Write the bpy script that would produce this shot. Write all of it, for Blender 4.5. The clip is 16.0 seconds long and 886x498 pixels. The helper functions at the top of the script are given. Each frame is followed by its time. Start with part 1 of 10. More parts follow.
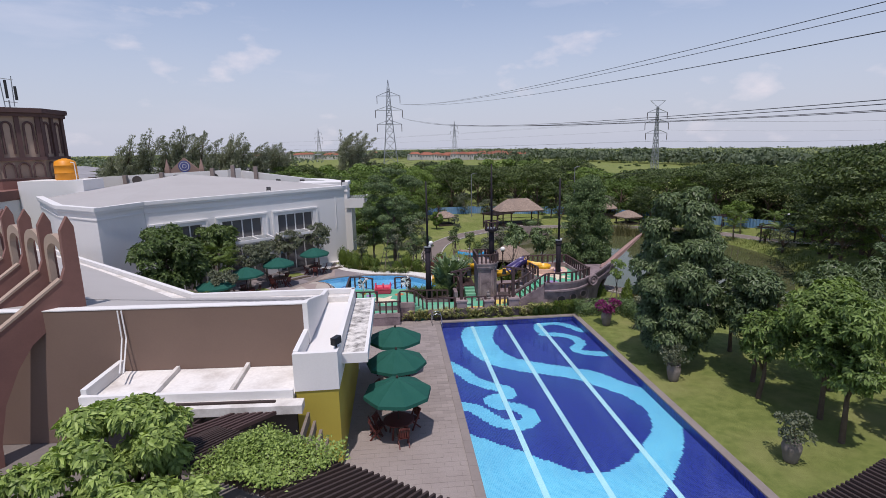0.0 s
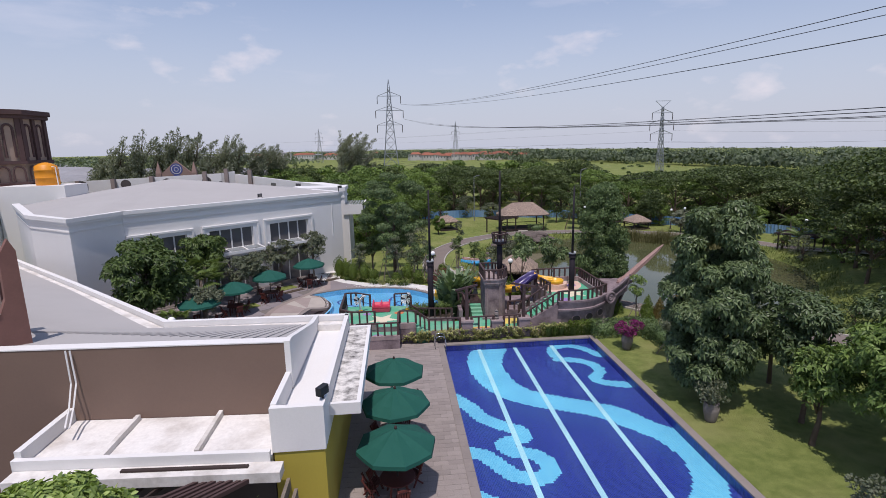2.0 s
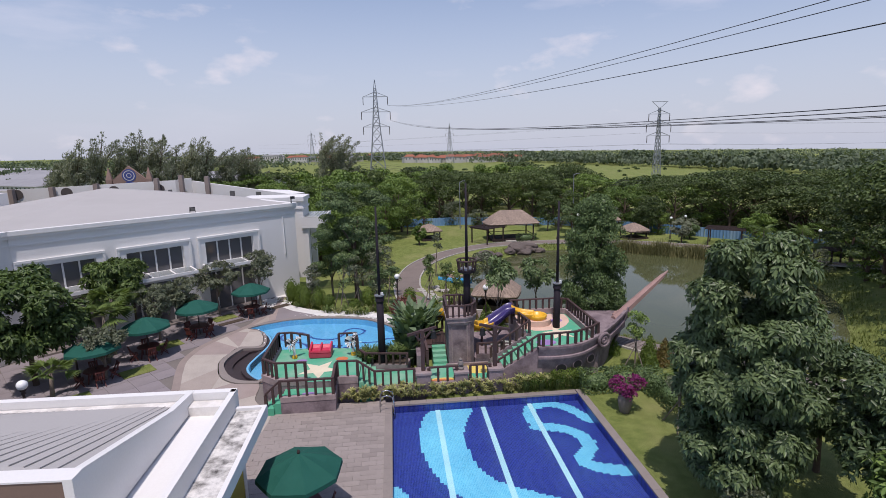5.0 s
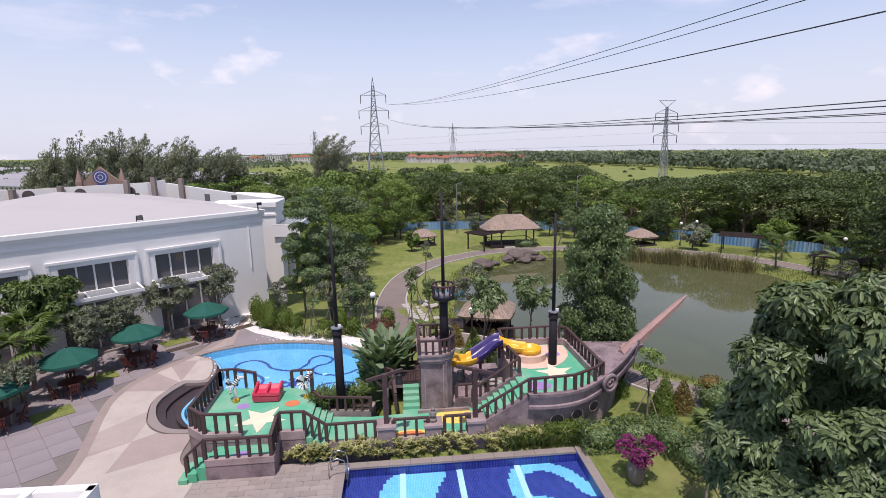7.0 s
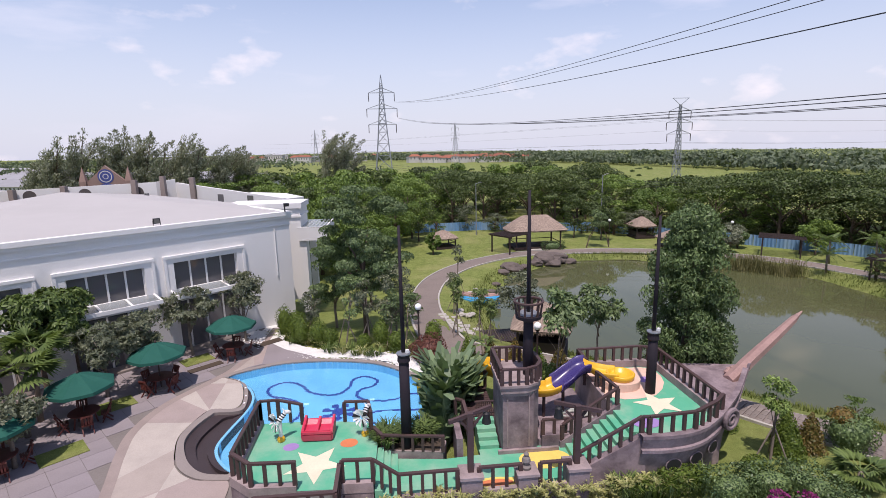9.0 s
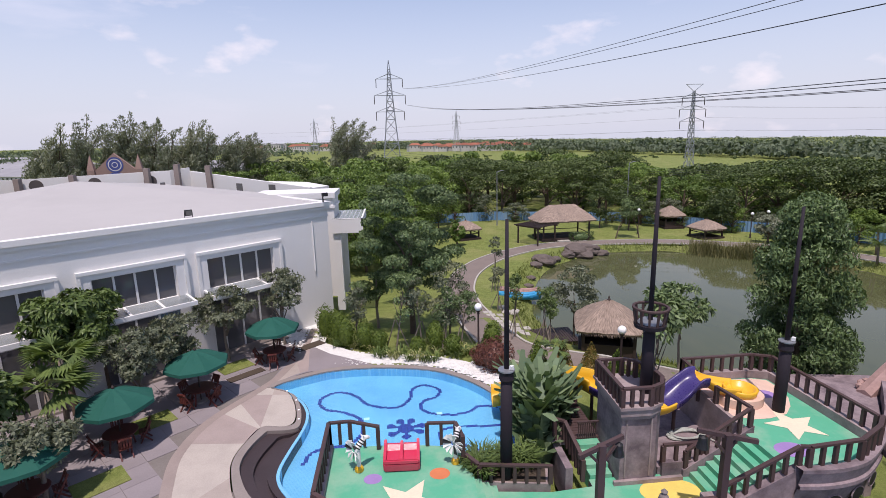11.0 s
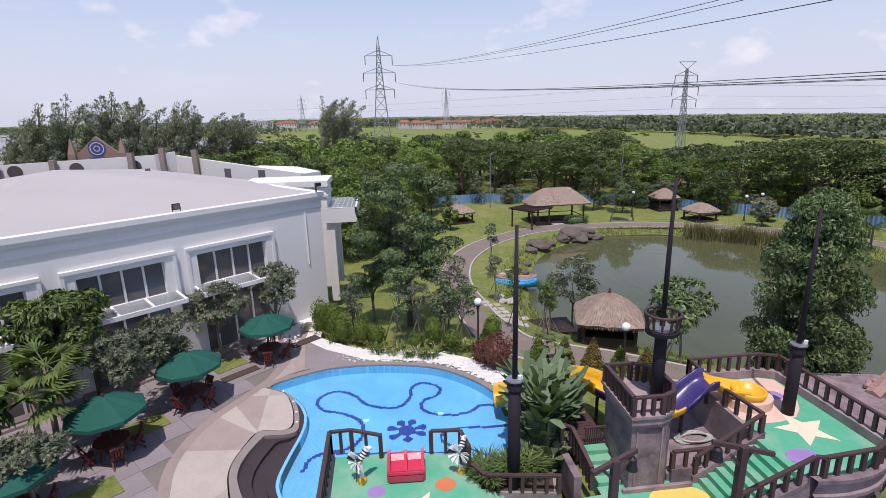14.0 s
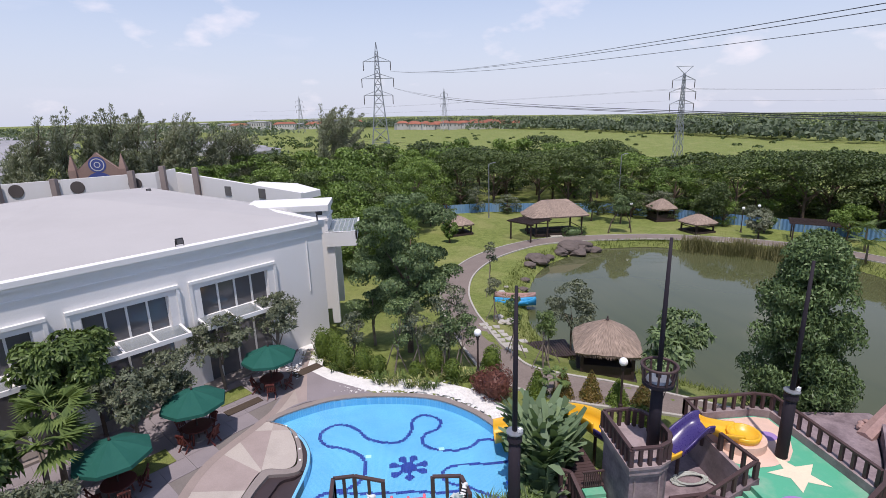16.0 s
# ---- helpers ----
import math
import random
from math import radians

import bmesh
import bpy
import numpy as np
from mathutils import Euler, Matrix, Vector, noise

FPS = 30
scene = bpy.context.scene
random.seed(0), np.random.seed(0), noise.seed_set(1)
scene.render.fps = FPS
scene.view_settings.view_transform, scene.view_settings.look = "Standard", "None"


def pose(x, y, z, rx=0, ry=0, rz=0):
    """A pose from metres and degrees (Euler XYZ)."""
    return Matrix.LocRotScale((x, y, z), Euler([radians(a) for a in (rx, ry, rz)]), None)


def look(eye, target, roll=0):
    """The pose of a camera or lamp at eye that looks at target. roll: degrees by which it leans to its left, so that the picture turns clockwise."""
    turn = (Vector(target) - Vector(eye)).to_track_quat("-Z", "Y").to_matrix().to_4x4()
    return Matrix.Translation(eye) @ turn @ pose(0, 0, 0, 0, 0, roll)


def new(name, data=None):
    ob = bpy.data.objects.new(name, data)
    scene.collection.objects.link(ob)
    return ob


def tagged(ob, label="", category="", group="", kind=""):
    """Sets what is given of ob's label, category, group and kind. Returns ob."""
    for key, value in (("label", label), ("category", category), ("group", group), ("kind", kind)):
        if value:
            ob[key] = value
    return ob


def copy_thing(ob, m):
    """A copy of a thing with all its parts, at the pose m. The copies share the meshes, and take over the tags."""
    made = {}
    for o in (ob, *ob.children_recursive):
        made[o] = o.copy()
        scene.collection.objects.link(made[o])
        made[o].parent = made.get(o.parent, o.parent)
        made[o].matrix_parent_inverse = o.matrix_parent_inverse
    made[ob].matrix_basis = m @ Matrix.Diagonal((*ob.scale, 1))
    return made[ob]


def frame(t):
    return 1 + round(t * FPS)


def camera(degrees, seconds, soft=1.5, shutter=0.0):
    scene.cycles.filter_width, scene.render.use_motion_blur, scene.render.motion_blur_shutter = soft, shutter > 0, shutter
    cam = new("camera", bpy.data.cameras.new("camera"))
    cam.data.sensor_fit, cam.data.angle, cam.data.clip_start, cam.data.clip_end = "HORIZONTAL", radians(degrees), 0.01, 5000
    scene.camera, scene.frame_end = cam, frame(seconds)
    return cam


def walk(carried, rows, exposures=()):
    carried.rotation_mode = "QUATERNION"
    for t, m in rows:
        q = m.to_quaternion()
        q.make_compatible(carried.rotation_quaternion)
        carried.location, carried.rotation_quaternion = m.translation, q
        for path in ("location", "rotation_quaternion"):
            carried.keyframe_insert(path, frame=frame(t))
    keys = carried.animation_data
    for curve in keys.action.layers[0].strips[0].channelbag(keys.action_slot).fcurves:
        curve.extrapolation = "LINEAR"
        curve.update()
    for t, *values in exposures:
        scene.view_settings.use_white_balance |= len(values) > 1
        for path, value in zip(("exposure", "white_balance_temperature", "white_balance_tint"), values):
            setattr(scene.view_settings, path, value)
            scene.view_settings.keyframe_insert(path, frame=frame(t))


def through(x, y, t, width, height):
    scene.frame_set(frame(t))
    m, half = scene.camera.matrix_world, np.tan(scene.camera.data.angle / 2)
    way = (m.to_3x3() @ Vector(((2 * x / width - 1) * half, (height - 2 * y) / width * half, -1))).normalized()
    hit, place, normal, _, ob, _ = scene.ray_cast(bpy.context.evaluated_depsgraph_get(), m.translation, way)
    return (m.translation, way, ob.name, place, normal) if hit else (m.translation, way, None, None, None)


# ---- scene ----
cam = camera(82.0, 16.0, soft=0.55)
PATH = [
    (0, (-3.039, -34.077, 11.899), (-2.862, -32.124, 11.507), -1.2),
    (0.5, (-3.011, -33.315, 11.955), (-2.836, -31.362, 11.562), -1.3),
    (1, (-3.04, -32.477, 12.054), (-2.866, -30.524, 11.661), -1.3),
    (1.5, (-3.022, -31.659, 12.104), (-2.848, -29.705, 11.713), -1.3),
    (2, (-2.929, -30.798, 12.259), (-2.755, -28.845, 11.867), -1.2),
    (2.5, (-2.8, -29.863, 12.386), (-2.626, -27.91, 11.993), -1.2),
    (3, (-2.473, -28.879, 12.415), (-2.295, -26.925, 12.025), -1.2),
    (3.5, (-1.991, -27.81, 12.406), (-1.805, -25.856, 12.018), -1.2),
    (4, (-1.41, -26.607, 12.41), (-1.221, -24.654, 12.024), -1.3),
    (4.5, (-0.67, -25.337, 12.418), (-0.481, -23.384, 12.033), -1.3),
    (7, (2.124, -19.162, 12.442), (2.295, -17.207, 12.057), -1.2),
    (7.5, (1.681, -18.089, 12.359), (1.849, -16.133, 11.976), -1.2),
    (8, (1.029, -17.107, 12.309), (1.198, -15.151, 11.924), -1.3),
    (8.5, (0.153, -16.104, 12.214), (0.326, -14.148, 11.83), -1.3),
    (9, (-0.85, -15.113, 12.164), (-0.676, -13.158, 11.779), -1.3),
    (9.5, (-1.936, -14.146, 12.099), (-1.759, -12.191, 11.714), -1.3),
    (10, (-2.964, -13.238, 12.034), (-2.784, -11.283, 11.648), -1.4),
    (12.5, (-4.472, -10.836, 11.862), (-4.29, -8.91, 11.356), -1.3),
    (13, (-4.432, -10.872, 12.023), (-4.236, -8.948, 11.514), -1.3),
    (13.5, (-4.448, -10.816, 12.255), (-4.241, -8.893, 11.745), -1.4),
    (14, (-4.503, -10.757, 12.603), (-4.287, -8.835, 12.091), -1.4),
    (14.5, (-4.538, -10.685, 13.018), (-4.319, -8.765, 12.503), -1.4),
    (15, (-4.554, -10.645, 13.46), (-4.333, -8.726, 12.944), -1.4),
    (15.5, (-4.538, -10.662, 13.922), (-4.316, -8.743, 13.407), -1.4),
    (16, (-4.537, -10.646, 14.421), (-4.315, -8.727, 13.906), -1.5),
]
walk(cam, [(t, look(eye, target, roll)) for t, eye, target, roll in PATH], exposures=[(0.0, -0.22, 6400, 19), (4.6, -0.22, 6400, 19), (7.0, 0.18, 6600, 22), (10.2, 0.13, 6600, 22), (12.5, 0.05, 6500, 22), (16.0, 0.08, 6400, 19)])

from mathutils.geometry import tessellate_polygon

# ---- world and sun ----
SUN_TO = Vector((-0.08, -0.36, 1.0)).normalized()
world = bpy.data.worlds.new("sky")
scene.world = world
world.use_nodes = True
wn, wl = world.node_tree.nodes, world.node_tree.links
wn.clear()
w_out = wn.new("ShaderNodeOutputWorld")
w_bg = wn.new("ShaderNodeBackground")
w_bg.inputs["Strength"].default_value = 0.15
w_sky = wn.new("ShaderNodeTexSky")
w_sky.sky_type = 'NISHITA'
w_sky.sun_disc = False
w_sky.sun_elevation = math.asin(SUN_TO.z)
w_sky.sun_rotation = radians(192)
w_sky.air_density = 1.0
w_sky.dust_density = 0.7
w_sky.ozone_density = 1.4
w_co = wn.new("ShaderNodeTexCoord")
w_map = wn.new("ShaderNodeMapping")
w_map.inputs["Scale"].default_value = (1.6, 1.6, 7.0)
w_noise = wn.new("ShaderNodeTexNoise")
w_noise.inputs["Scale"].default_value = 1.7
w_noise.inputs["Detail"].default_value = 7
w_noise.inputs["Roughness"].default_value = 0.55
w_ramp = wn.new("ShaderNodeMapRange")
w_ramp.inputs["From Min"].default_value = 0.57
w_ramp.inputs["From Max"].default_value = 0.85
w_ramp.inputs["To Max"].default_value = 0.5
w_mix = wn.new("ShaderNodeMix")
w_mix.data_type = 'RGBA'
w_mix.inputs["B"].default_value = (8.6, 8.2, 8.4, 1)
wl.new(w_co.outputs["Generated"], w_map.inputs["Vector"])
wl.new(w_map.outputs["Vector"], w_noise.inputs["Vector"])
wl.new(w_noise.outputs["Fac"], w_ramp.inputs["Value"])
wl.new(w_ramp.outputs["Result"], w_mix.inputs["Factor"])
wl.new(w_sky.outputs["Color"], w_mix.inputs["A"])
# small fair-weather puffs
w_map2 = wn.new("ShaderNodeMapping")
w_map2.inputs["Scale"].default_value = (5.5, 5.5, 11.0)
w_map2.inputs["Location"].default_value = (3.1, 0.4, 1.7)
w_puff = wn.new("ShaderNodeTexNoise")
w_puff.inputs["Scale"].default_value = 1.5
w_puff.inputs["Detail"].default_value = 8
w_ramp2 = wn.new("ShaderNodeMapRange")
w_ramp2.inputs["From Min"].default_value = 0.60
w_ramp2.inputs["From Max"].default_value = 0.76
w_ramp2.inputs["To Max"].default_value = 0.6
w_mix2 = wn.new("ShaderNodeMix")
w_mix2.data_type = 'RGBA'
w_mix2.inputs["B"].default_value = (6.6, 6.3, 6.4, 1)
# pale haze towards the horizon
w_sep = wn.new("ShaderNodeSeparateXYZ")
w_haze = wn.new("ShaderNodeMapRange")
w_haze.interpolation_type = 'SMOOTHERSTEP'
w_haze.inputs["From Min"].default_value = 0.5
w_haze.inputs["From Max"].default_value = -0.10
w_haze.inputs["To Max"].default_value = 0.95
w_mix3 = wn.new("ShaderNodeMix")
w_mix3.data_type = 'RGBA'
w_mix3.inputs["B"].default_value = (4.0, 4.38, 5.06, 1)
wl.new(w_co.outputs["Generated"], w_map2.inputs["Vector"])
wl.new(w_map2.outputs["Vector"], w_puff.inputs["Vector"])
wl.new(w_puff.outputs["Fac"], w_ramp2.inputs["Value"])
wl.new(w_ramp2.outputs["Result"], w_mix2.inputs["Factor"])
wl.new(w_co.outputs["Generated"], w_sep.inputs["Vector"])
wl.new(w_sep.outputs["Z"], w_haze.inputs["Value"])
wl.new(w_haze.outputs["Result"], w_mix3.inputs["Factor"])
wl.new(w_mix.outputs["Result"], w_mix3.inputs["A"])
wl.new(w_mix3.outputs["Result"], w_mix2.inputs["A"])
wl.new(w_mix2.outputs["Result"], w_bg.inputs["Color"])
wl.new(w_bg.outputs["Background"], w_out.inputs["Surface"])

sun = new("sun", bpy.data.lights.new("sun", 'SUN'))
sun.data.energy = 3.8
sun.data.angle = radians(0.6)
sun.data.color = (1.0, 0.955, 0.88)
sun.matrix_world = look(SUN_TO * 60, (0, 0, 0))


# ---- materials ----
def base_nodes(name):
    m = bpy.data.materials.new(name)
    m.use_nodes = True
    nt = m.node_tree
    return m, nt.nodes, nt.links, nt.nodes["Principled BSDF"]


def rgba(c, k=1.0):
    return (min(c[0] * k, 1), min(c[1] * k, 1), min(c[2] * k, 1), 1)


def noise_node(n, l, co, scale, detail=4, rough=0.55, out="Object"):
    t = n.new("ShaderNodeTexNoise")
    t.inputs["Scale"].default_value = scale
    t.inputs["Detail"].default_value = detail
    t.inputs["Roughness"].default_value = rough
    l.new(co.outputs[out], t.inputs["Vector"])
    return t


def mixc(n, l, fac, a, b, mode='MIX'):
    m = n.new("ShaderNodeMix")
    m.data_type = 'RGBA'
    m.blend_type = mode
    for key, v in (("Factor", fac), ("A", a), ("B", b)):
        if isinstance(v, (int, float, tuple)):
            m.inputs[key].default_value = v
        else:
            l.new(v, m.inputs[key])
    return m.outputs["Result"]


def span(n, l, v, a, b, c=0.0, d=1.0):
    r = n.new("ShaderNodeMapRange")
    for key, x in (("From Min", a), ("From Max", b), ("To Min", c), ("To Max", d)):
        r.inputs[key].default_value = x
    l.new(v, r.inputs["Value"])
    return r.outputs["Result"]


def bump(n, l, bsdf, height, strength, dist):
    b = n.new("ShaderNodeBump")
    b.inputs["Strength"].default_value = strength
    b.inputs["Distance"].default_value = dist
    l.new(height, b.inputs["Height"])
    l.new(b.outputs["Normal"], bsdf.inputs["Normal"])


def surf(name, color, rough=0.75, metal=0.0, stain=None, amount=0.35, scale=0.6, fine=14.0, fvar=0.18, relief=0.25,
         depth=0.01, each=0.0, spec=0.35, streak=False):
    """A painted, mineral or wooden surface: colour, broad stains, fine grain, relief and a tint of its own for each piece."""
    m, n, l, p = base_nodes(name)
    co = n.new("ShaderNodeTexCoord")
    big = noise_node(n, l, co, scale, 5, 0.6)
    if streak:
        mp = n.new("ShaderNodeMapping")
        mp.inputs["Scale"].default_value = (1, 1, 0.12)
        l.new(co.outputs["Object"], mp.inputs["Vector"])
        l.new(mp.outputs["Vector"], big.inputs["Vector"])
    small = noise_node(n, l, co, fine, 6, 0.65)
    stain = stain or tuple(0.62 * c for c in color)
    c = mixc(n, l, span(n, l, big.outputs["Fac"], 0.42, 0.72, 0, amount), rgba(color), rgba(stain))
    c = mixc(n, l, 1.0, c, mixc(n, l, span(n, l, small.outputs["Fac"], 0.3, 0.7), rgba((1 - fvar,) * 3), rgba((1, 1, 1))), 'MULTIPLY')
    if each:
        o = n.new("ShaderNodeObjectInfo")
        c = mixc(n, l, 1.0, c, mixc(n, l, o.outputs["Random"], rgba((1 - each,) * 3), rgba((1, 1, 1))), 'MULTIPLY')
    l.new(c, p.inputs["Base Color"])
    l.new(span(n, l, small.outputs["Fac"], 0.3, 0.7, rough - 0.08, min(rough + 0.08, 1)), p.inputs["Roughness"])
    p.inputs["Metallic"].default_value = metal
    p.inputs["Specular IOR Level"].default_value = spec
    if relief:
        bump(n, l, p, small.outputs["Fac"], relief, depth)
    return m


def leafy(name, dark, light, through=0.25, rough=0.5):
    """Leaves: each one its own green between dark and light, and some light shining through."""
    m, n, l, p = base_nodes(name)
    g = n.new("ShaderNodeNewGeometry")
    o = n.new("ShaderNodeObjectInfo")
    co = n.new("ShaderNodeTexCoord")
    big = noise_node(n, l, co, 0.35, 3)
    c = mixc(n, l, g.outputs["Random Per Island"], rgba(dark), rgba(light))
    c = mixc(n, l, span(n, l, big.outputs["Fac"], 0.35, 0.7, 0, 0.45), c, rgba(light, 0.9))
    c = mixc(n, l, 1.0, c, mixc(n, l, o.outputs["Random"], (0.72, 0.76, 0.8, 1), (1, 1, 1, 1)), 'MULTIPLY')
    l.new(c, p.inputs["Base Color"])
    p.inputs["Roughness"].default_value = rough
    p.inputs["Specular IOR Level"].default_value = 0.3
    tr = n.new("ShaderNodeBsdfTranslucent")
    l.new(mixc(n, l, 1.0, c, (0.95, 1.0, 0.45, 1), 'MULTIPLY'), tr.inputs["Color"])
    mx = n.new("ShaderNodeMixShader")
    mx.inputs["Fac"].default_value = through
    l.new(p.outputs["BSDF"], mx.inputs[1])
    l.new(tr.outputs["BSDF"], mx.inputs[2])
    l.new(mx.outputs["Shader"], n["Material Output"].inputs["Surface"])
    return m


def turf(name, a, b, dry, scale=0.22):
    """Mown grass: patches, drier spots and the fine mottle of blades."""
    m, n, l, p = base_nodes(name)
    co = n.new("ShaderNodeTexCoord")
    big, mid, small = noise_node(n, l, co, scale, 4), noise_node(n, l, co, 1.9, 5, 0.65), noise_node(n, l, co, 26, 4, 0.7)
    c = mixc(n, l, span(n, l, mid.outputs["Fac"], 0.35, 0.68), rgba(a), rgba(b))
    c = mixc(n, l, span(n, l, big.outputs["Fac"], 0.48, 0.72, 0, 0.7), c, rgba(dry))
    c = mixc(n, l, 1.0, c, mixc(n, l, span(n, l, small.outputs["Fac"], 0.3, 0.7), (0.55, 0.58, 0.5, 1), (1.1, 1.1, 1, 1)), 'MULTIPLY')
    l.new(c, p.inputs["Base Color"])
    p.inputs["Roughness"].default_value = 0.9
    p.inputs["Specular IOR Level"].default_value = 0.15
    bump(n, l, p, small.outputs["Fac"], 0.8, 0.06)
    return m


def mosaic(name, a, b, joint, tile=0.05):
    """Small glazed pool tiles, each a little different, with pale joints."""
    m, n, l, p = base_nodes(name)
    co = n.new("ShaderNodeTexCoord")
    br = n.new("ShaderNodeTexBrick")
    br.offset, br.squash = 0.0, 1.0
    br.inputs["Color1"].default_value, br.inputs["Color2"].default_value = rgba(a), rgba(b)
    br.inputs["Mortar"].default_value = rgba(joint)
    br.inputs["Scale"].default_value = 1.0
    br.inputs["Mortar Size"].default_value = tile * 0.10
    br.inputs["Brick Width"].default_value = tile
    br.inputs["Row Height"].default_value = tile
    l.new(co.outputs["Object"], br.inputs["Vector"])
    big = noise_node(n, l, co, 0.5, 3)
    c = mixc(n, l, 1.0, br.outputs["Color"], mixc(n, l, span(n, l, big.outputs["Fac"], 0.35, 0.7), (0.85, 0.87, 0.9, 1), (1.05, 1.05, 1, 1)), 'MULTIPLY')
    l.new(c, p.inputs["Base Color"])
    p.inputs["Roughness"].default_value = 0.35
    return m


def thatch(name, color):
    m, n, l, p = base_nodes(name)
    co = n.new("ShaderNodeTexCoord")
    ang = n.new("ShaderNodeTexGradient")
    ang.gradient_type = 'RADIAL'
    l.new(co.outputs["Object"], ang.inputs["Vector"])
    sep = n.new("ShaderNodeSeparateXYZ")
    l.new(co.outputs["Object"], sep.inputs["Vector"])
    mp = n.new("ShaderNodeCombineXYZ")
    l.new(span(n, l, ang.outputs["Fac"], 0.0, 1.0, 0.0, 150.0), mp.inputs["X"])
    l.new(span(n, l, sep.outputs["Z"], -5.0, 5.0, -22.0, 22.0), mp.inputs["Y"])
    st = n.new("ShaderNodeTexNoise")
    st.inputs["Scale"].default_value = 1.0
    st.inputs["Detail"].default_value = 6
    l.new(mp.outputs["Vector"], st.inputs["Vector"])
    big = noise_node(n, l, co, 1.3, 4)
    c = mixc(n, l, span(n, l, st.outputs["Fac"], 0.3, 0.7), rgba(color, 0.45), rgba(color, 1.15))
    c = mixc(n, l, span(n, l, big.outputs["Fac"], 0.4, 0.75, 0, 0.5), c, rgba(color, 0.55))
    l.new(c, p.inputs["Base Color"])
    p.inputs["Roughness"].default_value = 0.95
    p.inputs["Specular IOR Level"].default_value = 0.1
    bump(n, l, p, st.outputs["Fac"], 0.9, 0.05)
    return m


def pool_water(name, tint):
    """Clear water: what lies below shows through, the sky glances off it."""
    m, n, l, p = base_nodes(name)
    co = n.new("ShaderNodeTexCoord")
    rip = noise_node(n, l, co, 2.6, 3, 0.6)
    b = n.new("ShaderNodeBump")
    b.inputs["Strength"].default_value = 0.12
    b.inputs["Distance"].default_value = 0.05
    l.new(rip.outputs["Fac"], b.inputs["Height"])
    tr, gl, fr = n.new("ShaderNodeBsdfTransparent"), n.new("ShaderNodeBsdfGlossy"), n.new("ShaderNodeFresnel")
    tr.inputs["Color"].default_value = rgba(tint)
    gl.inputs["Roughness"].default_value = 0.03
    fr.inputs["IOR"].default_value = 1.33
    l.new(b.outputs["Normal"], gl.inputs["Normal"])
    l.new(b.outputs["Normal"], fr.inputs["Normal"])
    mx = n.new("ShaderNodeMixShader")
    l.new(fr.outputs["Fac"], mx.inputs["Fac"])
    l.new(tr.outputs["BSDF"], mx.inputs[1])
    l.new(gl.outputs["BSDF"], mx.inputs[2])
    l.new(mx.outputs["Shader"], n["Material Output"].inputs["Surface"])
    return m


def lake_water(name):
    m, n, l, p = base_nodes(name)
    co = n.new("ShaderNodeTexCoord")
    rip, big = noise_node(n, l, co, 3.0, 4, 0.6), noise_node(n, l, co, 0.06, 3)
    l.new(mixc(n, l, span(n, l, big.outputs["Fac"], 0.35, 0.65), (0.074, 0.082, 0.036, 1), (0.094, 0.098, 0.048, 1)), p.inputs["Base Color"])
    p.inputs["Roughness"].default_value = 0.03
    p.inputs["IOR"].default_value = 1.4
    bump(n, l, p, rip.outputs["Fac"], 0.03, 0.02)
    return m


def pane_glass(name, tint, clear=0.5):
    m, n, l, p = base_nodes(name)
    p.inputs["Base Color"].default_value = rgba(tint)
    p.inputs["Roughness"].default_value = 0.06
    p.inputs["Specular IOR Level"].default_value = 0.6
    tr = n.new("ShaderNodeBsdfTransparent")
    mx = n.new("ShaderNodeMixShader")
    mx.inputs["Fac"].default_value = clear
    l.new(p.outputs["BSDF"], mx.inputs[1])
    l.new(tr.outputs["BSDF"], mx.inputs[2])
    l.new(mx.outputs["Shader"], n["Material Output"].inputs["Surface"])
    return m


M = {}
M["lawn"] = turf("lawn", (0.15, 0.185, 0.052), (0.245, 0.28, 0.09), (0.32, 0.305, 0.135))
M["white"] = surf("white_paint", (0.735, 0.72, 0.70), 0.7, amount=0.35, stain=(0.67, 0.645, 0.62), scale=0.5, fvar=0.05, relief=0.08, streak=True)
M["white_old"] = surf("weathered_white", (0.74, 0.71, 0.67), 0.8, amount=0.8, stain=(0.42, 0.38, 0.34), scale=1.1, fine=9, fvar=0.10, relief=0.2)
M["roof_dirty"] = surf("dirt_stained_white_roof", (0.80, 0.775, 0.74), 0.85, amount=0.8, stain=(0.47, 0.42, 0.375), scale=0.8, fine=7, fvar=0.14, relief=0.2)
M["mould"] = surf("mould_stained_white", (0.74, 0.71, 0.67), 0.9, amount=1.0, stain=(0.10, 0.092, 0.085), scale=2.6, fine=12, fvar=0.2, relief=0.25)
M["roof_grey"] = surf("grey_roof", (0.425, 0.405, 0.39), 0.75, amount=0.35, stain=(0.35, 0.33, 0.316), scale=0.25, fvar=0.08, relief=0.1)
M["brown_wall"] = surf("brown_render", (0.20, 0.135, 0.105), 0.9, amount=0.3, stain=(0.15, 0.10, 0.08), scale=0.35, fvar=0.10, relief=0.15)
M["moor"] = surf("red_brown_render", (0.23, 0.115, 0.095), 0.9, amount=0.4, stain=(0.13, 0.07, 0.06), scale=0.6, fvar=0.12, relief=0.15)
M["moor_dark"] = surf("dark_brown_stone_and_shade", (0.105, 0.062, 0.058), 0.85, amount=0.4, scale=0.5, fvar=0.12)
M["tan"] = surf("tan_render", (0.40, 0.30, 0.235), 0.9, amount=0.35, scale=0.4, fvar=0.08)
M["ochre"] = surf("ochre_paint", (0.42, 0.34, 0.055), 0.75, amount=0.25, scale=0.5, fvar=0.06, relief=0.1, streak=True)
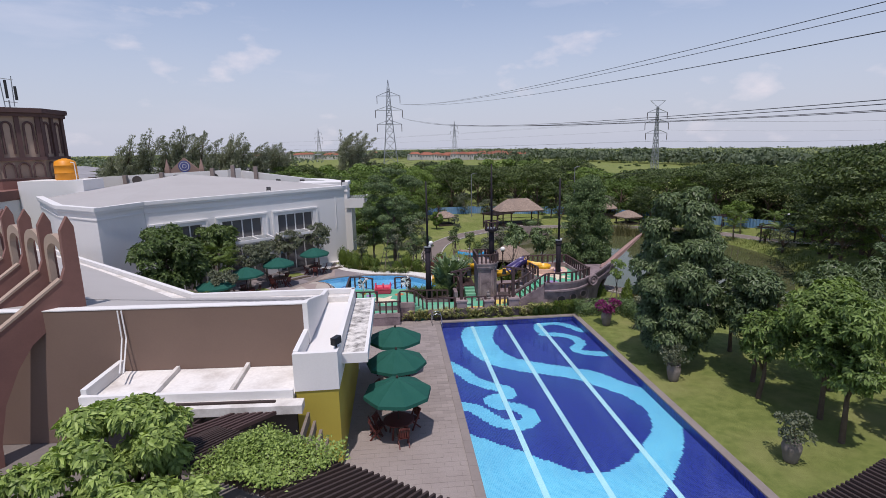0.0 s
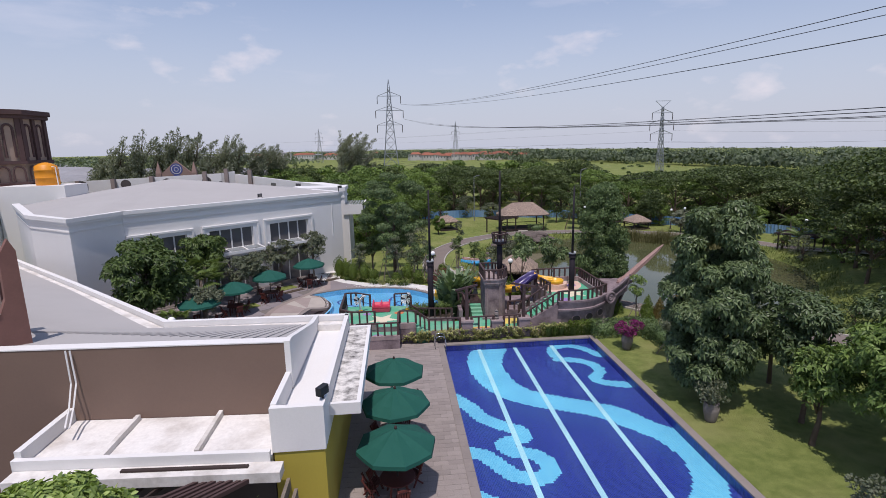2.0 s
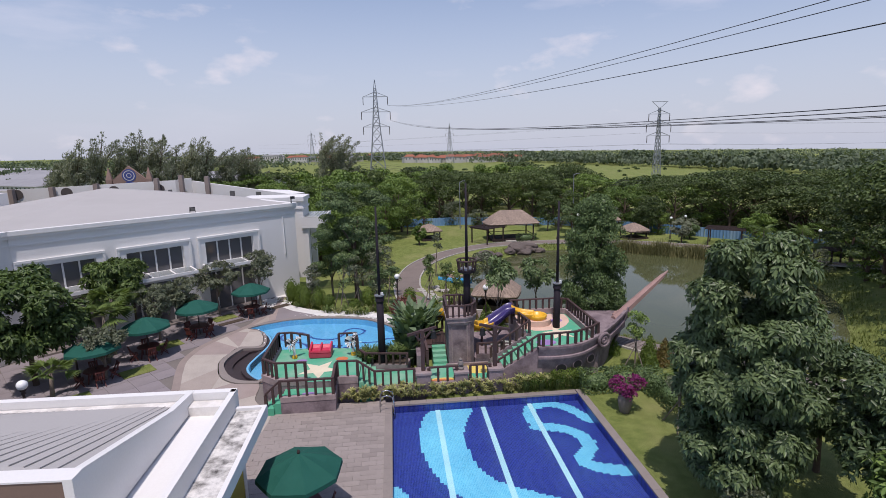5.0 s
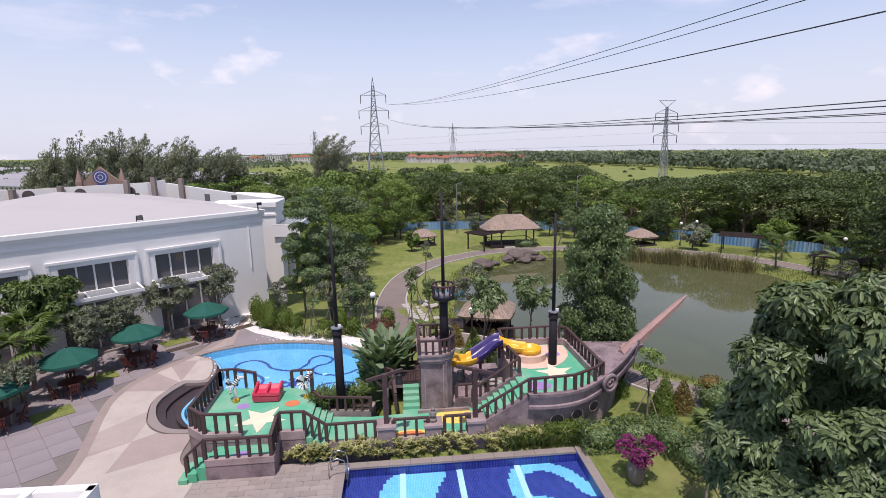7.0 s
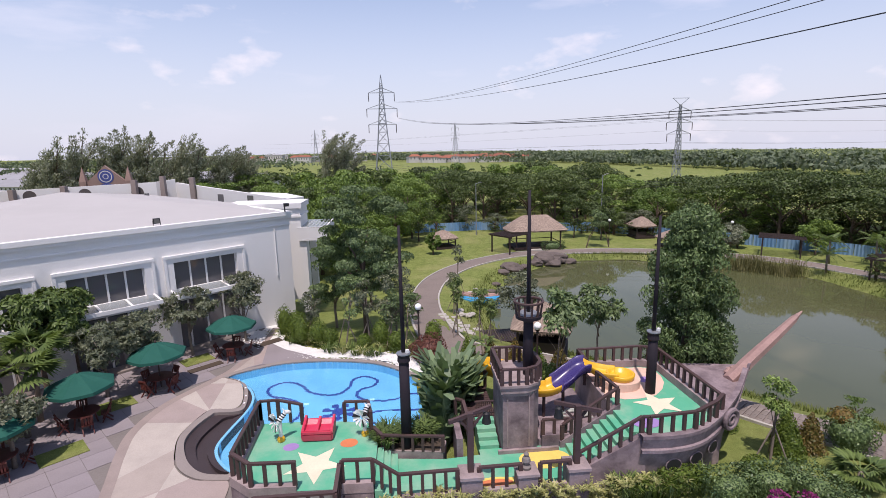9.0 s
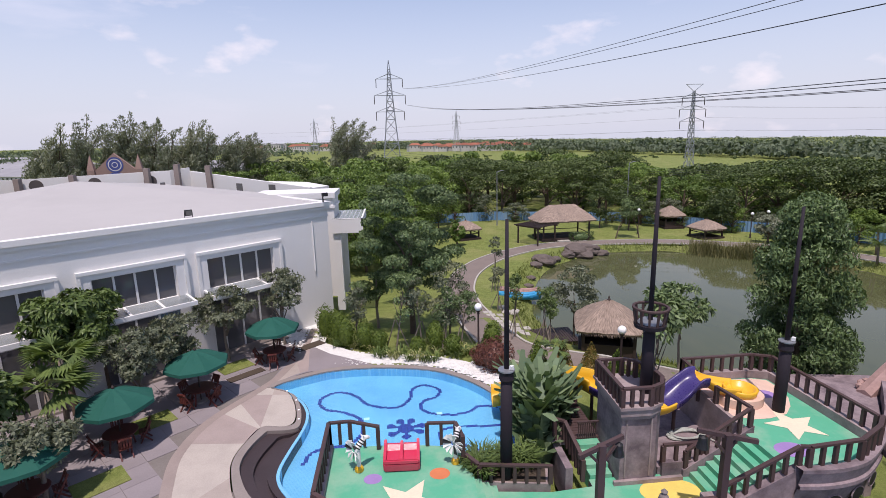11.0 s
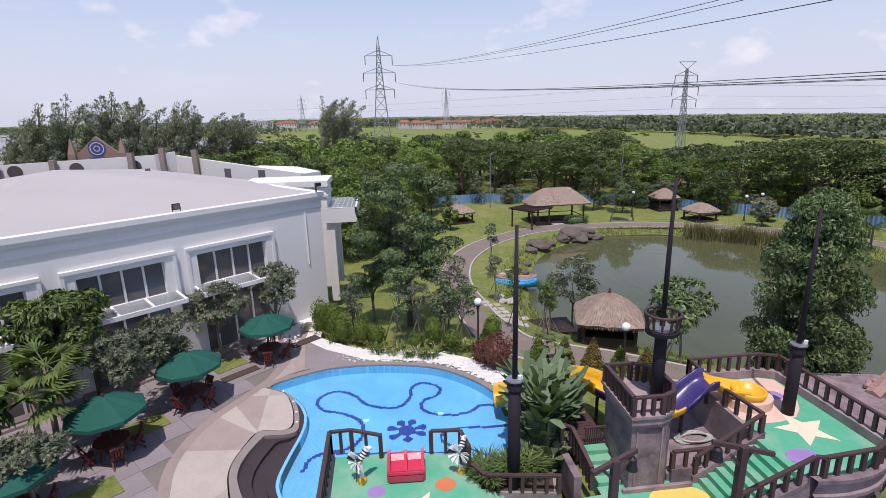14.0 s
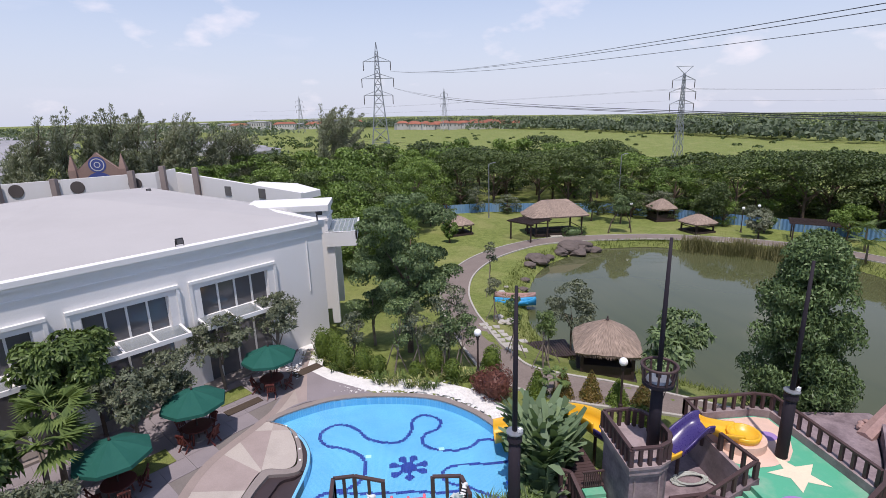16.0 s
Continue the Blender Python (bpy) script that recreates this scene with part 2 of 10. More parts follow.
M["slate"] = surf("grey_deck_stone", (0.35, 0.30, 0.275), 0.8, amount=0.45, stain=(0.25, 0.21, 0.19), scale=0.7, fine=18, fvar=0.22, relief=0.3, each=0.22)
# purple-grey concrete, its base also darkened to hold some dappled tree shade
M["slab"] = surf("concrete_slab", (0.275, 0.24, 0.248), 0.85, amount=0.5, stain=(0.205, 0.178, 0.182), scale=0.5, fine=16, fvar=0.16, relief=0.2, each=0.06)
M["joint"] = surf("dark_joint", (0.20, 0.175, 0.16), 0.95, fvar=0.2)
M["cream"] = surf("cream_stone", (0.46, 0.405, 0.355), 0.85, amount=0.35, scale=0.8, fine=20, fvar=0.16, relief=0.2)
M["sand"] = surf("sand_stone", (0.39, 0.33, 0.29), 0.85, amount=0.35, scale=0.8, fine=20, fvar=0.16, relief=0.2)
M["rose"] = surf("rose_stone", (0.36, 0.29, 0.265), 0.85, amount=0.35, scale=0.8, fine=20, fvar=0.16, relief=0.2)
M["taupe"] = surf("taupe_stone", (0.31, 0.25, 0.225), 0.85, amount=0.35, scale=0.8, fine=20, fvar=0.16, relief=0.2)
M["kerb"] = surf("grey_brown_kerb", (0.27, 0.23, 0.21), 0.8, amount=0.4, fvar=0.15)
M["basin"] = surf("dark_basin_tile", (0.055, 0.040, 0.042), 0.35, amount=0.4, scale=1.0, fvar=0.15)
M["ship"] = surf("weathered_ship_concrete", (0.29, 0.225, 0.235), 0.9, amount=0.95, stain=(0.12, 0.088, 0.098), scale=1.5, fine=9, fvar=0.28, relief=0.35)
M["ship_lt"] = surf("pale_worn_concrete", (0.35, 0.275, 0.27), 0.9, amount=0.85, stain=(0.13, 0.10, 0.098), scale=0.9, fine=12, fvar=0.18, relief=0.25)
M["sprit"] = surf("faded_red_brown_timber", (0.40, 0.255, 0.225), 0.85, amount=0.5, scale=1.4, fine=9, fvar=0.25, relief=0.35)
M["rail"] = surf("dark_red_brown_rail", (0.085, 0.05, 0.048), 0.6, amount=0.35, scale=1.5, fvar=0.2, relief=0.15, each=0.15)
M["mast"] = surf("black_mast_paint", (0.018, 0.013, 0.02), 0.8, amount=0.3, stain=(0.035, 0.026, 0.034), scale=1.2, fvar=0.2)
M["green"] = surf("green_play_floor", (0.085, 0.385, 0.235), 0.75, amount=0.9, stain=(0.27, 0.43, 0.31), scale=0.8, fine=18, fvar=0.1, relief=0.1)
M["star"] = surf("cream_floor_paint", (0.74, 0.65, 0.48), 0.75, amount=0.3, scale=1.0, fvar=0.1)
M["pinkfloor"] = surf("salmon_play_floor", (0.7, 0.49, 0.39), 0.75, amount=0.35, scale=1.0, fvar=0.1)
M["purple"] = surf("lilac_floor_paint", (0.33, 0.21, 0.46), 0.75, scale=1.0, fvar=0.1)
M["orange"] = surf("orange_floor_paint", (0.62, 0.19, 0.08), 0.75, scale=1.0, fvar=0.1)
M["yellowf"] = surf("yellow_floor_paint", (0.72, 0.55, 0.13), 0.75, scale=1.0, fvar=0.1)
M["yellow"] = surf("yellow_plastic", (0.76, 0.42, 0.025), 0.35, amount=0.2, fvar=0.05, relief=0, spec=0.5)
M["violet"] = surf("violet_plastic", (0.045, 0.03, 0.14), 0.3, amount=0.3, stain=(0.09, 0.07, 0.2), fvar=0.05, relief=0, spec=0.5)
M["blue_pl"] = surf("blue_plastic", (0.02, 0.08, 0.42), 0.3, amount=0.2, fvar=0.05, relief=0, spec=0.5)
M["red_pl"] = surf("red_plastic", (0.56, 0.03, 0.075), 0.4, amount=0.4, stain=(0.66, 0.16, 0.2), fvar=0.08, relief=0, spec=0.5)
M["tile_navy"] = mosaic("navy_mosaic", (0.010, 0.018, 0.15), (0.028, 0.042, 0.33), (0.09, 0.11, 0.36), 0.0625)
M["tile_cyan"] = mosaic("cyan_mosaic", (0.11, 0.47, 0.70), (0.18, 0.59, 0.79), (0.32, 0.68, 0.82), 0.0625)
M["tile_pale"] = mosaic("pale_mosaic", (0.50, 0.78, 0.82), (0.60, 0.84, 0.86), (0.6, 0.8, 0.82))
M["tile_sky"] = mosaic("sky_blue_mosaic", (0.13, 0.43, 0.70), (0.18, 0.49, 0.75), (0.26, 0.56, 0.75))
M["umbrella"] = surf("green_canvas", (0.008, 0.085, 0.062), 0.85, amount=0.35, stain=(0.02, 0.12, 0.09), scale=1.2, fine=30, fvar=0.12, relief=0.15)
M["teak"] = surf("red_stained_wood", (0.135, 0.035, 0.028), 0.5, amount=0.35, scale=2.0, fvar=0.25, relief=0.15, each=0.15)
M["darkwood"] = surf("dark_brown_wood", (0.055, 0.036, 0.032), 0.65, amount=0.35, scale=1.5, fvar=0.25, each=0.2)
M["thatch"] = thatch("grey_brown_thatch", (0.36, 0.275, 0.22))
M["metal"] = surf("galvanised_steel", (0.36, 0.37, 0.39), 0.45, metal=0.7, amount=0.3, fvar=0.1, relief=0)
M["steel"] = surf("polished_steel", (0.6, 0.61, 0.63), 0.22, metal=1.0, amount=0.2, fvar=0.05, relief=0)
M["cable"] = surf("dark_cable", (0.05, 0.05, 0.055), 0.6, relief=0, fvar=0.1)
M["black"] = surf("black_plastic", (0.02, 0.02, 0.022), 0.5, relief=0, fvar=0.1)
M["bark"] = surf("brown_bark", (0.12, 0.085, 0.06), 0.95, amount=0.5, stain=(0.19, 0.15, 0.115), scale=2.5, fine=20, fvar=0.35, relief=0.6, depth=0.03)
M["bark_pale"] = surf("grey_bark", (0.25, 0.205, 0.165), 0.95, amount=0.5, scale=2.5, fine=18, fvar=0.3, relief=0.5, depth=0.02)
M["soil"] = surf("brown_soil", (0.085, 0.062, 0.045), 0.95, scale=1.5, fvar=0.35, relief=0.5)
M["pebble"] = surf("white_pebbles", (0.72, 0.70, 0.67), 0.8, amount=0.4, scale=3.0, fvar=0.15, relief=0.15)
M["rock"] = surf("brown_grey_rock", (0.15, 0.12, 0.105), 0.9, amount=0.6, scale=1.2, fine=7, fvar=0.3, relief=0.6, depth=0.04)
M["stone_lt"] = surf("pale_stepping_stone", (0.46, 0.43, 0.38), 0.9, amount=0.4, scale=2.0, fvar=0.2, each=0.15)
M["path"] = surf("grey_brown_brick_paver", (0.27, 0.225, 0.20), 0.9, amount=0.4, scale=0.9, fine=20, fvar=0.25, relief=0.3, each=0.3)
M["road"] = surf("brown_path_bed", (0.235, 0.19, 0.165), 0.95, amount=0.35, scale=0.6, fine=9, fvar=0.3, relief=0.4)
M["urn"] = surf("grey_stone_urn", (0.22, 0.19, 0.175), 0.85, amount=0.5, scale=3.0, fvar=0.2, relief=0.25)
M["globe"] = surf("white_globe_glass", (0.86, 0.86, 0.84), 0.3, amount=0.1, fvar=0.03, relief=0, spec=0.5)
M["water"] = pool_water("pool_water", (0.86, 0.96, 0.985))
M["lake"] = lake_water("lake_water")
M["glass_dark"] = pane_glass("tinted_window_glass", (0.13, 0.125, 0.13), 0.1)
M["glass_clear"] = pane_glass("canopy_glass", (0.35, 0.38, 0.38), 0.62)
M["blue_fence"] = surf("blue_sheet_fence", (0.13, 0.27, 0.47), 0.6, amount=0.8, stain=(0.30, 0.43, 0.54), scale=0.5, fvar=0.15, relief=0.1, streak=True)
M["house_wall"] = surf("pale_house_wall", (0.62, 0.60, 0.57), 0.85, amount=0.3, scale=0.3, fvar=0.08, each=0.3)
M["house_roof"] = surf("terracotta_roof", (0.36, 0.135, 0.085), 0.85, amount=0.4, scale=0.3, fvar=0.2, each=0.3)
M["shed_roof"] = surf("grey_sheet_roof", (0.36, 0.35, 0.36), 0.7, amount=0.4, scale=0.2, fvar=0.12, each=0.3)
M["orange_tank"] = surf("orange_tank_plastic", (0.74, 0.28, 0.015), 0.45, amount=0.3, stain=(0.5, 0.2, 0.02), fvar=0.08, relief=0)
M["brick_red"] = surf("red_brown_brick", (0.30, 0.20, 0.165), 0.9, amount=0.35, scale=0.7, fine=12, fvar=0.2)
M["blue_mark"] = surf("blue_rosette_paint", (0.06, 0.08, 0.25), 0.5, fvar=0.1, relief=0)
M["boat"] = surf("bright_blue_boat_paint", (0.03, 0.30, 0.56), 0.5, amount=0.3, scale=2.0, fvar=0.12)
M["leaf_mango"] = leafy("mango_leaves", (0.034, 0.056, 0.022), (0.185, 0.25, 0.105), 0.22, 0.36)
M["leaf_bright"] = leafy("bright_leaves", (0.06, 0.1, 0.025), (0.32, 0.44, 0.115), 0.3, 0.45)
M["leaf_court"] = leafy("courtyard_leaves", (0.032, 0.058, 0.018), (0.165, 0.235, 0.065), 0.25, 0.42)
M["leaf_plum"] = leafy("frangipani_leaves", (0.09, 0.105, 0.068), (0.255, 0.275, 0.165), 0.22, 0.5)
M["leaf_deck"] = leafy("deck_tree_leaves", (0.09, 0.15, 0.035), (0.5, 0.63, 0.17), 0.3, 0.45)
M["leaf_tall"] = leafy("garden_tree_leaves", (0.05, 0.085, 0.036), (0.26, 0.345, 0.14), 0.25, 0.5)
M["leaf_vine"] = leafy("dense_dark_leaves", (0.03, 0.058, 0.022), (0.205, 0.29, 0.11), 0.2, 0.45)
M["leaf_wood"] = leafy("woodland_leaves", (0.02, 0.036, 0.012), (0.15, 0.2, 0.062), 0.22, 0.5)
M["leaf_wood_lt"] = leafy("light_woodland_leaves", (0.07, 0.125, 0.026), (0.235, 0.33, 0.075), 0.28, 0.5)
M["leaf_cas"] = leafy("casuarina_needles", (0.17, 0.185, 0.12), (0.34, 0.355, 0.24), 0.2, 0.6)
# lightened grey-green: the distance haze is put into the leaf colour
M["leaf_far_haze"] = leafy("far_trees", (0.11, 0.14, 0.088), (0.205, 0.245, 0.145), 0.25, 0.7)
M["leaf_hedge"] = leafy("clipped_hedge_leaves", (0.066, 0.116, 0.02), (0.188, 0.254, 0.044), 0.28, 0.5)
M["leaf_red"] = leafy("dark_red_leaves", (0.098, 0.033, 0.03), (0.21, 0.083, 0.057), 0.2, 0.5)
M["leaf_tip"] = leafy("orange_tipped_leaves", (0.095, 0.12, 0.025), (0.25, 0.155, 0.045), 0.25, 0.5)
M["leaf_varieg"] = leafy("variegated_leaves", (0.24, 0.26, 0.075), (0.60, 0.57, 0.26), 0.25, 0.5)
M["leaf_heli"] = leafy("broad_grey_green_leaves", (0.08, 0.13, 0.062), (0.26, 0.345, 0.185), 0.25, 0.5)
M["leaf_palm"] = leafy("palm_fronds", (0.065, 0.108, 0.031), (0.187, 0.252, 0.072), 0.25, 0.45)
M["flower"] = leafy("magenta_flowers", (0.22, 0.03, 0.13), (0.42, 0.06, 0.24), 0.3, 0.6)
M["reed"] = leafy("brown_green_reeds", (0.13, 0.125, 0.05), (0.34, 0.30, 0.12), 0.25, 0.7)
M["blade"] = leafy("grass_blades", (0.10, 0.13, 0.03), (0.22, 0.25, 0.07), 0.3, 0.7)
M["hose"] = surf("pale_grey_hose", (0.42, 0.44, 0.40), 0.5, relief=0, fvar=0.1)
M["zebra_w"] = surf("white_toy_paint", (0.78, 0.78, 0.76), 0.5, relief=0, fvar=0.05)
M["interior"] = surf("dark_grey_brown", (0.10, 0.085, 0.08), 0.9, fvar=0.1, relief=0)


# ---- building tools ----
def link_mesh(name, me, material=None, parent=None, label="", smooth=False):
    if material is not None:
        me.materials.append(material)
    if smooth:
        for f in me.polygons:
            f.use_smooth = True
    ob = new(name, me)
    if parent is not None:
        ob.parent = parent
    if label:
        ob["label"] = label
    return ob


def part(name, bm, material, parent=None, label="", smooth=False):
    """Links a bmesh as one mesh object; its numbers count from the parent's base."""
    bmesh.ops.recalc_face_normals(bm, faces=bm.faces)
    me = bpy.data.meshes.new(name)
    bm.to_mesh(me)
    bm.free()
    return link_mesh(name, me, material, parent, label, smooth)


def wpart(name, bm, material, parent, label="", smooth=False):
    """The same for a bmesh given in world numbers, under a parent that is only moved, not turned."""
    bmesh.ops.translate(bm, verts=bm.verts, vec=-parent.location)
    return part(name, bm, material, parent, label, smooth)


def flat(bm, poly, z):
    """One level face that looks up."""
    f = bm.faces.new([bm.verts.new((p[0], p[1], z)) for p in poly])
    f.normal_update()
    if f.normal.z < 0:
        f.normal_flip()
    return f


def sheet(name, bm, material, parent=None, label=""):
    """Links a bmesh of faces whose sides are already right."""
    if parent is not None:
        bmesh.ops.translate(bm, verts=bm.verts, vec=-parent.location)
    me = bpy.data.meshes.new(name)
    bm.to_mesh(me)
    bm.free()
    return link_mesh(name, me, material, parent, label)


def raw(name, verts, faces, material, parent=None, label="", smooth=False):
    me = bpy.data.meshes.new(name)
    me.from_pydata([tuple(v) for v in verts], [], [tuple(f) for f in faces])
    me.update()
    return link_mesh(name, me, material, parent, label, smooth)


def thing(name, label, category, x=0.0, y=0.0, z=0.0, rz=0.0, group="", kind=""):
    ob = new(name)
    ob.empty_display_size = 0.2
    ob.matrix_basis = pose(x, y, z, 0, 0, rz)
    return tagged(ob, label, category, group, kind)


def box(bm, x0, x1, y0, y1, z0, z1, rz=0.0, at=None):
    vs = [bm.verts.new((x, y, z)) for x in (x0, x1) for y in (y0, y1) for z in (z0, z1)]
    for f in ((0, 1, 3, 2), (4, 6, 7, 5), (0, 4, 5, 1), (2, 3, 7, 6), (0, 2, 6, 4), (1, 5, 7, 3)):
        bm.faces.new([vs[i] for i in f])
    if rz:
        c = at or ((x0 + x1) / 2, (y0 + y1) / 2, 0)
        bmesh.ops.rotate(bm, verts=vs, cent=c, matrix=Matrix.Rotation(radians(rz), 3, 'Z'))
    return vs


def beam(bm, a, b, w, h):
    """A square bar from a to b, w wide and h high."""
    a, b = Vector(a), Vector(b)
    d = (b - a).normalized()
    side = d.cross(Vector((0, 0, 1)))
    side = side.normalized() if side.length > 1e-4 else Vector((1, 0, 0))
    up = side.cross(d).normalized()
    vs = [bm.verts.new(p + side * sx * w / 2 + up * sz * h / 2) for p in (a, b) for sx, sz in ((-1, -1), (1, -1), (1, 1), (-1, 1))]
    for f in ((0, 1, 2, 3), (7, 6, 5, 4), (0, 4, 5, 1), (1, 5, 6, 2), (2, 6, 7, 3), (3, 7, 4, 0)):
        bm.faces.new([vs[i] for i in f])


def tube(bm, pts, radii, n=8, cap=True):
    """A round bar along points with its own radius at each."""
    pts = [Vector(p) for p in pts]
    if isinstance(radii, (int, float)):
        radii = [radii] * len(pts)
    rings, ref = [], None
    for i, p in enumerate(pts):
        d = (pts[min(i + 1, len(pts) - 1)] - pts[max(i - 1, 0)]).normalized()
        if ref is None:
            ref = Vector((1, 0, 0)) if abs(d.x) < 0.9 else Vector((0, 1, 0))
        s = d.cross(ref).normalized()
        u = s.cross(d).normalized()
        ref = u
        rings.append([bm.verts.new(p + (s * math.cos(2 * math.pi * k / n) + u * math.sin(2 * math.pi * k / n)) * radii[i]) for k in range(n)])
    for r0, r1 in zip(rings, rings[1:]):
        for k in range(n):
            bm.faces.new((r0[k], r0[(k + 1) % n], r1[(k + 1) % n], r1[k]))
    if cap:
        bm.faces.new(rings[0][::-1])
        bm.faces.new(rings[-1])


def lathe(bm, prof, n=16, x=0.0, y=0.0, z=0.0):
    """A turned body from (radius, height) pairs."""
    rings = [[bm.verts.new((x + r * math.cos(2 * math.pi * k / n), y + r * math.sin(2 * math.pi * k / n), z + h)) for k in range(n)] for r, h in prof]
    for r0, r1 in zip(rings, rings[1:]):
        for k in range(n):
            bm.faces.new((r0[k], r0[(k + 1) % n], r1[(k + 1) % n], r1[k]))
    bm.faces.new(rings[0][::-1])
    bm.faces.new(rings[-1])


def prism(bm, poly, z0, z1):
    lo = [bm.verts.new((p[0], p[1], z0)) for p in poly]
    hi = [bm.verts.new((p[0], p[1], z1)) for p in poly]
    n = len(poly)
    bm.faces.new(lo[::-1])
    bm.faces.new(hi)
    for i in range(n):
        bm.faces.new((lo[i], lo[(i + 1) % n], hi[(i + 1) % n], hi[i]))


def strip(bm, a, b, z0, z1):
    """A solid band between two lines of the same length."""
    v = [[bm.verts.new((p[0], p[1], z)) for p in line] for line in (a, b) for z in (z0, z1)]
    a0, a1, b0, b1 = v
    for i in range(len(a) - 1):
        for q in ((a1[i], a1[i + 1], b1[i + 1], b1[i]), (a0[i], b0[i], b0[i + 1], a0[i + 1]), (a0[i], a0[i + 1], a1[i + 1], a1[i]), (b0[i], b1[i], b1[i + 1], b0[i + 1])):
            bm.faces.new(q)
    for i in (0, -1):
        bm.faces.new((a0[i], a1[i], b1[i], b0[i]))


def spline(pts, n=8, closed=False):
    """A smooth line through the points."""
    p, out, k = [np.array(q, float) for q in pts], [], len(pts)
    for i in range(k if closed else k - 1):
        a, b, c, d = (p[(i + j) % k] if closed else p[min(max(i + j, 0), k - 1)] for j in (-1, 0, 1, 2))
        for s in range(n):
            t = s / n
            out.append(0.5 * (2 * b + (c - a) * t + (2 * a - 5 * b + 4 * c - d) * t * t + (3 * b - a - 3 * c + d) * t ** 3))
    if not closed:
        out.append(p[-1])
    return [tuple(q) for q in out]


def aside(line, dist, closed=False):
    """The line moved to its left by dist."""
    p, k, out = [np.array(q[:2], float) for q in line], len(line), []
    for i in range(k):
        a, b = (p[i - 1], p[(i + 1) % k]) if closed else (p[max(i - 1, 0)], p[min(i + 1, k - 1)])
        d = (b - a) / (np.linalg.norm(b - a) + 1e-9)
        out.append(tuple(p[i] + np.array([-d[1], d[0]]) * dist))
    return out


def inside(poly, x, y):
    """Which of the places x, y (arrays) lie in the polygon."""
    x, y = np.asarray(x, float), np.asarray(y, float)
    res = np.zeros(x.shape, bool)
    k = len(poly)
    for i in range(k):
        (x0, y0), (x1, y1) = poly[i][:2], poly[(i + 1) % k][:2]
        if y0 == y1:
            continue
        res ^= ((y0 > y) != (y1 > y)) & (x < (x1 - x0) * (y - y0) / (y1 - y0) + x0)
    return res


def off_line(line, x, y, closed=False):
    """How far the places x, y (arrays) are from a line."""
    x, y = np.asarray(x, float), np.asarray(y, float)
    best = np.full(x.shape, 1e9)
    k = len(line)
    for i in range(k if closed else k - 1):
        a, b = np.array(line[i][:2], float), np.array(line[(i + 1) % k][:2], float)
        d = b - a
        t = np.clip(((x - a[0]) * d[0] + (y - a[1]) * d[1]) / (d @ d + 1e-12), 0, 1)
        best = np.minimum(best, np.hypot(x - a[0] - t * d[0], y - a[1] - t * d[1]))
    return best


def smooth01(t):
    t = np.clip(t, 0, 1)
    return t * t * (3 - 2 * t)


# ---- ground ----
NEAR = 1.09


def back(y):
    """Places before the pool's far edge, counted back from it."""
    return y if y > -0.3 else -0.3 + (y + 0.3) * NEAR


def back_line(pts):
    return [(x, back(y)) for x, y in pts]


LAKE = spline([(8.0, 22.7), (7.0, 27.2), (8.0, 32.5), (9.9, 38.0), (13.4, 43.8), (18.4, 47.9), (24.5, 49.4), (30.0, 48.6), (34.5, 46.0), (40.3, 41.6), (44.3, 37.4),
               (45.8, 32.0), (45.5, 26.0), (43.0, 20.0), (39.0, 14.5), (34.5, 9.5), (30.2, 5.8), (27.0, 5.2), (25.0, 7.0), (23.4, 8.6), (21.3, 10.3), (19.2, 12.5), (15.0, 16.4), (11.2, 19.6)], 5, True)
KIDS = spline([(-10.5, 12.25), (-8.9, 13.3), (-7.3, 13.75), (-5.0, 13.65), (-2.6, 13.0), (-1.0, 11.7), (0.05, 10.1), (0.6, 8.2), (0.5, 6.4),
               (-0.6, 5.0), (-2.2, 4.7), (-4.5, 4.9), (-6.8, 4.6), (-7.2, 3.5), (-7.6, 3.5), (-8.1, 3.95), (-8.6, 4.7), (-8.8, 5.5), (-8.65, 6.7),
               (-8.4, 8.0), (-8.33, 8.97), (-8.5, 9.9), (-9.1, 11.0)], 6, True)
PAVED = [(-27, -37), (9.495, -37), (9.495, -0.1), (1.2, -0.1), (0.9, 6.0), (0.6, 8.4), (0.2, 10.5), (-0.8, 12.1), (-2.6, 13.5), (-5, 13.95), (-7.4, 14.0),
         (-9.0, 13.6), (-9.9, 16.2), (-10.0, 20.6), (-24, 9.0), (-27, 5)]


LAKE_AREA = sum(a[0] * b[1] - b[0] * a[1] for a, b in zip(LAKE, LAKE[1:] + LAKE[:1])) / 2
LAKE_OUT = -1.2 if LAKE_AREA > 0 else 1.2
KIDS_AREA = sum(a[0] * b[1] - b[0] * a[1] for a, b in zip(KIDS, KIDS[1:] + KIDS[:1])) / 2


def far_fall(x):
    """The far land falls away gently to the east."""
    return 0.016 * np.maximum(np.asarray(x, float) - 130.0, 0.0)


def height(x, y):
    x, y = np.asarray(x, float), np.asarray(y, float)
    base = -2.4 * smooth01((y - 13.0) / 24.0) - 0.4 * smooth01((np.hypot(x, y) - 90) / 120) - far_fall(x)
    d = off_line(LAKE, x, y, True)
    wet = inside(LAKE, x, y)
    z = np.minimum(base, np.where(wet, -2.95 - 0.45 * d, -2.9 + 0.38 * d))
    z = np.where(np.asarray(x, float) > 130, base, np.maximum(z, -4.6))
    z = np.where(inside(PAVED, x, y), -1.0, z)
    return z


def ground_at(x, y):
    return float(height(np.array([x]), np.array([y]))[0])


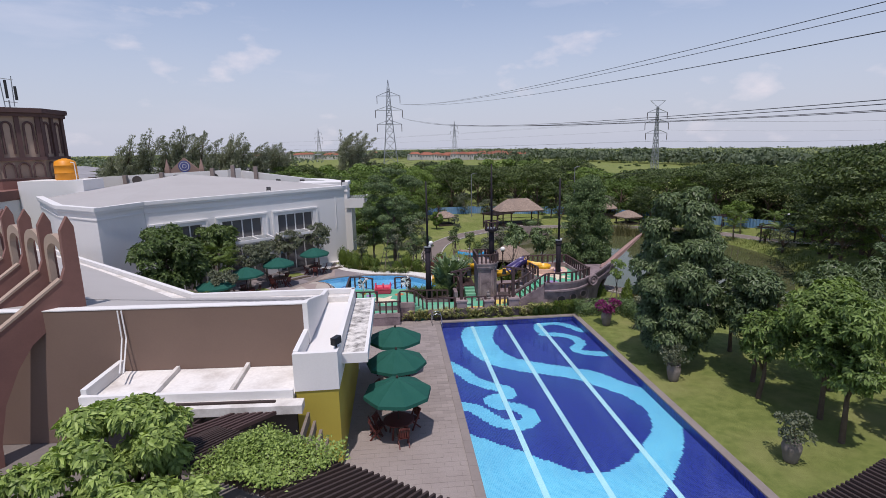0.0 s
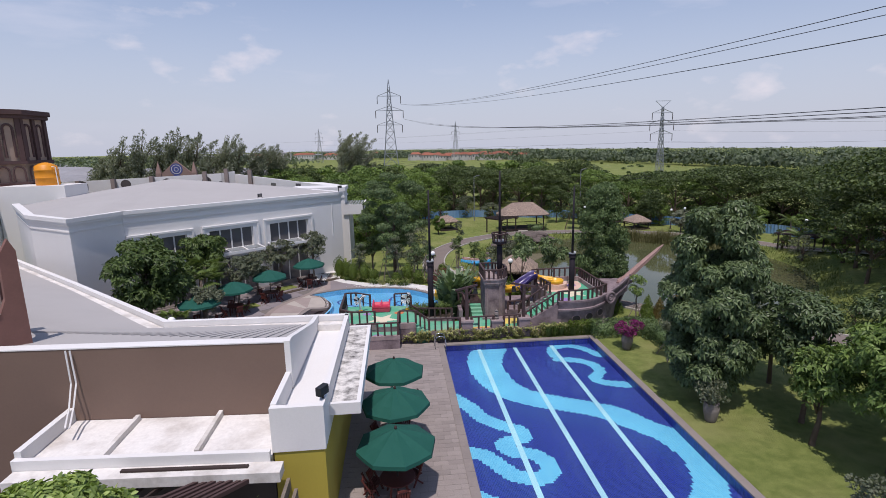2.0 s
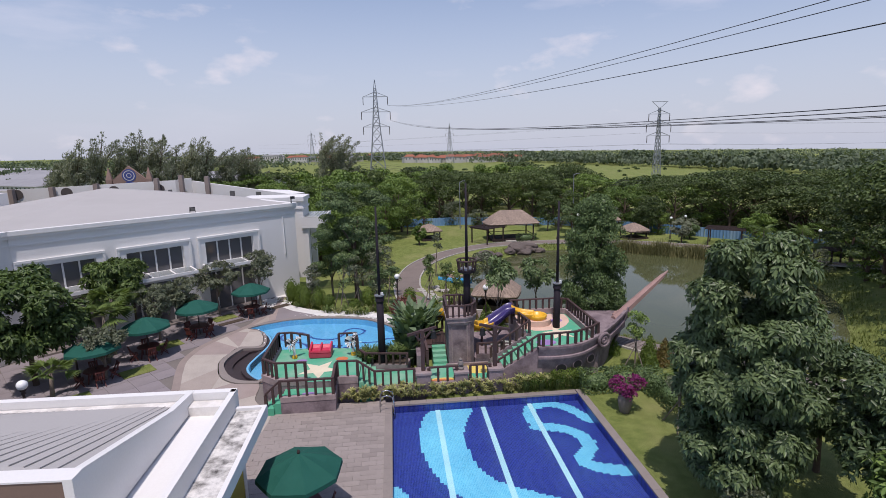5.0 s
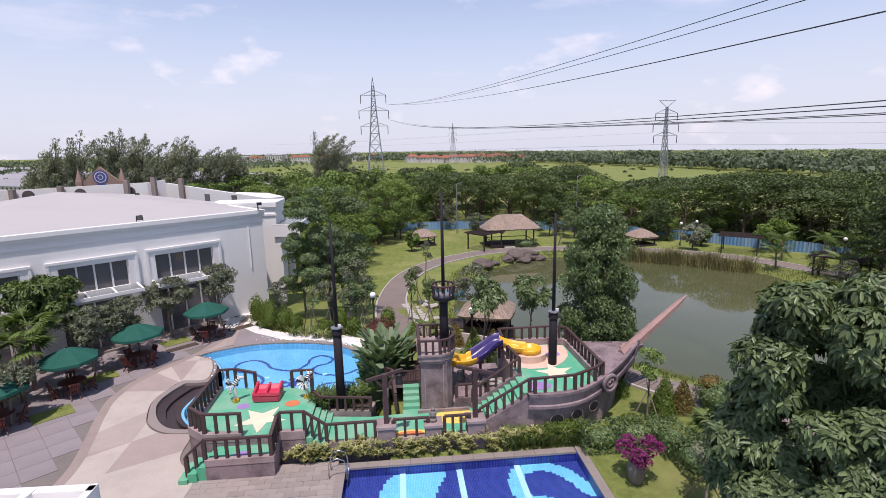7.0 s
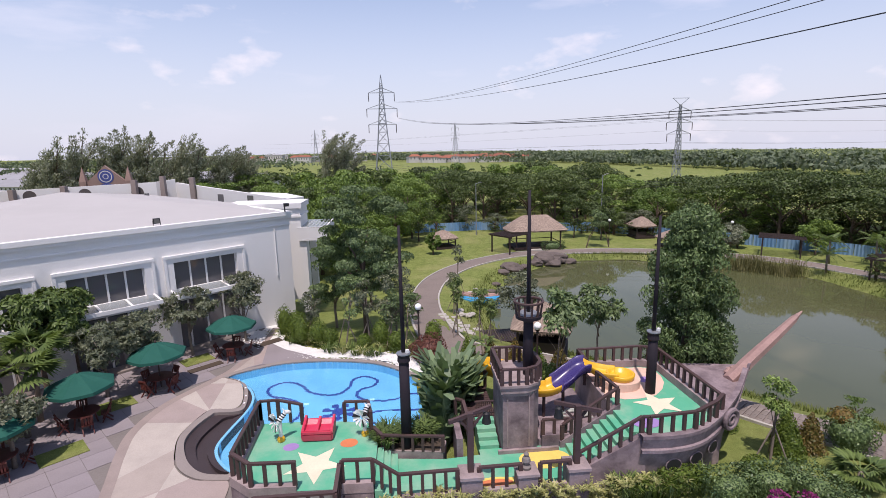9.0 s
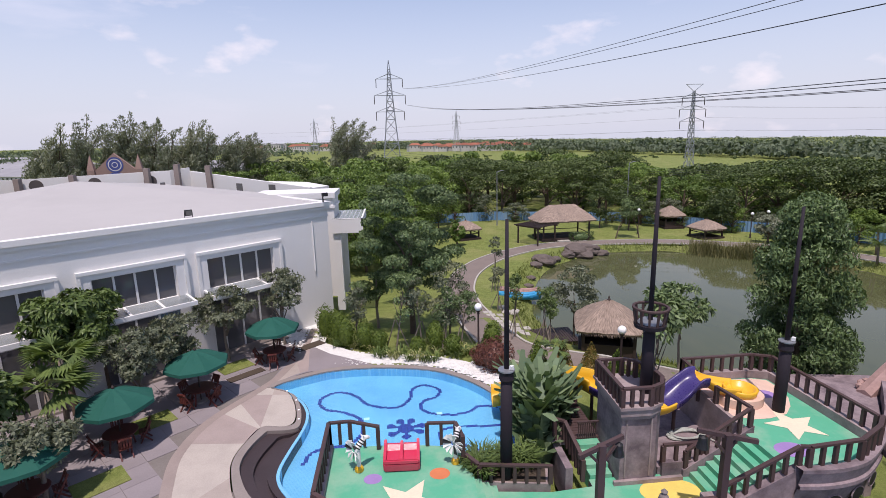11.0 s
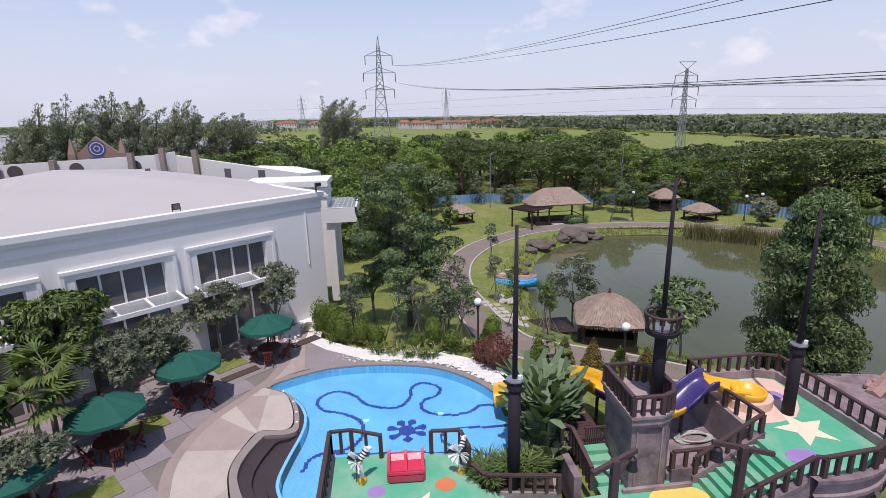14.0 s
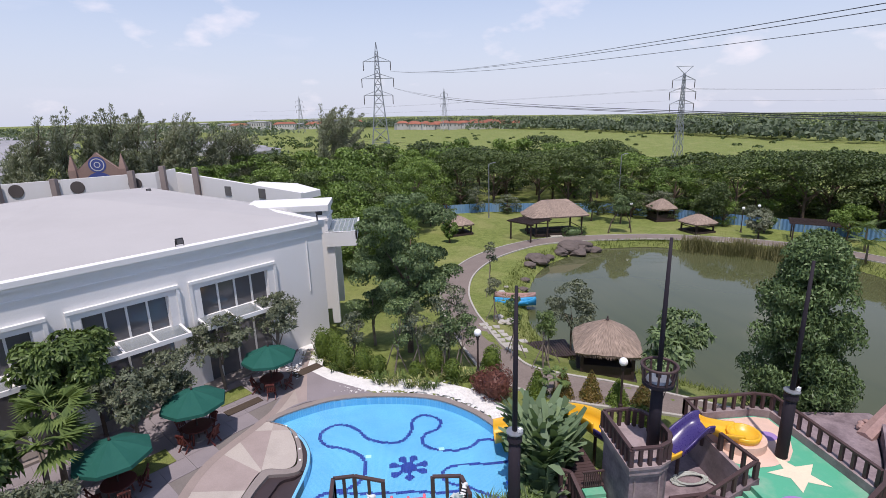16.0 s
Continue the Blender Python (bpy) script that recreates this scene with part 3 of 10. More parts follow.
def steps(lo, a, b, hi, fine, grow=1.22):
    mid = list(np.arange(a, b + 1e-6, fine))
    up, s = [], fine
    v = b
    while v < hi:
        s *= grow
        v += s
        up.append(v)
    down, s, v = [], fine, a
    while v > lo:
        s *= grow
        v -= s
        down.append(v)
    return np.array(sorted(down + mid + up))


gx = np.sort(np.r_[steps(-4200, -28, 30, 4200, 0.5), 9.49, 9.60])
gy = steps(-1500, -34, 30, 4200, 0.5)
GX, GY = np.meshgrid(gx, gy, indexing="ij")
GZ = height(GX.ravel(), GY.ravel())
near_ripple = np.array([noise.noise(Vector((a * 0.23, b * 0.23, 0))) for a, b in zip(GX.ravel(), GY.ravel())]) * 0.10
GZ = np.where((GZ > -0.9) | (GZ < -1.1), GZ + near_ripple * (GZ < -0.15), GZ)
ny = len(gy)
idx = np.arange(len(gx) * ny).reshape(len(gx), ny)
gf = np.stack([idx[:-1, :-1].ravel(), idx[1:, :-1].ravel(), idx[1:, 1:].ravel(), idx[:-1, 1:].ravel()], 1)
ground = raw("ground", np.c_[GX.ravel(), GY.ravel(), GZ].tolist(), gf.tolist(), M["lawn"], smooth=True)
tagged(ground, "mown green lawn sloping down to the lake", "lawn", kind="structure")

bm = bmesh.new()
flat(bm, aside(LAKE, LAKE_OUT, True), -3.0)
lake = sheet("water", bm, M["lake"])
tagged(lake, "still green-grey lake reflecting trees and sky", "lake", kind="structure")

# ---- swimming pool ----
PX0, PX1, PY0, PY1 = -0.35, 9.14, back(-20.0), -0.6
pool = thing("swimming_pool", "rectangular blue mosaic swimming pool with wave pattern", "pool", 4.5, -11, 0, kind="structure")
bm = bmesh.new()
box(bm, PX0 - 0.2, PX1 + 0.2, PY0 - 0.2, PY1 + 0.2, -0.62, -0.42)
for x0, x1, y0, y1 in ((PX0 - 0.2, PX0, PY0, PY1), (PX1, PX1 + 0.2, PY0, PY1), (PX0 - 0.2, PX1 + 0.2, PY1, PY1 + 0.2), (PX0 - 0.2, PX1 + 0.2, PY0 - 0.2, PY0)):
    box(bm, x0, x1, y0, y1, -0.42, -0.03)
wpart("pool_basin", bm, M["tile_navy"], pool)

CELL = 0.125
wave_in = spline(back_line([(2.25, 0.1), (1.22, -1.1), (0.88, -2.95), (1.22, -4.86), (2.0, -6.35), (3.37, -7.4), (4.78, -8.0), (6.1, -8.7), (7.15, -9.75), (8.0, -10.8),
                  (8.25, -12.0), (7.9, -13.2), (7.15, -14.1), (6.28, -14.95), (5.2, -15.65), (4.2, -15.9), (3.4, -15.65), (2.7, -15.1), (1.8, -14.35), (1.0, -13.8), (0.36, -13.3), (-0.4, -12.7)]), 5)
wave_out = spline(back_line([(6.3, -17.1), (7.5, -15.8), (8.57, -14.5), (9.3, -12.95), (9.5, -11.4), (9.3, -10.2), (8.54, -9.35), (7.39, -7.9), (5.18, -6.75), (3.77, -5.9), (3.1, -4.7), (2.95, -2.6), (3.6, -0.9), (4.05, 0.1)]), 5)
WAVE = wave_in + back_line([(-0.4, -16.6), (1.2, -18.4), (4.0, -18.8)]) + wave_out
CURL_A = spline(back_line([(-0.4, -6.1), (0.28, -7.1), (0.74, -8.15), (1.5, -8.85), (2.2, -9.3), (2.2, -9.85), (1.3, -10.2), (1.6, -10.8), (2.2, -10.95), (2.75, -11.5), (2.75, -12.1), (2.3, -12.45), (1.67, -12.4), (1.1, -12.0), (0.7, -11.4), (0.2, -10.8), (-0.4, -10.6)]), 5)
CURL_B = spline(back_line([(6.3, -2.0), (6.55, -1.0), (7.6, -0.75), (8.5, -1.35), (9.0, -2.3)]), 5)
CURL_C = spline(back_line([(6.4, -2.55), (7.5, -2.85), (8.15, -3.5), (8.2, -4.3), (7.6, -5.05), (7.95, -5.6), (9.1, -6.0)]), 5)


def tiled(test, x0, x1, y0, y1, z, cell, name, material, parent):
    """Whole tiles laid wherever test(x, y) holds, so that the edge runs in little steps."""
    xs, ys = np.arange(x0, x1 - cell / 2, cell), np.arange(y0, y1 - cell / 2, cell)
    vs, fs = [], []
    for y in ys:
        on = test(xs + cell / 2, np.full(xs.shape, y + cell / 2))
        run = None
        for i in range(len(xs) + 1):
            if i < len(xs) and on[i]:
                run = i if run is None else run
            elif run is not None:
                a, b, k = xs[run], xs[i - 1] + cell, len(vs)
                vs += [(a, y, z), (b, y, z), (b, y + cell, z), (a, y + cell, z)]
                fs.append((k, k + 1, k + 2, k + 3))
                run = None
    o = parent.location
    return raw(name, [(a - o.x, b - o.y, c - o.z) for a, b, c in vs], fs, material, parent)


tiled(lambda x, y: inside(WAVE, x, y), PX0, PX1, PY0, PY1, -0.416, CELL, "wave_mosaic", M["tile_cyan"], pool)
tiled(lambda x, y: (off_line(CURL_A, x, y) < 0.40), PX0, PX1, -14.4, -5.7, -0.414, CELL, "scroll_mosaic", M["tile_cyan"], pool)
tiled(lambda x, y: (off_line(CURL_B, x, y) < 0.30) | (off_line(CURL_C, x, y) < 0.34), PX0, PX1, -7.3, 0.0, -0.412, CELL, "scroll_mosaic", M["tile_cyan"], pool)
for lx in (1.92, 4.22, 6.6):
    bm = bmesh.new()
    box(bm, lx - 0.12, lx + 0.12, PY0 + 0.5, -0.35, -0.409, -0.404)
    wpart("lane_line", bm, M["tile_pale"], pool)
bm = bmesh.new()
flat(bm, ((PX0, PY0), (PX1, PY0), (PX1, PY1), (PX0, PY1)), -0.10)
sheet("pool_water", bm, M["water"], pool, "clear calm pool water")
cop = thing("pool_coping", "grey-brown stone coping round the swimming pool", "coping", 4.5, 0, 0, kind="structure")
cop_me = None
for x0, x1, y0, y1 in ((PX0 - 0.33, PX0, PY0 - 0.3, PY1 + 0.33), (PX1, PX1 + 0.33, PY0 - 0.3, PY1 + 0.33)):
    for k in range(26):
        yy = PY0 - 0.3 + k * 0.861
        bm = bmesh.new()
        box(bm, x0 + 0.004, x1 + 0.03, yy + 0.004, min(yy + 0.857, y1), -0.05, 0.035)
        wpart("coping_stone", bm, M["kerb"], cop)
for k in range(11):
    xx = PX0 + 0.034 + k * 0.857
    bm = bmesh.new()
    box(bm, xx + 0.004, xx + 0.851, PY1 - 0.03, PY1 + 0.33, -0.05, 0.035)
    wpart("coping_stone", bm, M["kerb"], cop)

# pool ladder
ladder = thing("pool_ladder", "polished steel pool ladder handrails at the pool corner", "ladder", PX0, -0.9, 0.03)
for dy in (-0.28, 0.28):
    bm = bmesh.new()
    tube(bm, [(-0.55, dy, 0), (-0.55, dy, 0.55), (-0.45, dy, 0.75), (-0.2, dy, 0.82), (0.05, dy, 0.72), (0.12, dy, 0.4), (0.12, dy, -0.42)], 0.025, 8)
    part("handrail", bm, M["steel"], ladder, smooth=True)
for z in (-0.3, -0.12):
    bm = bmesh.new()
    box(bm, 0.06, 0.16, -0.28, 0.28, z, z + 0.03)
    part("tread", bm, M["steel"], ladder)

# ---- pool deck ----
deck = thing("pavement", "grey stone pavers of the swimming pool deck", "paving", -4, -10, 0, kind="structure")
bm = bmesh.new()
prism(bm, [(-26, -36), (9.6, -36), (9.6, PY0 - 0.3), (PX0 - 0.3, PY0 - 0.3), (PX0 - 0.3, 0.02), (-7.6, 0.02), (-7.6, -2), (-26, -2)], -0.3, -0.02)
wpart("paving_bed", bm, M["joint"], deck)
PW, PL = 0.3, 0.6
bm = bmesh.new()
box(bm, -PL / 2 + 0.004, PL / 2 - 0.004, -PW / 2 + 0.004, PW / 2 - 0.004, -0.04, 0.0)
paver_me = bpy.data.meshes.new("paver")
bm.to_mesh(paver_me)
bm.free()
paver_me.materials.append(M["slate"])
rest_v, rest_f = [], []
rng = random.Random(4)
for j in range(int(29 / PW)):
    y = -0.14 - j * PW
    if j % 2:
        k = len(rest_v)
        for sx in (-1, 1):
            for sy in (-1, 1):
                for zz in (-0.04, 0.0):
                    rest_v.append((PX0 - 0.47 + sx * (PL / 4 - 0.004) + 4, y + sy * (PW / 2 - 0.004) + 10, zz))
        rest_f += [(k, k + 1, k + 3, k + 2), (k + 4, k + 6, k + 7, k + 5), (k, k + 4, k + 5, k + 1), (k + 2, k + 3, k + 7, k + 6), (k + 1, k + 5, k + 7, k + 3)]
    for i in range(13):
        x = PX0 - 0.62 - i * PL - (PL / 2 if j % 2 else 0)
        if x < -8.4:
            continue
        z = rng.uniform(-0.004, 0.004)
        if -13.6 < y < -0.2 and x > -4.35:
            p = new("paver", paver_me)
            p.parent = deck
            p.location = (x + 4, y + 10, z)
        else:
            k = len(rest_v)
            for sx in (-1, 1):
                for sy in (-1, 1):
                    for zz in (-0.04, z):
                        rest_v.append((x + sx * (PL / 2 - 0.004) + 4, y + sy * (PW / 2 - 0.004) + 10, zz))
            rest_f += [(k, k + 1, k + 3, k + 2), (k + 4, k + 6, k + 7, k + 5), (k, k + 4, k + 5, k + 1), (k + 2, k + 3, k + 7, k + 6), (k + 1, k + 5, k + 7, k + 3)]
ob = raw("pavers", rest_v, rest_f, M["slate"], deck)
ob["kind"] = "stuff"

# ---- children's pool ----
kids = thing("paddling_pool", "curved light blue paddling pool with dark puzzle outline", "pool", -4.5, 9, 0, kind="structure")
bm = bmesh.new()
prism(bm, aside(KIDS, 0.12, True), -0.62, -0.45)
wpart("pool_floor", bm, M["tile_sky"], kids)
bm = bmesh.new()
wall_in, wall_out = aside(KIDS, 0.0, True), aside(KIDS, 0.12, True)
strip(bm, wall_in + wall_in[:1], wall_out + wall_out[:1], -0.45, -0.01)
wpart("pool_wall", bm, M["tile_sky"], kids)
bm = bmesh.new()
flat(bm, KIDS, -0.09)
sheet("pool_water", bm, M["water"], kids, "clear shallow water")
JIG = spline([(-8.16, 6.4), (-7.98, 7.1), (-7.43, 7.39), (-6.67, 7.5), (-6.13, 7.95), (-5.94, 8.7), (-6.17, 9.52), (-7.01, 10.2), (-7.81, 10.54), (-8.19, 11.3), (-7.88, 11.95), (-7.15, 12.1), (-6.43, 11.6), (-5.9, 10.8), (-5.07, 10.33),
              (-4.29, 10.35), (-3.82, 11.05), (-3.65, 11.95), (-3.05, 12.3), (-2.35, 11.75), (-2.5, 11.05), (-3.13, 10.7), (-3.37, 10.1), (-2.91, 9.55), (-2.03, 9.28), (-1.23, 9.4), (-0.6, 9.85), (0.2, 9.7)], 6)
JIG2 = spline([(0.3, 8.12), (-0.7, 8.16), (-1.67, 8.27), (-2.4, 8.15), (-2.7, 7.7), (-2.44, 7.2), (-1.78, 6.9), (-1.37, 6.57), (-0.68, 6.1)], 6)
JIG3 = spline([(-7.2, 7.38), (-6.1, 7.15), (-4.9, 7.0), (-3.75, 6.9), (-2.62, 6.66), (-1.75, 6.85)], 6)
tiled(lambda x, y: (off_line(JIG, x, y) < 0.085) | (off_line(JIG2, x, y) < 0.075) | (off_line(JIG3, x, y) < 0.075), -8.6, 0.5, 4.4, 12.6, -0.446, 0.085, "outline_mosaic", M["tile_navy"], kids)


def splat(x, y):
    u, v = x + 4.1, y - 8.42
    r, a = np.hypot(u, v), np.arctan2(v, u)
    out = r < 0.36
    for q in (0.25, 1.2, 1.9, 2.75, 3.75, 4.75, 5.75):
        cx, cy = 0.72 * math.cos(q), 0.62 * math.sin(q)
        out |= (np.hypot(u - cx, v - cy) < 0.19) | ((np.abs(a - (q if q < math.pi else q - 2 * math.pi)) < 0.2) & (r < 0.72))
    return out


tiled(splat, -5.2, -2.7, 7.1, 9.6, -0.444, 0.07, "splash_mosaic", M["tile_navy"], kids)
for gx0, gy0 in ((-5.84, 9.43), (-2.52, 9.46)):
    bm = bmesh.new()
    box(bm, gx0 - 0.13, gx0 + 0.13, gy0 - 0.1, gy0 + 0.1, -0.45, -0.43)
    wpart("drain_grate", bm, M["tile_pale"], kids)
bm = bmesh.new()
KO = aside(KIDS, 0.34, True)
cut0 = min(range(len(KIDS)), key=lambda q: math.hypot(KIDS[q][0] + 7.6, KIDS[q][1] - 3.5))
strip(bm, KIDS[:cut0 + 1], KO[:cut0 + 1], -0.06, 0.045)
wpart("pool_kerb", bm, M["kerb"], kids)

# dark stepped basin beside the paddling pool, with a grey kerb that runs on along the pool's edge
KERB_OUT = spline([(-10.66, 12.2), (-9.77, 11.69), (-9.22, 10.63), (-8.92, 9.5), (-8.86, 8.72), (-9.25, 8.5), (-10.05, 8.6), (-10.28, 8.45), (-10.61, 7.42), (-10.75, 6.4), (-10.53, 5.38), (-9.93, 3.98), (-8.9, 3.1), (-7.6, 2.85)], 5)
KERB_IN = spline([(-10.4, 12.04), (-9.42, 11.35), (-8.92, 10.3), (-8.66, 9.2), (-8.64, 8.38), (-9.1, 8.18), (-9.8, 8.22), (-9.98, 8.08), (-10.3, 7.2), (-10.42, 6.3), (-10.26, 5.5), (-9.62, 4.25), (-8.75, 3.42), (-7.6, 3.18)], 5)
basin = thing("stepped_basin", "dark tiled curved steps beside the paddling pool", "steps", -9.5, 6, 0, kind="structure")
bm = bmesh.new()
strip(bm, KERB_OUT, KERB_IN, -0.2, 0.05)
wpart("basin_kerb", bm, M["kerb"], basin)
turn_ix = 20
lip = KERB_IN[:turn_ix + 1]
edge = spline([(-10.25, 12.0), (-9.04, 10.98), (-8.45, 9.85), (-8.33, 8.97), (-8.36, 8.3)], 5)
bm = bmesh.new()
strip(bm, lip, edge, -0.3, -0.03)
wpart("basin_lip", bm, M["basin"], basin)
BASIN = KERB_IN[turn_ix:]
inner_edge = spline([(-8.36, 8.3), (-8.45, 7.7), (-8.65, 6.65), (-8.8, 5.5), (-8.6, 4.7), (-8.1, 3.95), (-7.6, 3.5)], 9)
k = len(BASIN)
line_in = [inner_edge[min(int(i * (len(inner_edge) - 1) / (k - 1)), len(inner_edge) - 1)] for i in range(k)]
for a, b, z in ((0.0, 0.34, -0.10), (0.34, 0.68, -0.24), (0.68, 1.0, -0.05)):
    la = [(o[0] + (q[0] - o[0]) * a, o[1] + (q[1] - o[1]) * a) for o, q in zip(BASIN, line_in)]
    lb = [(o[0] + (q[0] - o[0]) * b, o[1] + (q[1] - o[1]) * b) for o, q in zip(BASIN, line_in)]
    bm = bmesh.new()
    strip(bm, la, lb, -0.5, z)
    wpart("step", bm, M["basin"], basin)
for q in (4, 9, 13, 17):
    bm = bmesh.new()
    lathe(bm, [(0.05, 0.05), (0.05, 0.08), (0.03, 0.095)], 8, (KERB_OUT[q][0] + KERB_IN[q][0]) / 2, (KERB_OUT[q][1] + KERB_IN[q][1]) / 2, 0)
    wpart("lamp_stud", bm, M["globe"], basin)

# ---- terrace paving ----
SWEEP = spline([(-9.9, 20.2), (-10.1, 16.6), (-10.7, 13.6), (-11.4, 12.1), (-12.85, 9.5), (-13.25, 7.05), (-12.85, 5.0), (-12.2, 2.9), (-11.6, 0.6), (-11.5, -2.2)], 6)
SWEEP_IN = spline([(-9.1, 13.9), (-9.9, 13.4), (-10.7, 12.3), (-9.82, 11.74), (-9.27, 10.65), (-8.97, 9.52), (-8.95, 8.8), (-9.3, 8.56), (-10.25, 8.62), (-10.66, 7.45), (-10.8, 6.4), (-10.58, 5.36), (-9.97, 3.93), (-8.93, 3.05), (-7.6, 2.8), (-7.3, 0.9), (-6.2, -0.6), (-6.2, -2.2)], 5)
FAN = SWEEP + SWEEP_IN[::-1]
WELL = BASIN + line_in[::-1]
terrace = thing("terrace", "pale concrete slab terrace with a cream stone sweep", "paving", -13, 8, 0, kind="structure")
bm = bmesh.new()
prism(bm, [(-26, -2.2), (-6.0, -2.2), (-6.0, 0.6), (-7.3, 2.9), (-9.0, 3.3), (-11.2, 5.5), (-11.2, 8.0), (-9.2, 9.2), (-10.6, 12.4), (-9.0, 13.65), (-9.0, 20.6), (-10.0, 21.5), (-26, 8)], -0.3, -0.03)
wpart("terrace_bed", bm, M["joint"], terrace)
bm = bmesh.new()
fan_vs = [bm.verts.new((p[0], p[1], 0.0)) for p in FAN]
for tri_ix in tessellate_polygon([[Vector((p[0], p[1], 0.0)) for p in FAN]]):
    bm.faces.new([fan_vs[i] for i in tri_ix])
rng = random.Random(11)
CUTS = []
for q in range(15):
    ang = rng.uniform(0, math.pi)
    pt = (rng.uniform(-13, -7), rng.uniform(-2, 14), 0)
    CUTS.append((ang, pt[0], pt[1]))
    geom = bm.verts[:] + bm.edges[:] + bm.faces[:]
    bmesh.ops.bisect_plane(bm, geom=geom, dist=1e-4, plane_co=pt, plane_no=(math.cos(ang), math.sin(ang), 0))
cells = {}
for f in bm.faces:
    c = f.calc_center_median()
    if bool(inside(WELL, np.array([c.x]), np.array([c.y]))[0]):
        continue
    key = sum((2 * k + 1) * ((c.x - px) * math.cos(an) + (c.y - py) * math.sin(an) > 0) for k, (an, px, py) in enumerate(CUTS)) * 7 % 11 % 4
    cells.setdefault(key, []).append([v.co.copy() for v in f.verts])
bm.free()
for key, name in ((0, "cream"), (1, "sand"), (2, "rose"), (3, "cream")):
    bm = bmesh.new()
    for poly in cells.get(key, []):
        flat(bm, [(p.x, p.y) for p in poly], 0.012)
    sheet("inlay_stone", bm, M[name], terrace)
bm = bmesh.new()
strip(bm, SWEEP, aside(SWEEP, 0.42), -0.05, 0.016)
wpart("border_stone", bm, M["taupe"], terrace)
SLAB = 1.18
bm = bmesh.new()
box(bm, -SLAB / 2 + 0.008, SLAB / 2 - 0.008, -SLAB / 2 + 0.008, SLAB / 2 - 0.008, -0.06, 0.0)
slab_me = bpy.data.meshes.new("slab")
bm.to_mesh(slab_me)
bm.free()
slab_me.materials.append(M["slab"])
FD = (math.cos(radians(41)), math.sin(radians(41)))
FN = (math.sin(radians(41)), -math.cos(radians(41)))
LAWNS = ((-15.2, 5.6), (-15.2, 9.75), (-13.2, 15.05), (-16.9, 2.3))
YARD = [(-26, -2.0), (-11.6, -2.0), (-12.3, 2.9), (-12.95, 5.0), (-13.3, 7.05), (-12.9, 9.6), (-11.5, 12.2), (-10.8, 13.7), (-10.2, 16.6), (-9.9, 21.0), (-26, 8)]
for i in range(-24, 12):
    for j in range(0, 26):
        u, v = i * SLAB + 0.3, -22.0 + j * SLAB
        x, y = u * FD[0] + v * FN[0], u * FD[1] + v * FN[1]
        cs = [(x + a * FD[0] * 0.62 + b * FN[0] * 0.62, y + a * FD[1] * 0.62 + b * FN[1] * 0.62) for a in (-1, 1) for b in (-1, 1)]
        n_in = sum(bool(inside(YARD, np.array([c[0]]), np.array([c[1]]))[0]) for c in cs)
        if n_in < 3 or not (-24 < x < -9.6):
            continue
        p = new("slab", slab_me)
        p.parent = terrace
        p.matrix_basis = pose(x + 13, y - 8, -0.004 - 0.003 * ((i * 7 + j * 3) % 3) / 3, 0, 0, 41)


def leaf_quads(rs, centers, normals, ln, wd, droop=0.0, jitter=0.6, lay=False, face=None):
    """Folded leaves, one at each centre, as arrays of corners and faces. lay: they lie on the crown, facing out; face: which way their blades look."""
    n = len(centers)
    d = normals + rs.normal(0, jitter, (n, 3))
    if lay:
        out = d / (np.linalg.norm(d, axis=1)[:, None] + 1e-9)
        d = np.cross(out, rs.normal(0, 1, (n, 3)))
        face = out
    d[:, 2] -= droop
    d /= np.linalg.norm(d, axis=1)[:, None] + 1e-9
    s = np.cross(d, rs.normal(0, 1, (n, 3)) if face is None else face + rs.normal(0, 0.25, (n, 3)))
    s /= np.linalg.norm(s, axis=1)[:, None] + 1e-9
    u = np.cross(s, d)
    L = (ln * rs.uniform(0.65, 1.25, n))[:, None]
    W = (wd * rs.uniform(0.7, 1.2, n))[:, None]
    c = np.asarray(centers)
    v = np.stack([c - d * L * 0.5, c + s * W * 0.5 + u * W * 0.12, c + d * L * 0.5 - np.array([0, 0, 1]) * L * droop * 0.25, c - s * W * 0.5 + u * W * 0.12], 1).reshape(-1, 3)
    f = np.arange(4 * n).reshape(-1, 4)
    return v, f


def broad_leaves(rs, centers, ways, faces, ln, wd, droop):
    """Pointed oval leaves folded along the midrib, two blades each."""
    n = len(centers)
    d = ways + rs.normal(0, 0.12, (n, 3))
    d[:, 2] -= droop
    d /= np.linalg.norm(d, axis=1)[:, None] + 1e-9
    s = np.cross(d, faces + rs.normal(0, 0.3, (n, 3)))
    s /= np.linalg.norm(s, axis=1)[:, None] + 1e-9
    u = np.cross(s, d)
    u *= np.sign((u * faces).sum(1))[:, None]
    L = (ln * rs.uniform(0.65, 1.25, n))[:, None]
    W = (wd * rs.uniform(0.75, 1.2, n))[:, None]
    c = np.asarray(centers)
    sag = np.array([0, 0, -1.0]) * L * 0.10
    b, t = c - d * L * 0.5, c + d * L * 0.5 + sag * 1.6
    m1, m2 = c - d * L * 0.22 + u * W * 0.1, c + d * L * 0.18 + u * W * 0.1 + sag * 0.4
    v = np.stack([b, m1 + s * W * 0.42, m2 + s * W * 0.46, t, m2 - s * W * 0.46, m1 - s * W * 0.42], 1).reshape(-1, 3)
    k = np.arange(n)[:, None] * 6
    return v, np.concatenate([k + np.array([[0, 1, 2, 3]]), k + np.array([[0, 3, 4, 5]])], 1).reshape(-1, 4)


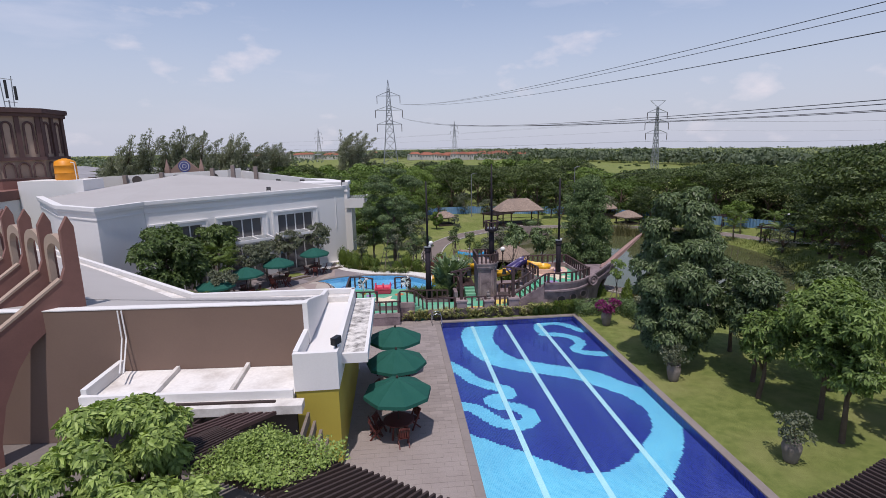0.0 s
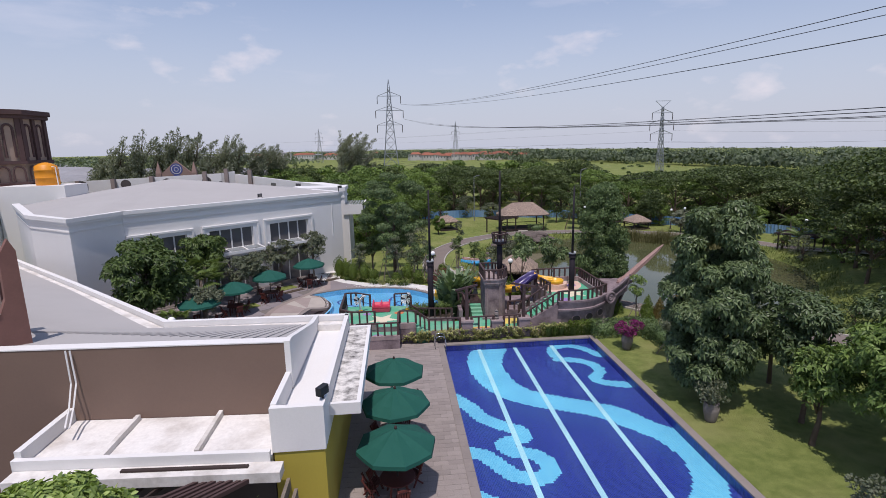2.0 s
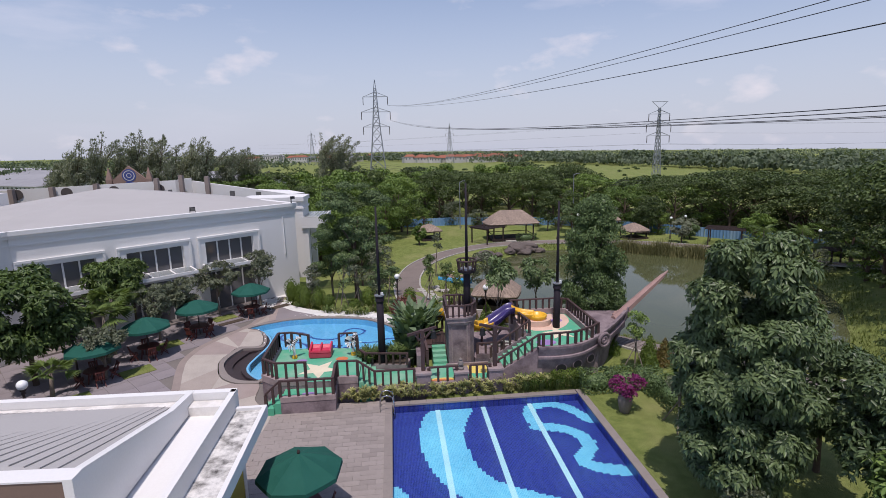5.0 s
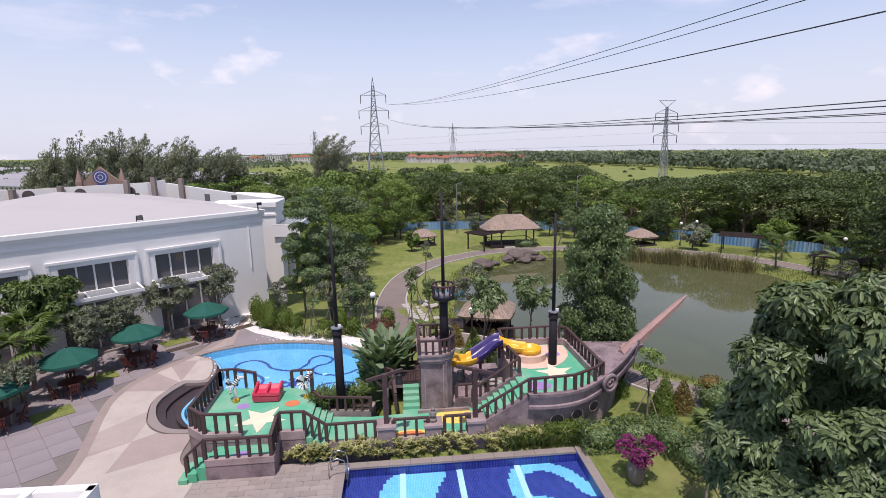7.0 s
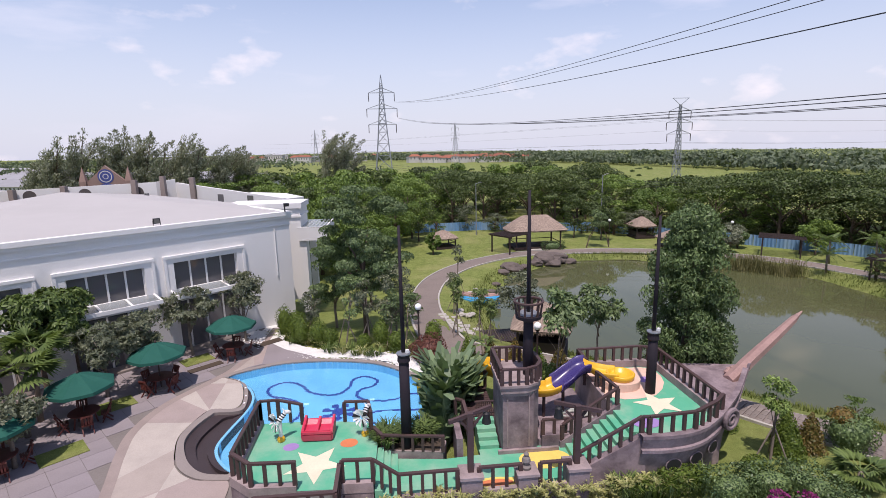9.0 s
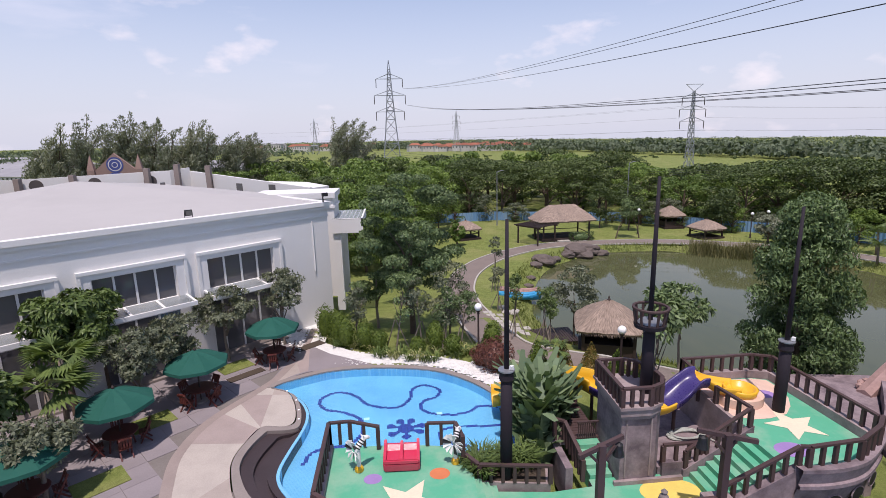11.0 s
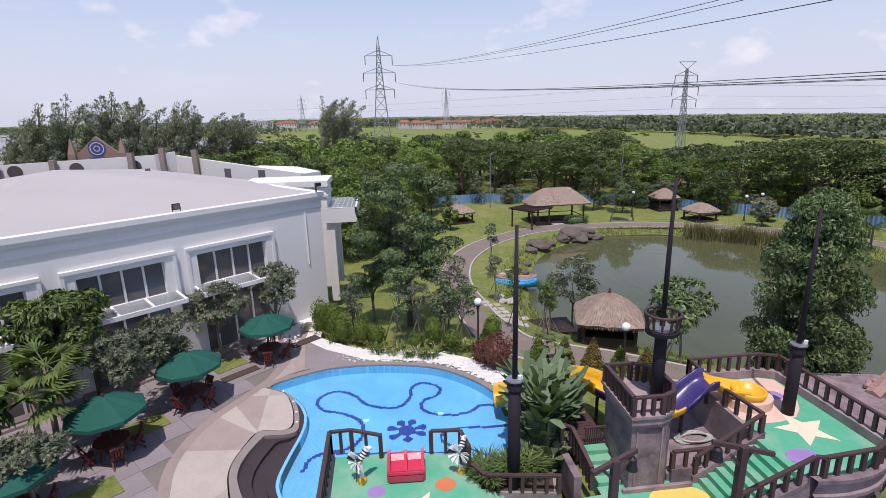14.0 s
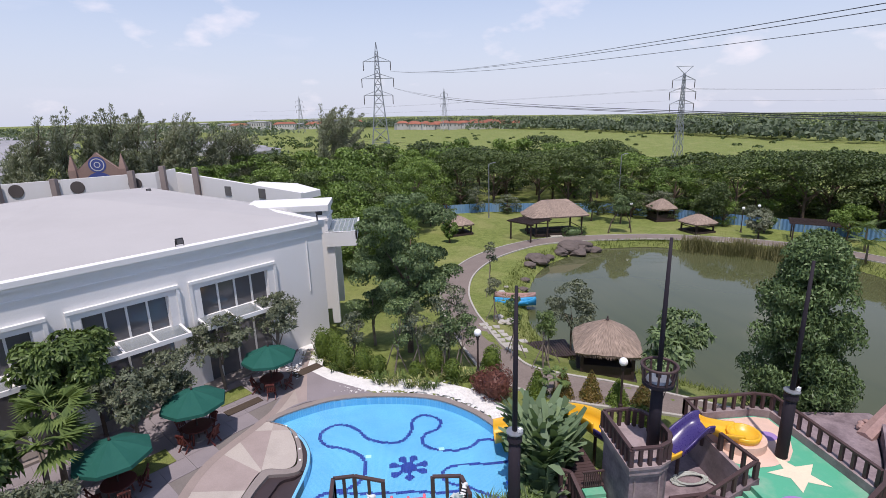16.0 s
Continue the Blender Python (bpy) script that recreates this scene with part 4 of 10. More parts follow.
def quads_ob(name, v, f, material, parent=None, label=""):
    me = bpy.data.meshes.new(name)
    n, k = len(v), len(f)
    me.vertices.add(n)
    me.vertices.foreach_set("co", np.asarray(v, np.float32).ravel())
    me.loops.add(4 * k)
    me.loops.foreach_set("vertex_index", np.asarray(f, np.int32).ravel())
    me.polygons.add(k)
    me.polygons.foreach_set("loop_start", np.arange(0, 4 * k, 4, dtype=np.int32))
    me.polygons.foreach_set("loop_total", np.full(k, 4, np.int32))
    me.update(calc_edges=True)
    return link_mesh(name, me, material, parent, label)


for i, (lx, ly) in enumerate(LAWNS):
    bm = bmesh.new()
    box(bm, -0.85, 0.85, -0.62, 0.62, 0.0, 0.03)
    sq = part("lawn_patch", bm, M["lawn"])
    sq.matrix_basis = pose(lx, ly, -0.002, 0, 0, 41)
    tagged(sq, "square green turf patch set in the terrace", "turf", group="turf patches", kind="structure")
for gx0, gy0, w, h in ((-12.3, 13.9, 0.95, 0.28), (-9.55, 17.3, 0.9, 0.35)):
    bm = bmesh.new()
    box(bm, -w, w, -h, h, 0.0, 0.03)
    sq = part("gravel_bed", bm, M["soil"])
    sq.matrix_basis = pose(gx0, gy0, -0.002, 0, 0, 41)
    tagged(sq, "narrow brown gravel bed set in the terrace", "bed", group="gravel beds", kind="structure")

bm = bmesh.new()
prism(bm, [(-10.2, 16.4), (-10.75, 13.6), (-10.9, 12.6), (-9.2, 13.75), (-7.4, 14.15), (-5.6, 14.1), (-6.4, 14.75), (-8.2, 16.0), (-9.5, 17.4), (-9.95, 18.6), (-10.1, 20.4)], -0.3, 0.008)
corner = part("paving_corner", bm, M["slab"])
tagged(corner, "pale concrete paving between the pool and the pebbles", "paving", kind="structure")
# white pebbles along the paddling pool
peb_line = spline([(-12.6, 19.0), (-10.6, 19.0), (-9.6, 17.6), (-8.2, 16.3), (-6.4, 15.05), (-3.6, 14.45), (-1.2, 13.35), (0.1, 11.9), (0.85, 10.4)], 8)
rs = np.random.RandomState(5)
pv, pf = [], []
ico = [(0, 0, 1), (0.9, 0, 0.1), (0.28, 0.85, 0.1), (-0.73, 0.53, 0.1), (-0.73, -0.53, 0.1), (0.28, -0.85, 0.1)]
for q in range(2300):
    i = rs.randint(len(peb_line) - 1)
    t = rs.rand()
    a, b = np.array(peb_line[i]), np.array(peb_line[i + 1])
    d = (b - a) / np.linalg.norm(b - a)
    p = a + (b - a) * t + np.array([-d[1], d[0]]) * rs.normal(0, 0.42 if i > 14 else 0.6)
    r = rs.uniform(0.04, 0.10)
    if inside(KO, np.array([p[0]]), np.array([p[1]]))[0]:
        continue
    z = ground_at(p[0], p[1])
    z = 0.0 if z < -0.5 else z
    k = len(pv)
    ang = rs.rand() * 6.28
    for vx, vy, vz in ico:
        pv.append((p[0] + r * (vx * math.cos(ang) - vy * math.sin(ang)) * 1.2, p[1] + r * (vx * math.sin(ang) + vy * math.cos(ang)), z + r * 0.7 * vz + 0.01))
    pf += [(k, k + 1 + m, k + 1 + (m + 1) % 5) for m in range(5)]
peb = raw("pebbles", pv, pf, M["pebble"])
tagged(peb, "bed of loose white pebbles along the paddling pool", "pebbles", kind="stuff")
bm = bmesh.new()
prism(bm, [(-10.6, 20.55), (-9.75, 18.2), (-8.7, 17.0), (-8.75, 19.6), (-8.62, 21.95)], -0.9, 0.006)
pb = part("pebble_bed", bm, M["pebble"])
tagged(pb, "white gravel corner by the hall wall", "gravel", kind="structure")
peb_bed = bmesh.new()
strip(peb_bed, aside(peb_line, 0.72), aside(peb_line, -0.42), -0.9, 0.004)
pb = part("pebble_bed", peb_bed, M["pebble"])
tagged(pb, "white gravel strip along the paddling pool", "gravel", kind="structure")


# ---- white hall ----
def on_front(u, v, z):
    """A place on the hall's front: u along it, v out from it."""
    c = -22.3 + v
    return (u * FD[0] + c * FN[0], u * FD[1] + c * FN[1], z)


hall = thing("hall_building", "large white two-storey hall with moulded cornice and grey roof", "building", -8.6, 22.0, 0, rz=41, kind="structure")
# its parts count from the front's corner: x along the front (negative to the far end), y into the building
U0 = 8.0
WINS = [(-0.4, 4.35), (-5.85, -1.22), (-11.4, -6.85)]


def hx(u):
    return u - U0


lo, hi = 0.0, 7.74
spans = sorted(WINS)
cuts = [-11.6]
for a, b in spans:
    cuts += [max(a, -11.59) + 0.42, b - 0.42]
cuts.append(8.0)
for i in range(0, len(cuts) - 1):
    a, b = hx(cuts[i]), hx(cuts[i + 1])
    for z0, z1 in (((lo, hi),) if i % 2 == 0 else ((5.67, hi), (3.35, 4.0))):
        bm = bmesh.new()
        box(bm, a, b, 0, 0.35, z0, z1)
        part("front_wall", bm, M["white"], hall)
bm = bmesh.new()
box(bm, -0.35, 0, 0.35, 8.5, 0, 7.74)
part("side_wall", bm, M["white"], hall)
bm = bmesh.new()
box(bm, hx(-11.6), -0.4, 4.5, 4.7, 0, 7.6)
box(bm, hx(-11.6), -0.4, 0.4, 4.5, 3.4, 3.6)
part("inner_wall", bm, M["interior"], hall)
for z0, z1, o in ((7.09, 7.19, 0.06), (7.19, 7.59, 0.03), (7.59, 7.79, 0.14), (7.79, 8.06, 0.22)):
    bm = bmesh.new()
    box(bm, hx(-11.6) - o * 0.3, o, -o, 0.3, z0, z1)
    box(bm, -0.3, o, 0.3, 8.5, z0, z1)
    part("cornice", bm, M["white"], hall)
bm = bmesh.new()
tube(bm, [(-1.2, -0.05, 6.9), (-1.2, -0.05, 3.6)], 0.045, 6)
part("rain_pipe", bm, M["white"], hall)


def hall_window(u0, u1):
    x0, x1 = hx(u0), hx(u1)
    w = thing("window", "four-pane upper window with white surround and glass canopy", "window")
    w.parent = hall
    w.location.z = -0.15
    for k in ("category",):
        del w[k]
    for a, b, z0, z1 in ((x0, x0 + 0.4, 3.95, 5.86), (x1 - 0.4, x1, 3.95, 5.86), (x0, x1, 5.86, 6.14)):
        bm = bmesh.new()
        box(bm, a, b, -0.11, 0.02, z0, z1)
        part("surround", bm, M["white"], w)
    for a, b, z0, z1 in ((x0 - 0.16, x0, 3.8, 6.14), (x1, x1 + 0.16, 3.8, 6.14)):
        bm = bmesh.new()
        box(bm, a, b, -0.17, 0.0, z0, z1)
        part("surround", bm, M["white"], w)
    bm = bmesh.new()
    box(bm, x0 - 0.16, x1 + 0.16, -0.19, 0.0, 6.14, 6.3)
    part("surround", bm, M["white"], w)
    a, b = x0 + 0.42, x1 - 0.42
    n = 4
    for i in range(n + 1):
        x = a + (b - a) * i / n
        bm = bmesh.new()
        box(bm, x - 0.05, x + 0.05, 0.10, 0.24, 4.15, 5.82)
        part("mullion", bm, M["white"], w)
    for i in range(n):
        bm = bmesh.new()
        p0, p1 = a + (b - a) * i / n + 0.05, a + (b - a) * (i + 1) / n - 0.05
        box(bm, p0, p1, 0.16, 0.18, 4.15, 5.82)
        part("pane", bm, M["glass_dark"], w, "dark tinted pane")
    # canopy
    bm = bmesh.new()
    for x in np.linspace(x0, x1 - 0.12, 4):
        beam(bm, (x + 0.06, -0.05, 4.14), (x + 0.06, -1.35, 4.0), 0.12, 0.12)
    beam(bm, (x0, -1.38, 3.96), (x1, -1.38, 3.96), 0.10, 0.22)
    part("canopy_frame", bm, M["white"], w)
    for i in range(3):
        xa, xb = x0 + 0.12 + (x1 - x0 - 0.12) * i / 3, x0 + (x1 - x0 - 0.12) * (i + 1) / 3
        bm = bmesh.new()
        vs = [bm.verts.new(p) for p in ((xa, -0.05, 4.17), (xb, -0.05, 4.17), (xb, -1.33, 4.03), (xa, -1.33, 4.03))]
        bm.faces.new(vs)
        g = part("canopy_pane", bm, M["glass_clear"], w, "pale canopy glass")


for u0, u1 in WINS:
    hall_window(u0, u1)
for u0, u1 in ((-0.45, 3.9), (-6.0, -1.6), (-11.2, -7.2)):
    d = thing("door", "dark glazed ground floor doors under the canopy", "door")
    d.parent = hall
    del d["category"]
    x0, x1 = hx(u0), hx(u1)
    for i in range(4):
        bm = bmesh.new()
        a, b = x0 + (x1 - x0) * i / 4 + 0.05, x0 + (x1 - x0) * (i + 1) / 4 - 0.05
        box(bm, a, b, 0.10, 0.13, 0.12, 3.2)
        part("pane", bm, M["glass_dark"], d)
    bm = bmesh.new()
    for i in range(5):
        x = x0 + (x1 - x0) * i / 4
        box(bm, x - 0.05, x + 0.05, 0.06, 0.2, 0.0, 3.35)
    box(bm, x0, x1, 0.06, 0.2, 3.2, 3.34)
    part("door_frame", bm, M["white"], d)
    bm = bmesh.new()
    box(bm, x0 - 0.1, x1 + 0.1, -0.9, 0.1, 0.0, 0.12)
    part("threshold", bm, M["kerb"], d)

# roof of the hall, a flat hipped surface
bm = bmesh.new()
rv = [on_front(8.0, -0.2, 7.9), on_front(-11.6, -0.2, 7.9), (-24.9, 5.6, 7.9), (-29.5, 9.0, 7.9), (-37.0, 18.6, 7.8), (-38.5, 34.0, 7.9), (-28.0, 43.5, 8.0), (-12.5, 28.5, 7.95)]
apex = bm.verts.new((-27.4, 28.2, 9.46))
b = [bm.verts.new(p) for p in rv]
for q in range(len(b)):
    bm.faces.new((b[q], apex, b[(q + 1) % len(b)]))
bmesh.ops.recalc_face_normals(bm, faces=bm.faces[:])
roof = part("roof", bm, M["roof_grey"])
tagged(roof, "low hipped light grey roof of the white hall", "roof", kind="structure")

# the hall's bay at the far end of the front
bay_line = [on_front(-11.6, 0, 0)[:2], (-24.9, 5.2), (-29.6, 8.6), (-37.2, 18.4)]
bay = thing("wall_bay", "white rendered bay wall with cornice at the hall's end", "wall", -24.9, 5.2, 0, kind="structure")
for o, z0, z1 in ((0.0, 0, 7.74), (0.06, 7.09, 7.19), (0.14, 7.59, 7.79), (0.22, 7.79, 8.06)):
    bm = bmesh.new()
    strip(bm, aside(bay_line, o), aside(bay_line, -0.35), z0, z1)
    wpart("wall_face" if o == 0 else "cornice", bm, M["white"], bay)
# floodlights and camera on the edge
for fx, fy, nm in ((-15.2, 16.6, "floodlight"), (-25.6, 38.3, "floodlight")):
    fl = thing("floodlight", "small black floodlight on the roof edge", "lamp", fx, fy, 8.08, rz=41, group="roof floodlights")
    fl.scale = (0.72, 0.72, 0.72)
    bm = bmesh.new()
    box(bm, -0.26, 0.26, -0.08, 0.08, 0.12, 0.56)
    case = part("housing", bm, M["black"], fl)
    bm = bmesh.new()
    box(bm, -0.21, 0.21, -0.095, -0.082, 0.17, 0.51)
    part("lens", bm, M["glass_dark"], case)
    bm = bmesh.new()
    box(bm, -0.3, -0.26, -0.03, 0.03, -0.12, 0.4)
    box(bm, 0.26, 0.3, -0.03, 0.03, -0.12, 0.4)
    box(bm, -0.3, 0.3, -0.03, 0.03, -0.12, -0.06)
    part("bracket", bm, M["black"], fl)
cc = thing("security_camera", "black security camera on the cornice corner", "camera", -8.75, 21.7, 8.05)
bm = bmesh.new()
tube(bm, [(0, 0, 0), (0, 0, 0.35), (0.1, -0.1, 0.45)], 0.05, 6)
part("arm", bm, M["black"], cc)
bm = bmesh.new()
box(bm, -0.02, 0.34, -0.3, -0.06, 0.4, 0.62, 20)
part("housing", bm, M["black"], cc)

# rear wings of the hall
wing = thing("rear_wing", "white flat-roofed rear wing with moulded parapet", "building", -11, 29, 0, kind="structure")
bm = bmesh.new()
box(bm, -14.5, -8.75, 27.2, 30.6, 0, 7.8)
wpart("block", bm, M["white"], wing)
for o, z0, z1 in ((0.1, 6.95, 7.12), (0.16, 7.7, 8.12)):
    bm = bmesh.new()
    box(bm, -14.5 - o, -8.75 + o, 27.2 - o, 30.6 + o, z0, z1)
    wpart("cornice", bm, M["white"], wing)
bm = bmesh.new()
for xx in np.linspace(-8.7, -6.7, 7):
    box(bm, xx - 0.03, xx + 0.03, 26.6, 31.8, 6.05, 6.13)
box(bm, -8.9, -6.6, 26.5, 26.62, 5.1, 6.2)
box(bm, -6.72, -6.6, 26.5, 31.8, 5.6, 6.2)
wpart("canopy_frame", bm, M["white"], wing)
bm = bmesh.new()
box(bm, -8.9, -6.6, 26.5, 31.8, 6.14, 6.16)
wpart("canopy_pane", bm, M["glass_clear"], wing)
for yy in (26.7, 31.5):
    bm = bmesh.new()
    box(bm, -8.86, -8.3, yy, yy + 0.5, -1.0, 6.0)
    wpart("pillar", bm, M["white"], wing)
# long low parapet walls behind the roof
rear = thing("wall_rear", "white parapet wall with round openings and brown piers behind the roof", "wall", -27, 45, 0, kind="structure")
for a, b, za, zb in (((-47, 41.5), (-28.0, 46.0), 8.7, 9.2), ((-28.0, 46.0), (-26.5, 47.5), 9.2, 9.4), ((-26.5, 47.5), (-12.0, 37.0), 9.0, 7.7)):
    bm = bmesh.new()
    d = Vector((b[0] - a[0], b[1] - a[1], 0)).normalized()
    nn = Vector((-d.y, d.x, 0)) * 0.3
    lo = [bm.verts.new((p[0] + s * nn.x, p[1] + s * nn.y, 0)) for p in (a, b) for s in (0, 1)]
    hi = [bm.verts.new((p[0] + s * nn.x, p[1] + s * nn.y, z)) for p, z in ((a, za), (b, zb)) for s in (0, 1)]
    for f in ((lo[0], lo[2], hi[2], hi[0]), (lo[1], hi[1], hi[3], lo[3]), (hi[0], hi[2], hi[3], hi[1]), (lo[0], hi[0], hi[1], lo[1]), (lo[2], lo[3], hi[3], hi[2])):
        bm.faces.new(f)
    wpart("wall_face", bm, M["white"], rear)
bm = bmesh.new()
prism(bm, [(-19.5, 42.7), (-12.0, 37.2), (-10.5, 39.4), (-13.5, 45), (-18, 48)], 7.0, 7.6)
wpart("flat_roof", bm, M["white"], rear)
for t in (0.45, 0.72):
    wx, wy = -26.5 + 14.5 * t, 47.5 - 10.5 * t
    bm = bmesh.new()
    box(bm, -0.45, 0.45, -0.06, 0.06, 6.9, 7.85)
    bmesh.ops.rotate(bm, verts=bm.verts, cent=(0, 0, 0), matrix=Matrix.Rotation(radians(-36), 3, 'Z'))
    bmesh.ops.translate(bm, verts=bm.verts, vec=(wx + 27, wy - 45, 0))
    part("wall_window", bm, M["glass_dark"], rear, "small dark square window")
# dark discs on the solid wall put in the shade of round openings
for k in range(4):
    t = 0.12 + 0.26 * k
    px, py = -47 + 19 * t, 41.5 + 4.5 * t
    bm = bmesh.new()
    lathe(bm, [(0.62, 0), (0.62, 0.06)], 20)
    bmesh.ops.rotate(bm, verts=bm.verts, cent=(0, 0, 0), matrix=Matrix.Rotation(radians(90), 3, 'X'))
    bmesh.ops.rotate(bm, verts=bm.verts, cent=(0, 0, 0), matrix=Matrix.Rotation(radians(13), 3, 'Z'))
    bmesh.ops.translate(bm, verts=bm.verts, vec=(px + 27, py - 45 - 0.02, 8.15))
    part("round_opening", bm, M["interior"], rear, "dark round opening")
for px, py, ph in ((-45.0, 41.6, 9.6), (-41.0, 42.5, 9.7), (-36.5, 43.6, 9.9), (-29.9, 45.0, 10.3), (-27.2, 45.9, 10.6), (-23.7, 45.1, 10.4)):
    bm = bmesh.new()
    box(bm, px - 0.25, px + 0.25, py - 0.28, py + 0.28, 6.5, ph - 0.75)
    wpart("pier", bm, M["taupe"], rear, "grey-brown pier")

# chapel-like gable with a blue rosette
gable = thing("gable_facade", "brown gabled facade with blue rosette and two pinnacles", "facade", -36.5, 52, 0, rz=8, kind="structure")
bm = bmesh.new()
vs = [(-2.3, 0), (2.3, 0), (2.3, 9.0), (0, 11.1), (-2.3, 9.0)]
lo = [bm.verts.new((x, 0, z)) for x, z in vs]
hi = [bm.verts.new((x, 0.5, z)) for x, z in vs]
bm.faces.new(lo)
bm.faces.new(hi[::-1])
for i in range(5):
    bm.faces.new((lo[i], lo[(i + 1) % 5], hi[(i + 1) % 5], hi[i]))
part("gable_wall", bm, M["brick_red"], gable)
for r0, r1, mm in ((0.0, 0.9, "blue_mark"), (0.62, 0.72, "house_wall"), (0.25, 0.33, "house_wall")):
    bm = bmesh.new()
    for k in range(24):
        a0, a1 = 2 * math.pi * k / 24, 2 * math.pi * (k + 1) / 24
        y = -0.03 if r0 == 0 else -0.045
        q = [(r0 * math.cos(a0), y, 9.75 + r0 * math.sin(a0)), (r1 * math.cos(a0), y, 9.75 + r1 * math.sin(a0)), (r1 * math.cos(a1), y, 9.75 + r1 * math.sin(a1)), (r0 * math.cos(a1), y, 9.75 + r0 * math.sin(a1))]
        if r0 == 0:
            q = q[:3]
        bm.faces.new([bm.verts.new(p) for p in q])
    part("rosette", bm, M[mm], gable)
bm = bmesh.new()
for k in range(12):
    a0, a1 = math.pi * k / 12, math.pi * (k + 1) / 12
    bm.faces.new([bm.verts.new(p) for p in ((1.1 * math.cos(a0), -0.04, 7.3 + 1.1 * math.sin(a0)), (1.6 * math.cos(a0), -0.04, 7.3 + 1.6 * math.sin(a0)), (1.6 * math.cos(a1), -0.04, 7.3 + 1.6 * math.sin(a1)), (1.1 * math.cos(a1), -0.04, 7.3 + 1.1 * math.sin(a1)))])
part("arch_band", bm, M["blue_mark"], gable)
for s in (-1, 1):
    bm = bmesh.new()
    box(bm, s * 2.52 - 0.38, s * 2.52 + 0.38, -0.3, 0.5, 0, 9.2)
    vs = [bm.verts.new((s * 2.52 + a * 0.38, 0.1 + c * 0.4, 9.2)) for a, c in ((-1, -1), (1, -1), (1, 1), (-1, 1))]
    tip = bm.verts.new((s * 2.52, 0.1, 11.0))
    for i in range(4):
        bm.faces.new((vs[i], vs[(i + 1) % 4], tip))
    part("pinnacle", bm, M["brick_red"], gable)

# ---- low wing beside the swimming pool ----
wing2 = thing("low_wing", "low brown and white pool wing with flat roofs", "building", -9, -12, 0, kind="structure")
bm = bmesh.new()
strip(bm, [(-24.0, -12.75), (-6.8, -13.75)], [(-24.0, -12.35), (-6.8, -13.35)], 0, 5.76)
wpart("brown_wall", bm, M["brown_wall"], wing2)
bm = bmesh.new()
strip(bm, [(-24.0, -12.77), (-6.83, -13.77)], [(-24.0, -12.33), (-6.83, -13.33)], 5.76, 5.80)
wpart("wall_cap", bm, M["white"], wing2)
# flat roof in front of the brown wall
bm = bmesh.new()
prism(bm, [(-14.4, -16.0), (-7.02, -16.42), (-7.02, -13.76), (-14.4, -13.33)], 2.85, 3.12)
wpart("flat_roof", bm, M["roof_dirty"], wing2)
for a, b, z in (([(-14.6, -16.12), (-7.02, -16.56)], [(-14.6, -15.94), (-7.02, -16.38)], 3.4), ([(-14.6, -15.93), (-14.6, -13.3)], [(-14.4, -15.94), (-14.4, -13.31)], 3.6)):
    bm = bmesh.new()
    strip(bm, a, b, 2.8, z)
    wpart("roof_upstand", bm, M["white"], wing2)
for px in (-12.16, -9.35):
    bm = bmesh.new()
    beam(bm, (px, -16.0, 3.2), (px - 0.03, -13.55, 3.22), 0.14, 0.2)
    wpart("roof_rib", bm, M["white_old"], wing2)
bm = bmesh.new()
prism(bm, [(-14.55, -16.68), (-6.62, -17.14), (-6.62, -16.58), (-14.55, -16.14)], 2.76, 3.08)
wpart("ledge", bm, M["white_old"], wing2)
bm = bmesh.new()
beam(bm, (-11.3, -16.55, 3.11), (-7.6, -16.76, 3.11), 0.12, 0.07)
wpart("plank", bm, M["darkwood"], wing2, "dark timber plank lying on the ledge")
# wall below the flat roof in a plain dark grey-brown
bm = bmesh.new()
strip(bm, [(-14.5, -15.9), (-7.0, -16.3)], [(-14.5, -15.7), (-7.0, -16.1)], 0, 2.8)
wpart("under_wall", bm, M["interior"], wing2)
# white trough block with ochre foot
bm = bmesh.new()
box(bm, -7.0, -5.38, -16.3, -16.1, 3.2, 4.66)
box(bm, -7.0, -6.82, -16.1, -13.8, 3.2, 4.7)
box(bm, -5.56, -5.38, -16.1, -7.4, 3.2, 4.62)
box(bm, -6.82, -5.56, -16.1, -7.6, 3.2, 4.05)
wpart("white_block", bm, M["white"], wing2)
bm = bmesh.new()
vs = [(-13.8, 5.83), (-13.4, 5.83), (-9.0, 4.8), (-7.3, 4.62), (-7.3, 4.1), (-13.8, 4.1)]
lo = [bm.verts.new((-6.98, y, z)) for y, z in vs]
hi = [bm.verts.new((-6.78, y, z)) for y, z in vs]
bm.faces.new(lo)
bm.faces.new(hi[::-1])
for i in range(len(vs)):
    bm.faces.new((lo[i], lo[(i + 1) % len(vs)], hi[(i + 1) % len(vs)], hi[i]))
wpart("sloped_parapet", bm, M["white"], wing2)
bm = bmesh.new()
box(bm, -6.96, -5.42, -16.26, -7.5, 0.0, 3.2)
wpart("ochre_wall", bm, M["ochre"], wing2, "ochre yellow painted wall")
bm = bmesh.new()
box(bm, -5.38, -4.42, -15.1, -7.75, 3.85, 4.02)
wpart("canopy", bm, M["mould"], wing2, "weathered white canopy slab")
for x0, x1, y0, y1 in ((-4.5, -4.36, -15.2, -7.7), (-5.38, -4.5, -15.2, -15.05), (-5.38, -4.5, -7.85, -7.7)):
    bm = bmesh.new()
    box(bm, x0, x1, y0, y1, 3.72, 4.12)
    wpart("canopy_edge", bm, M["white"], wing2)
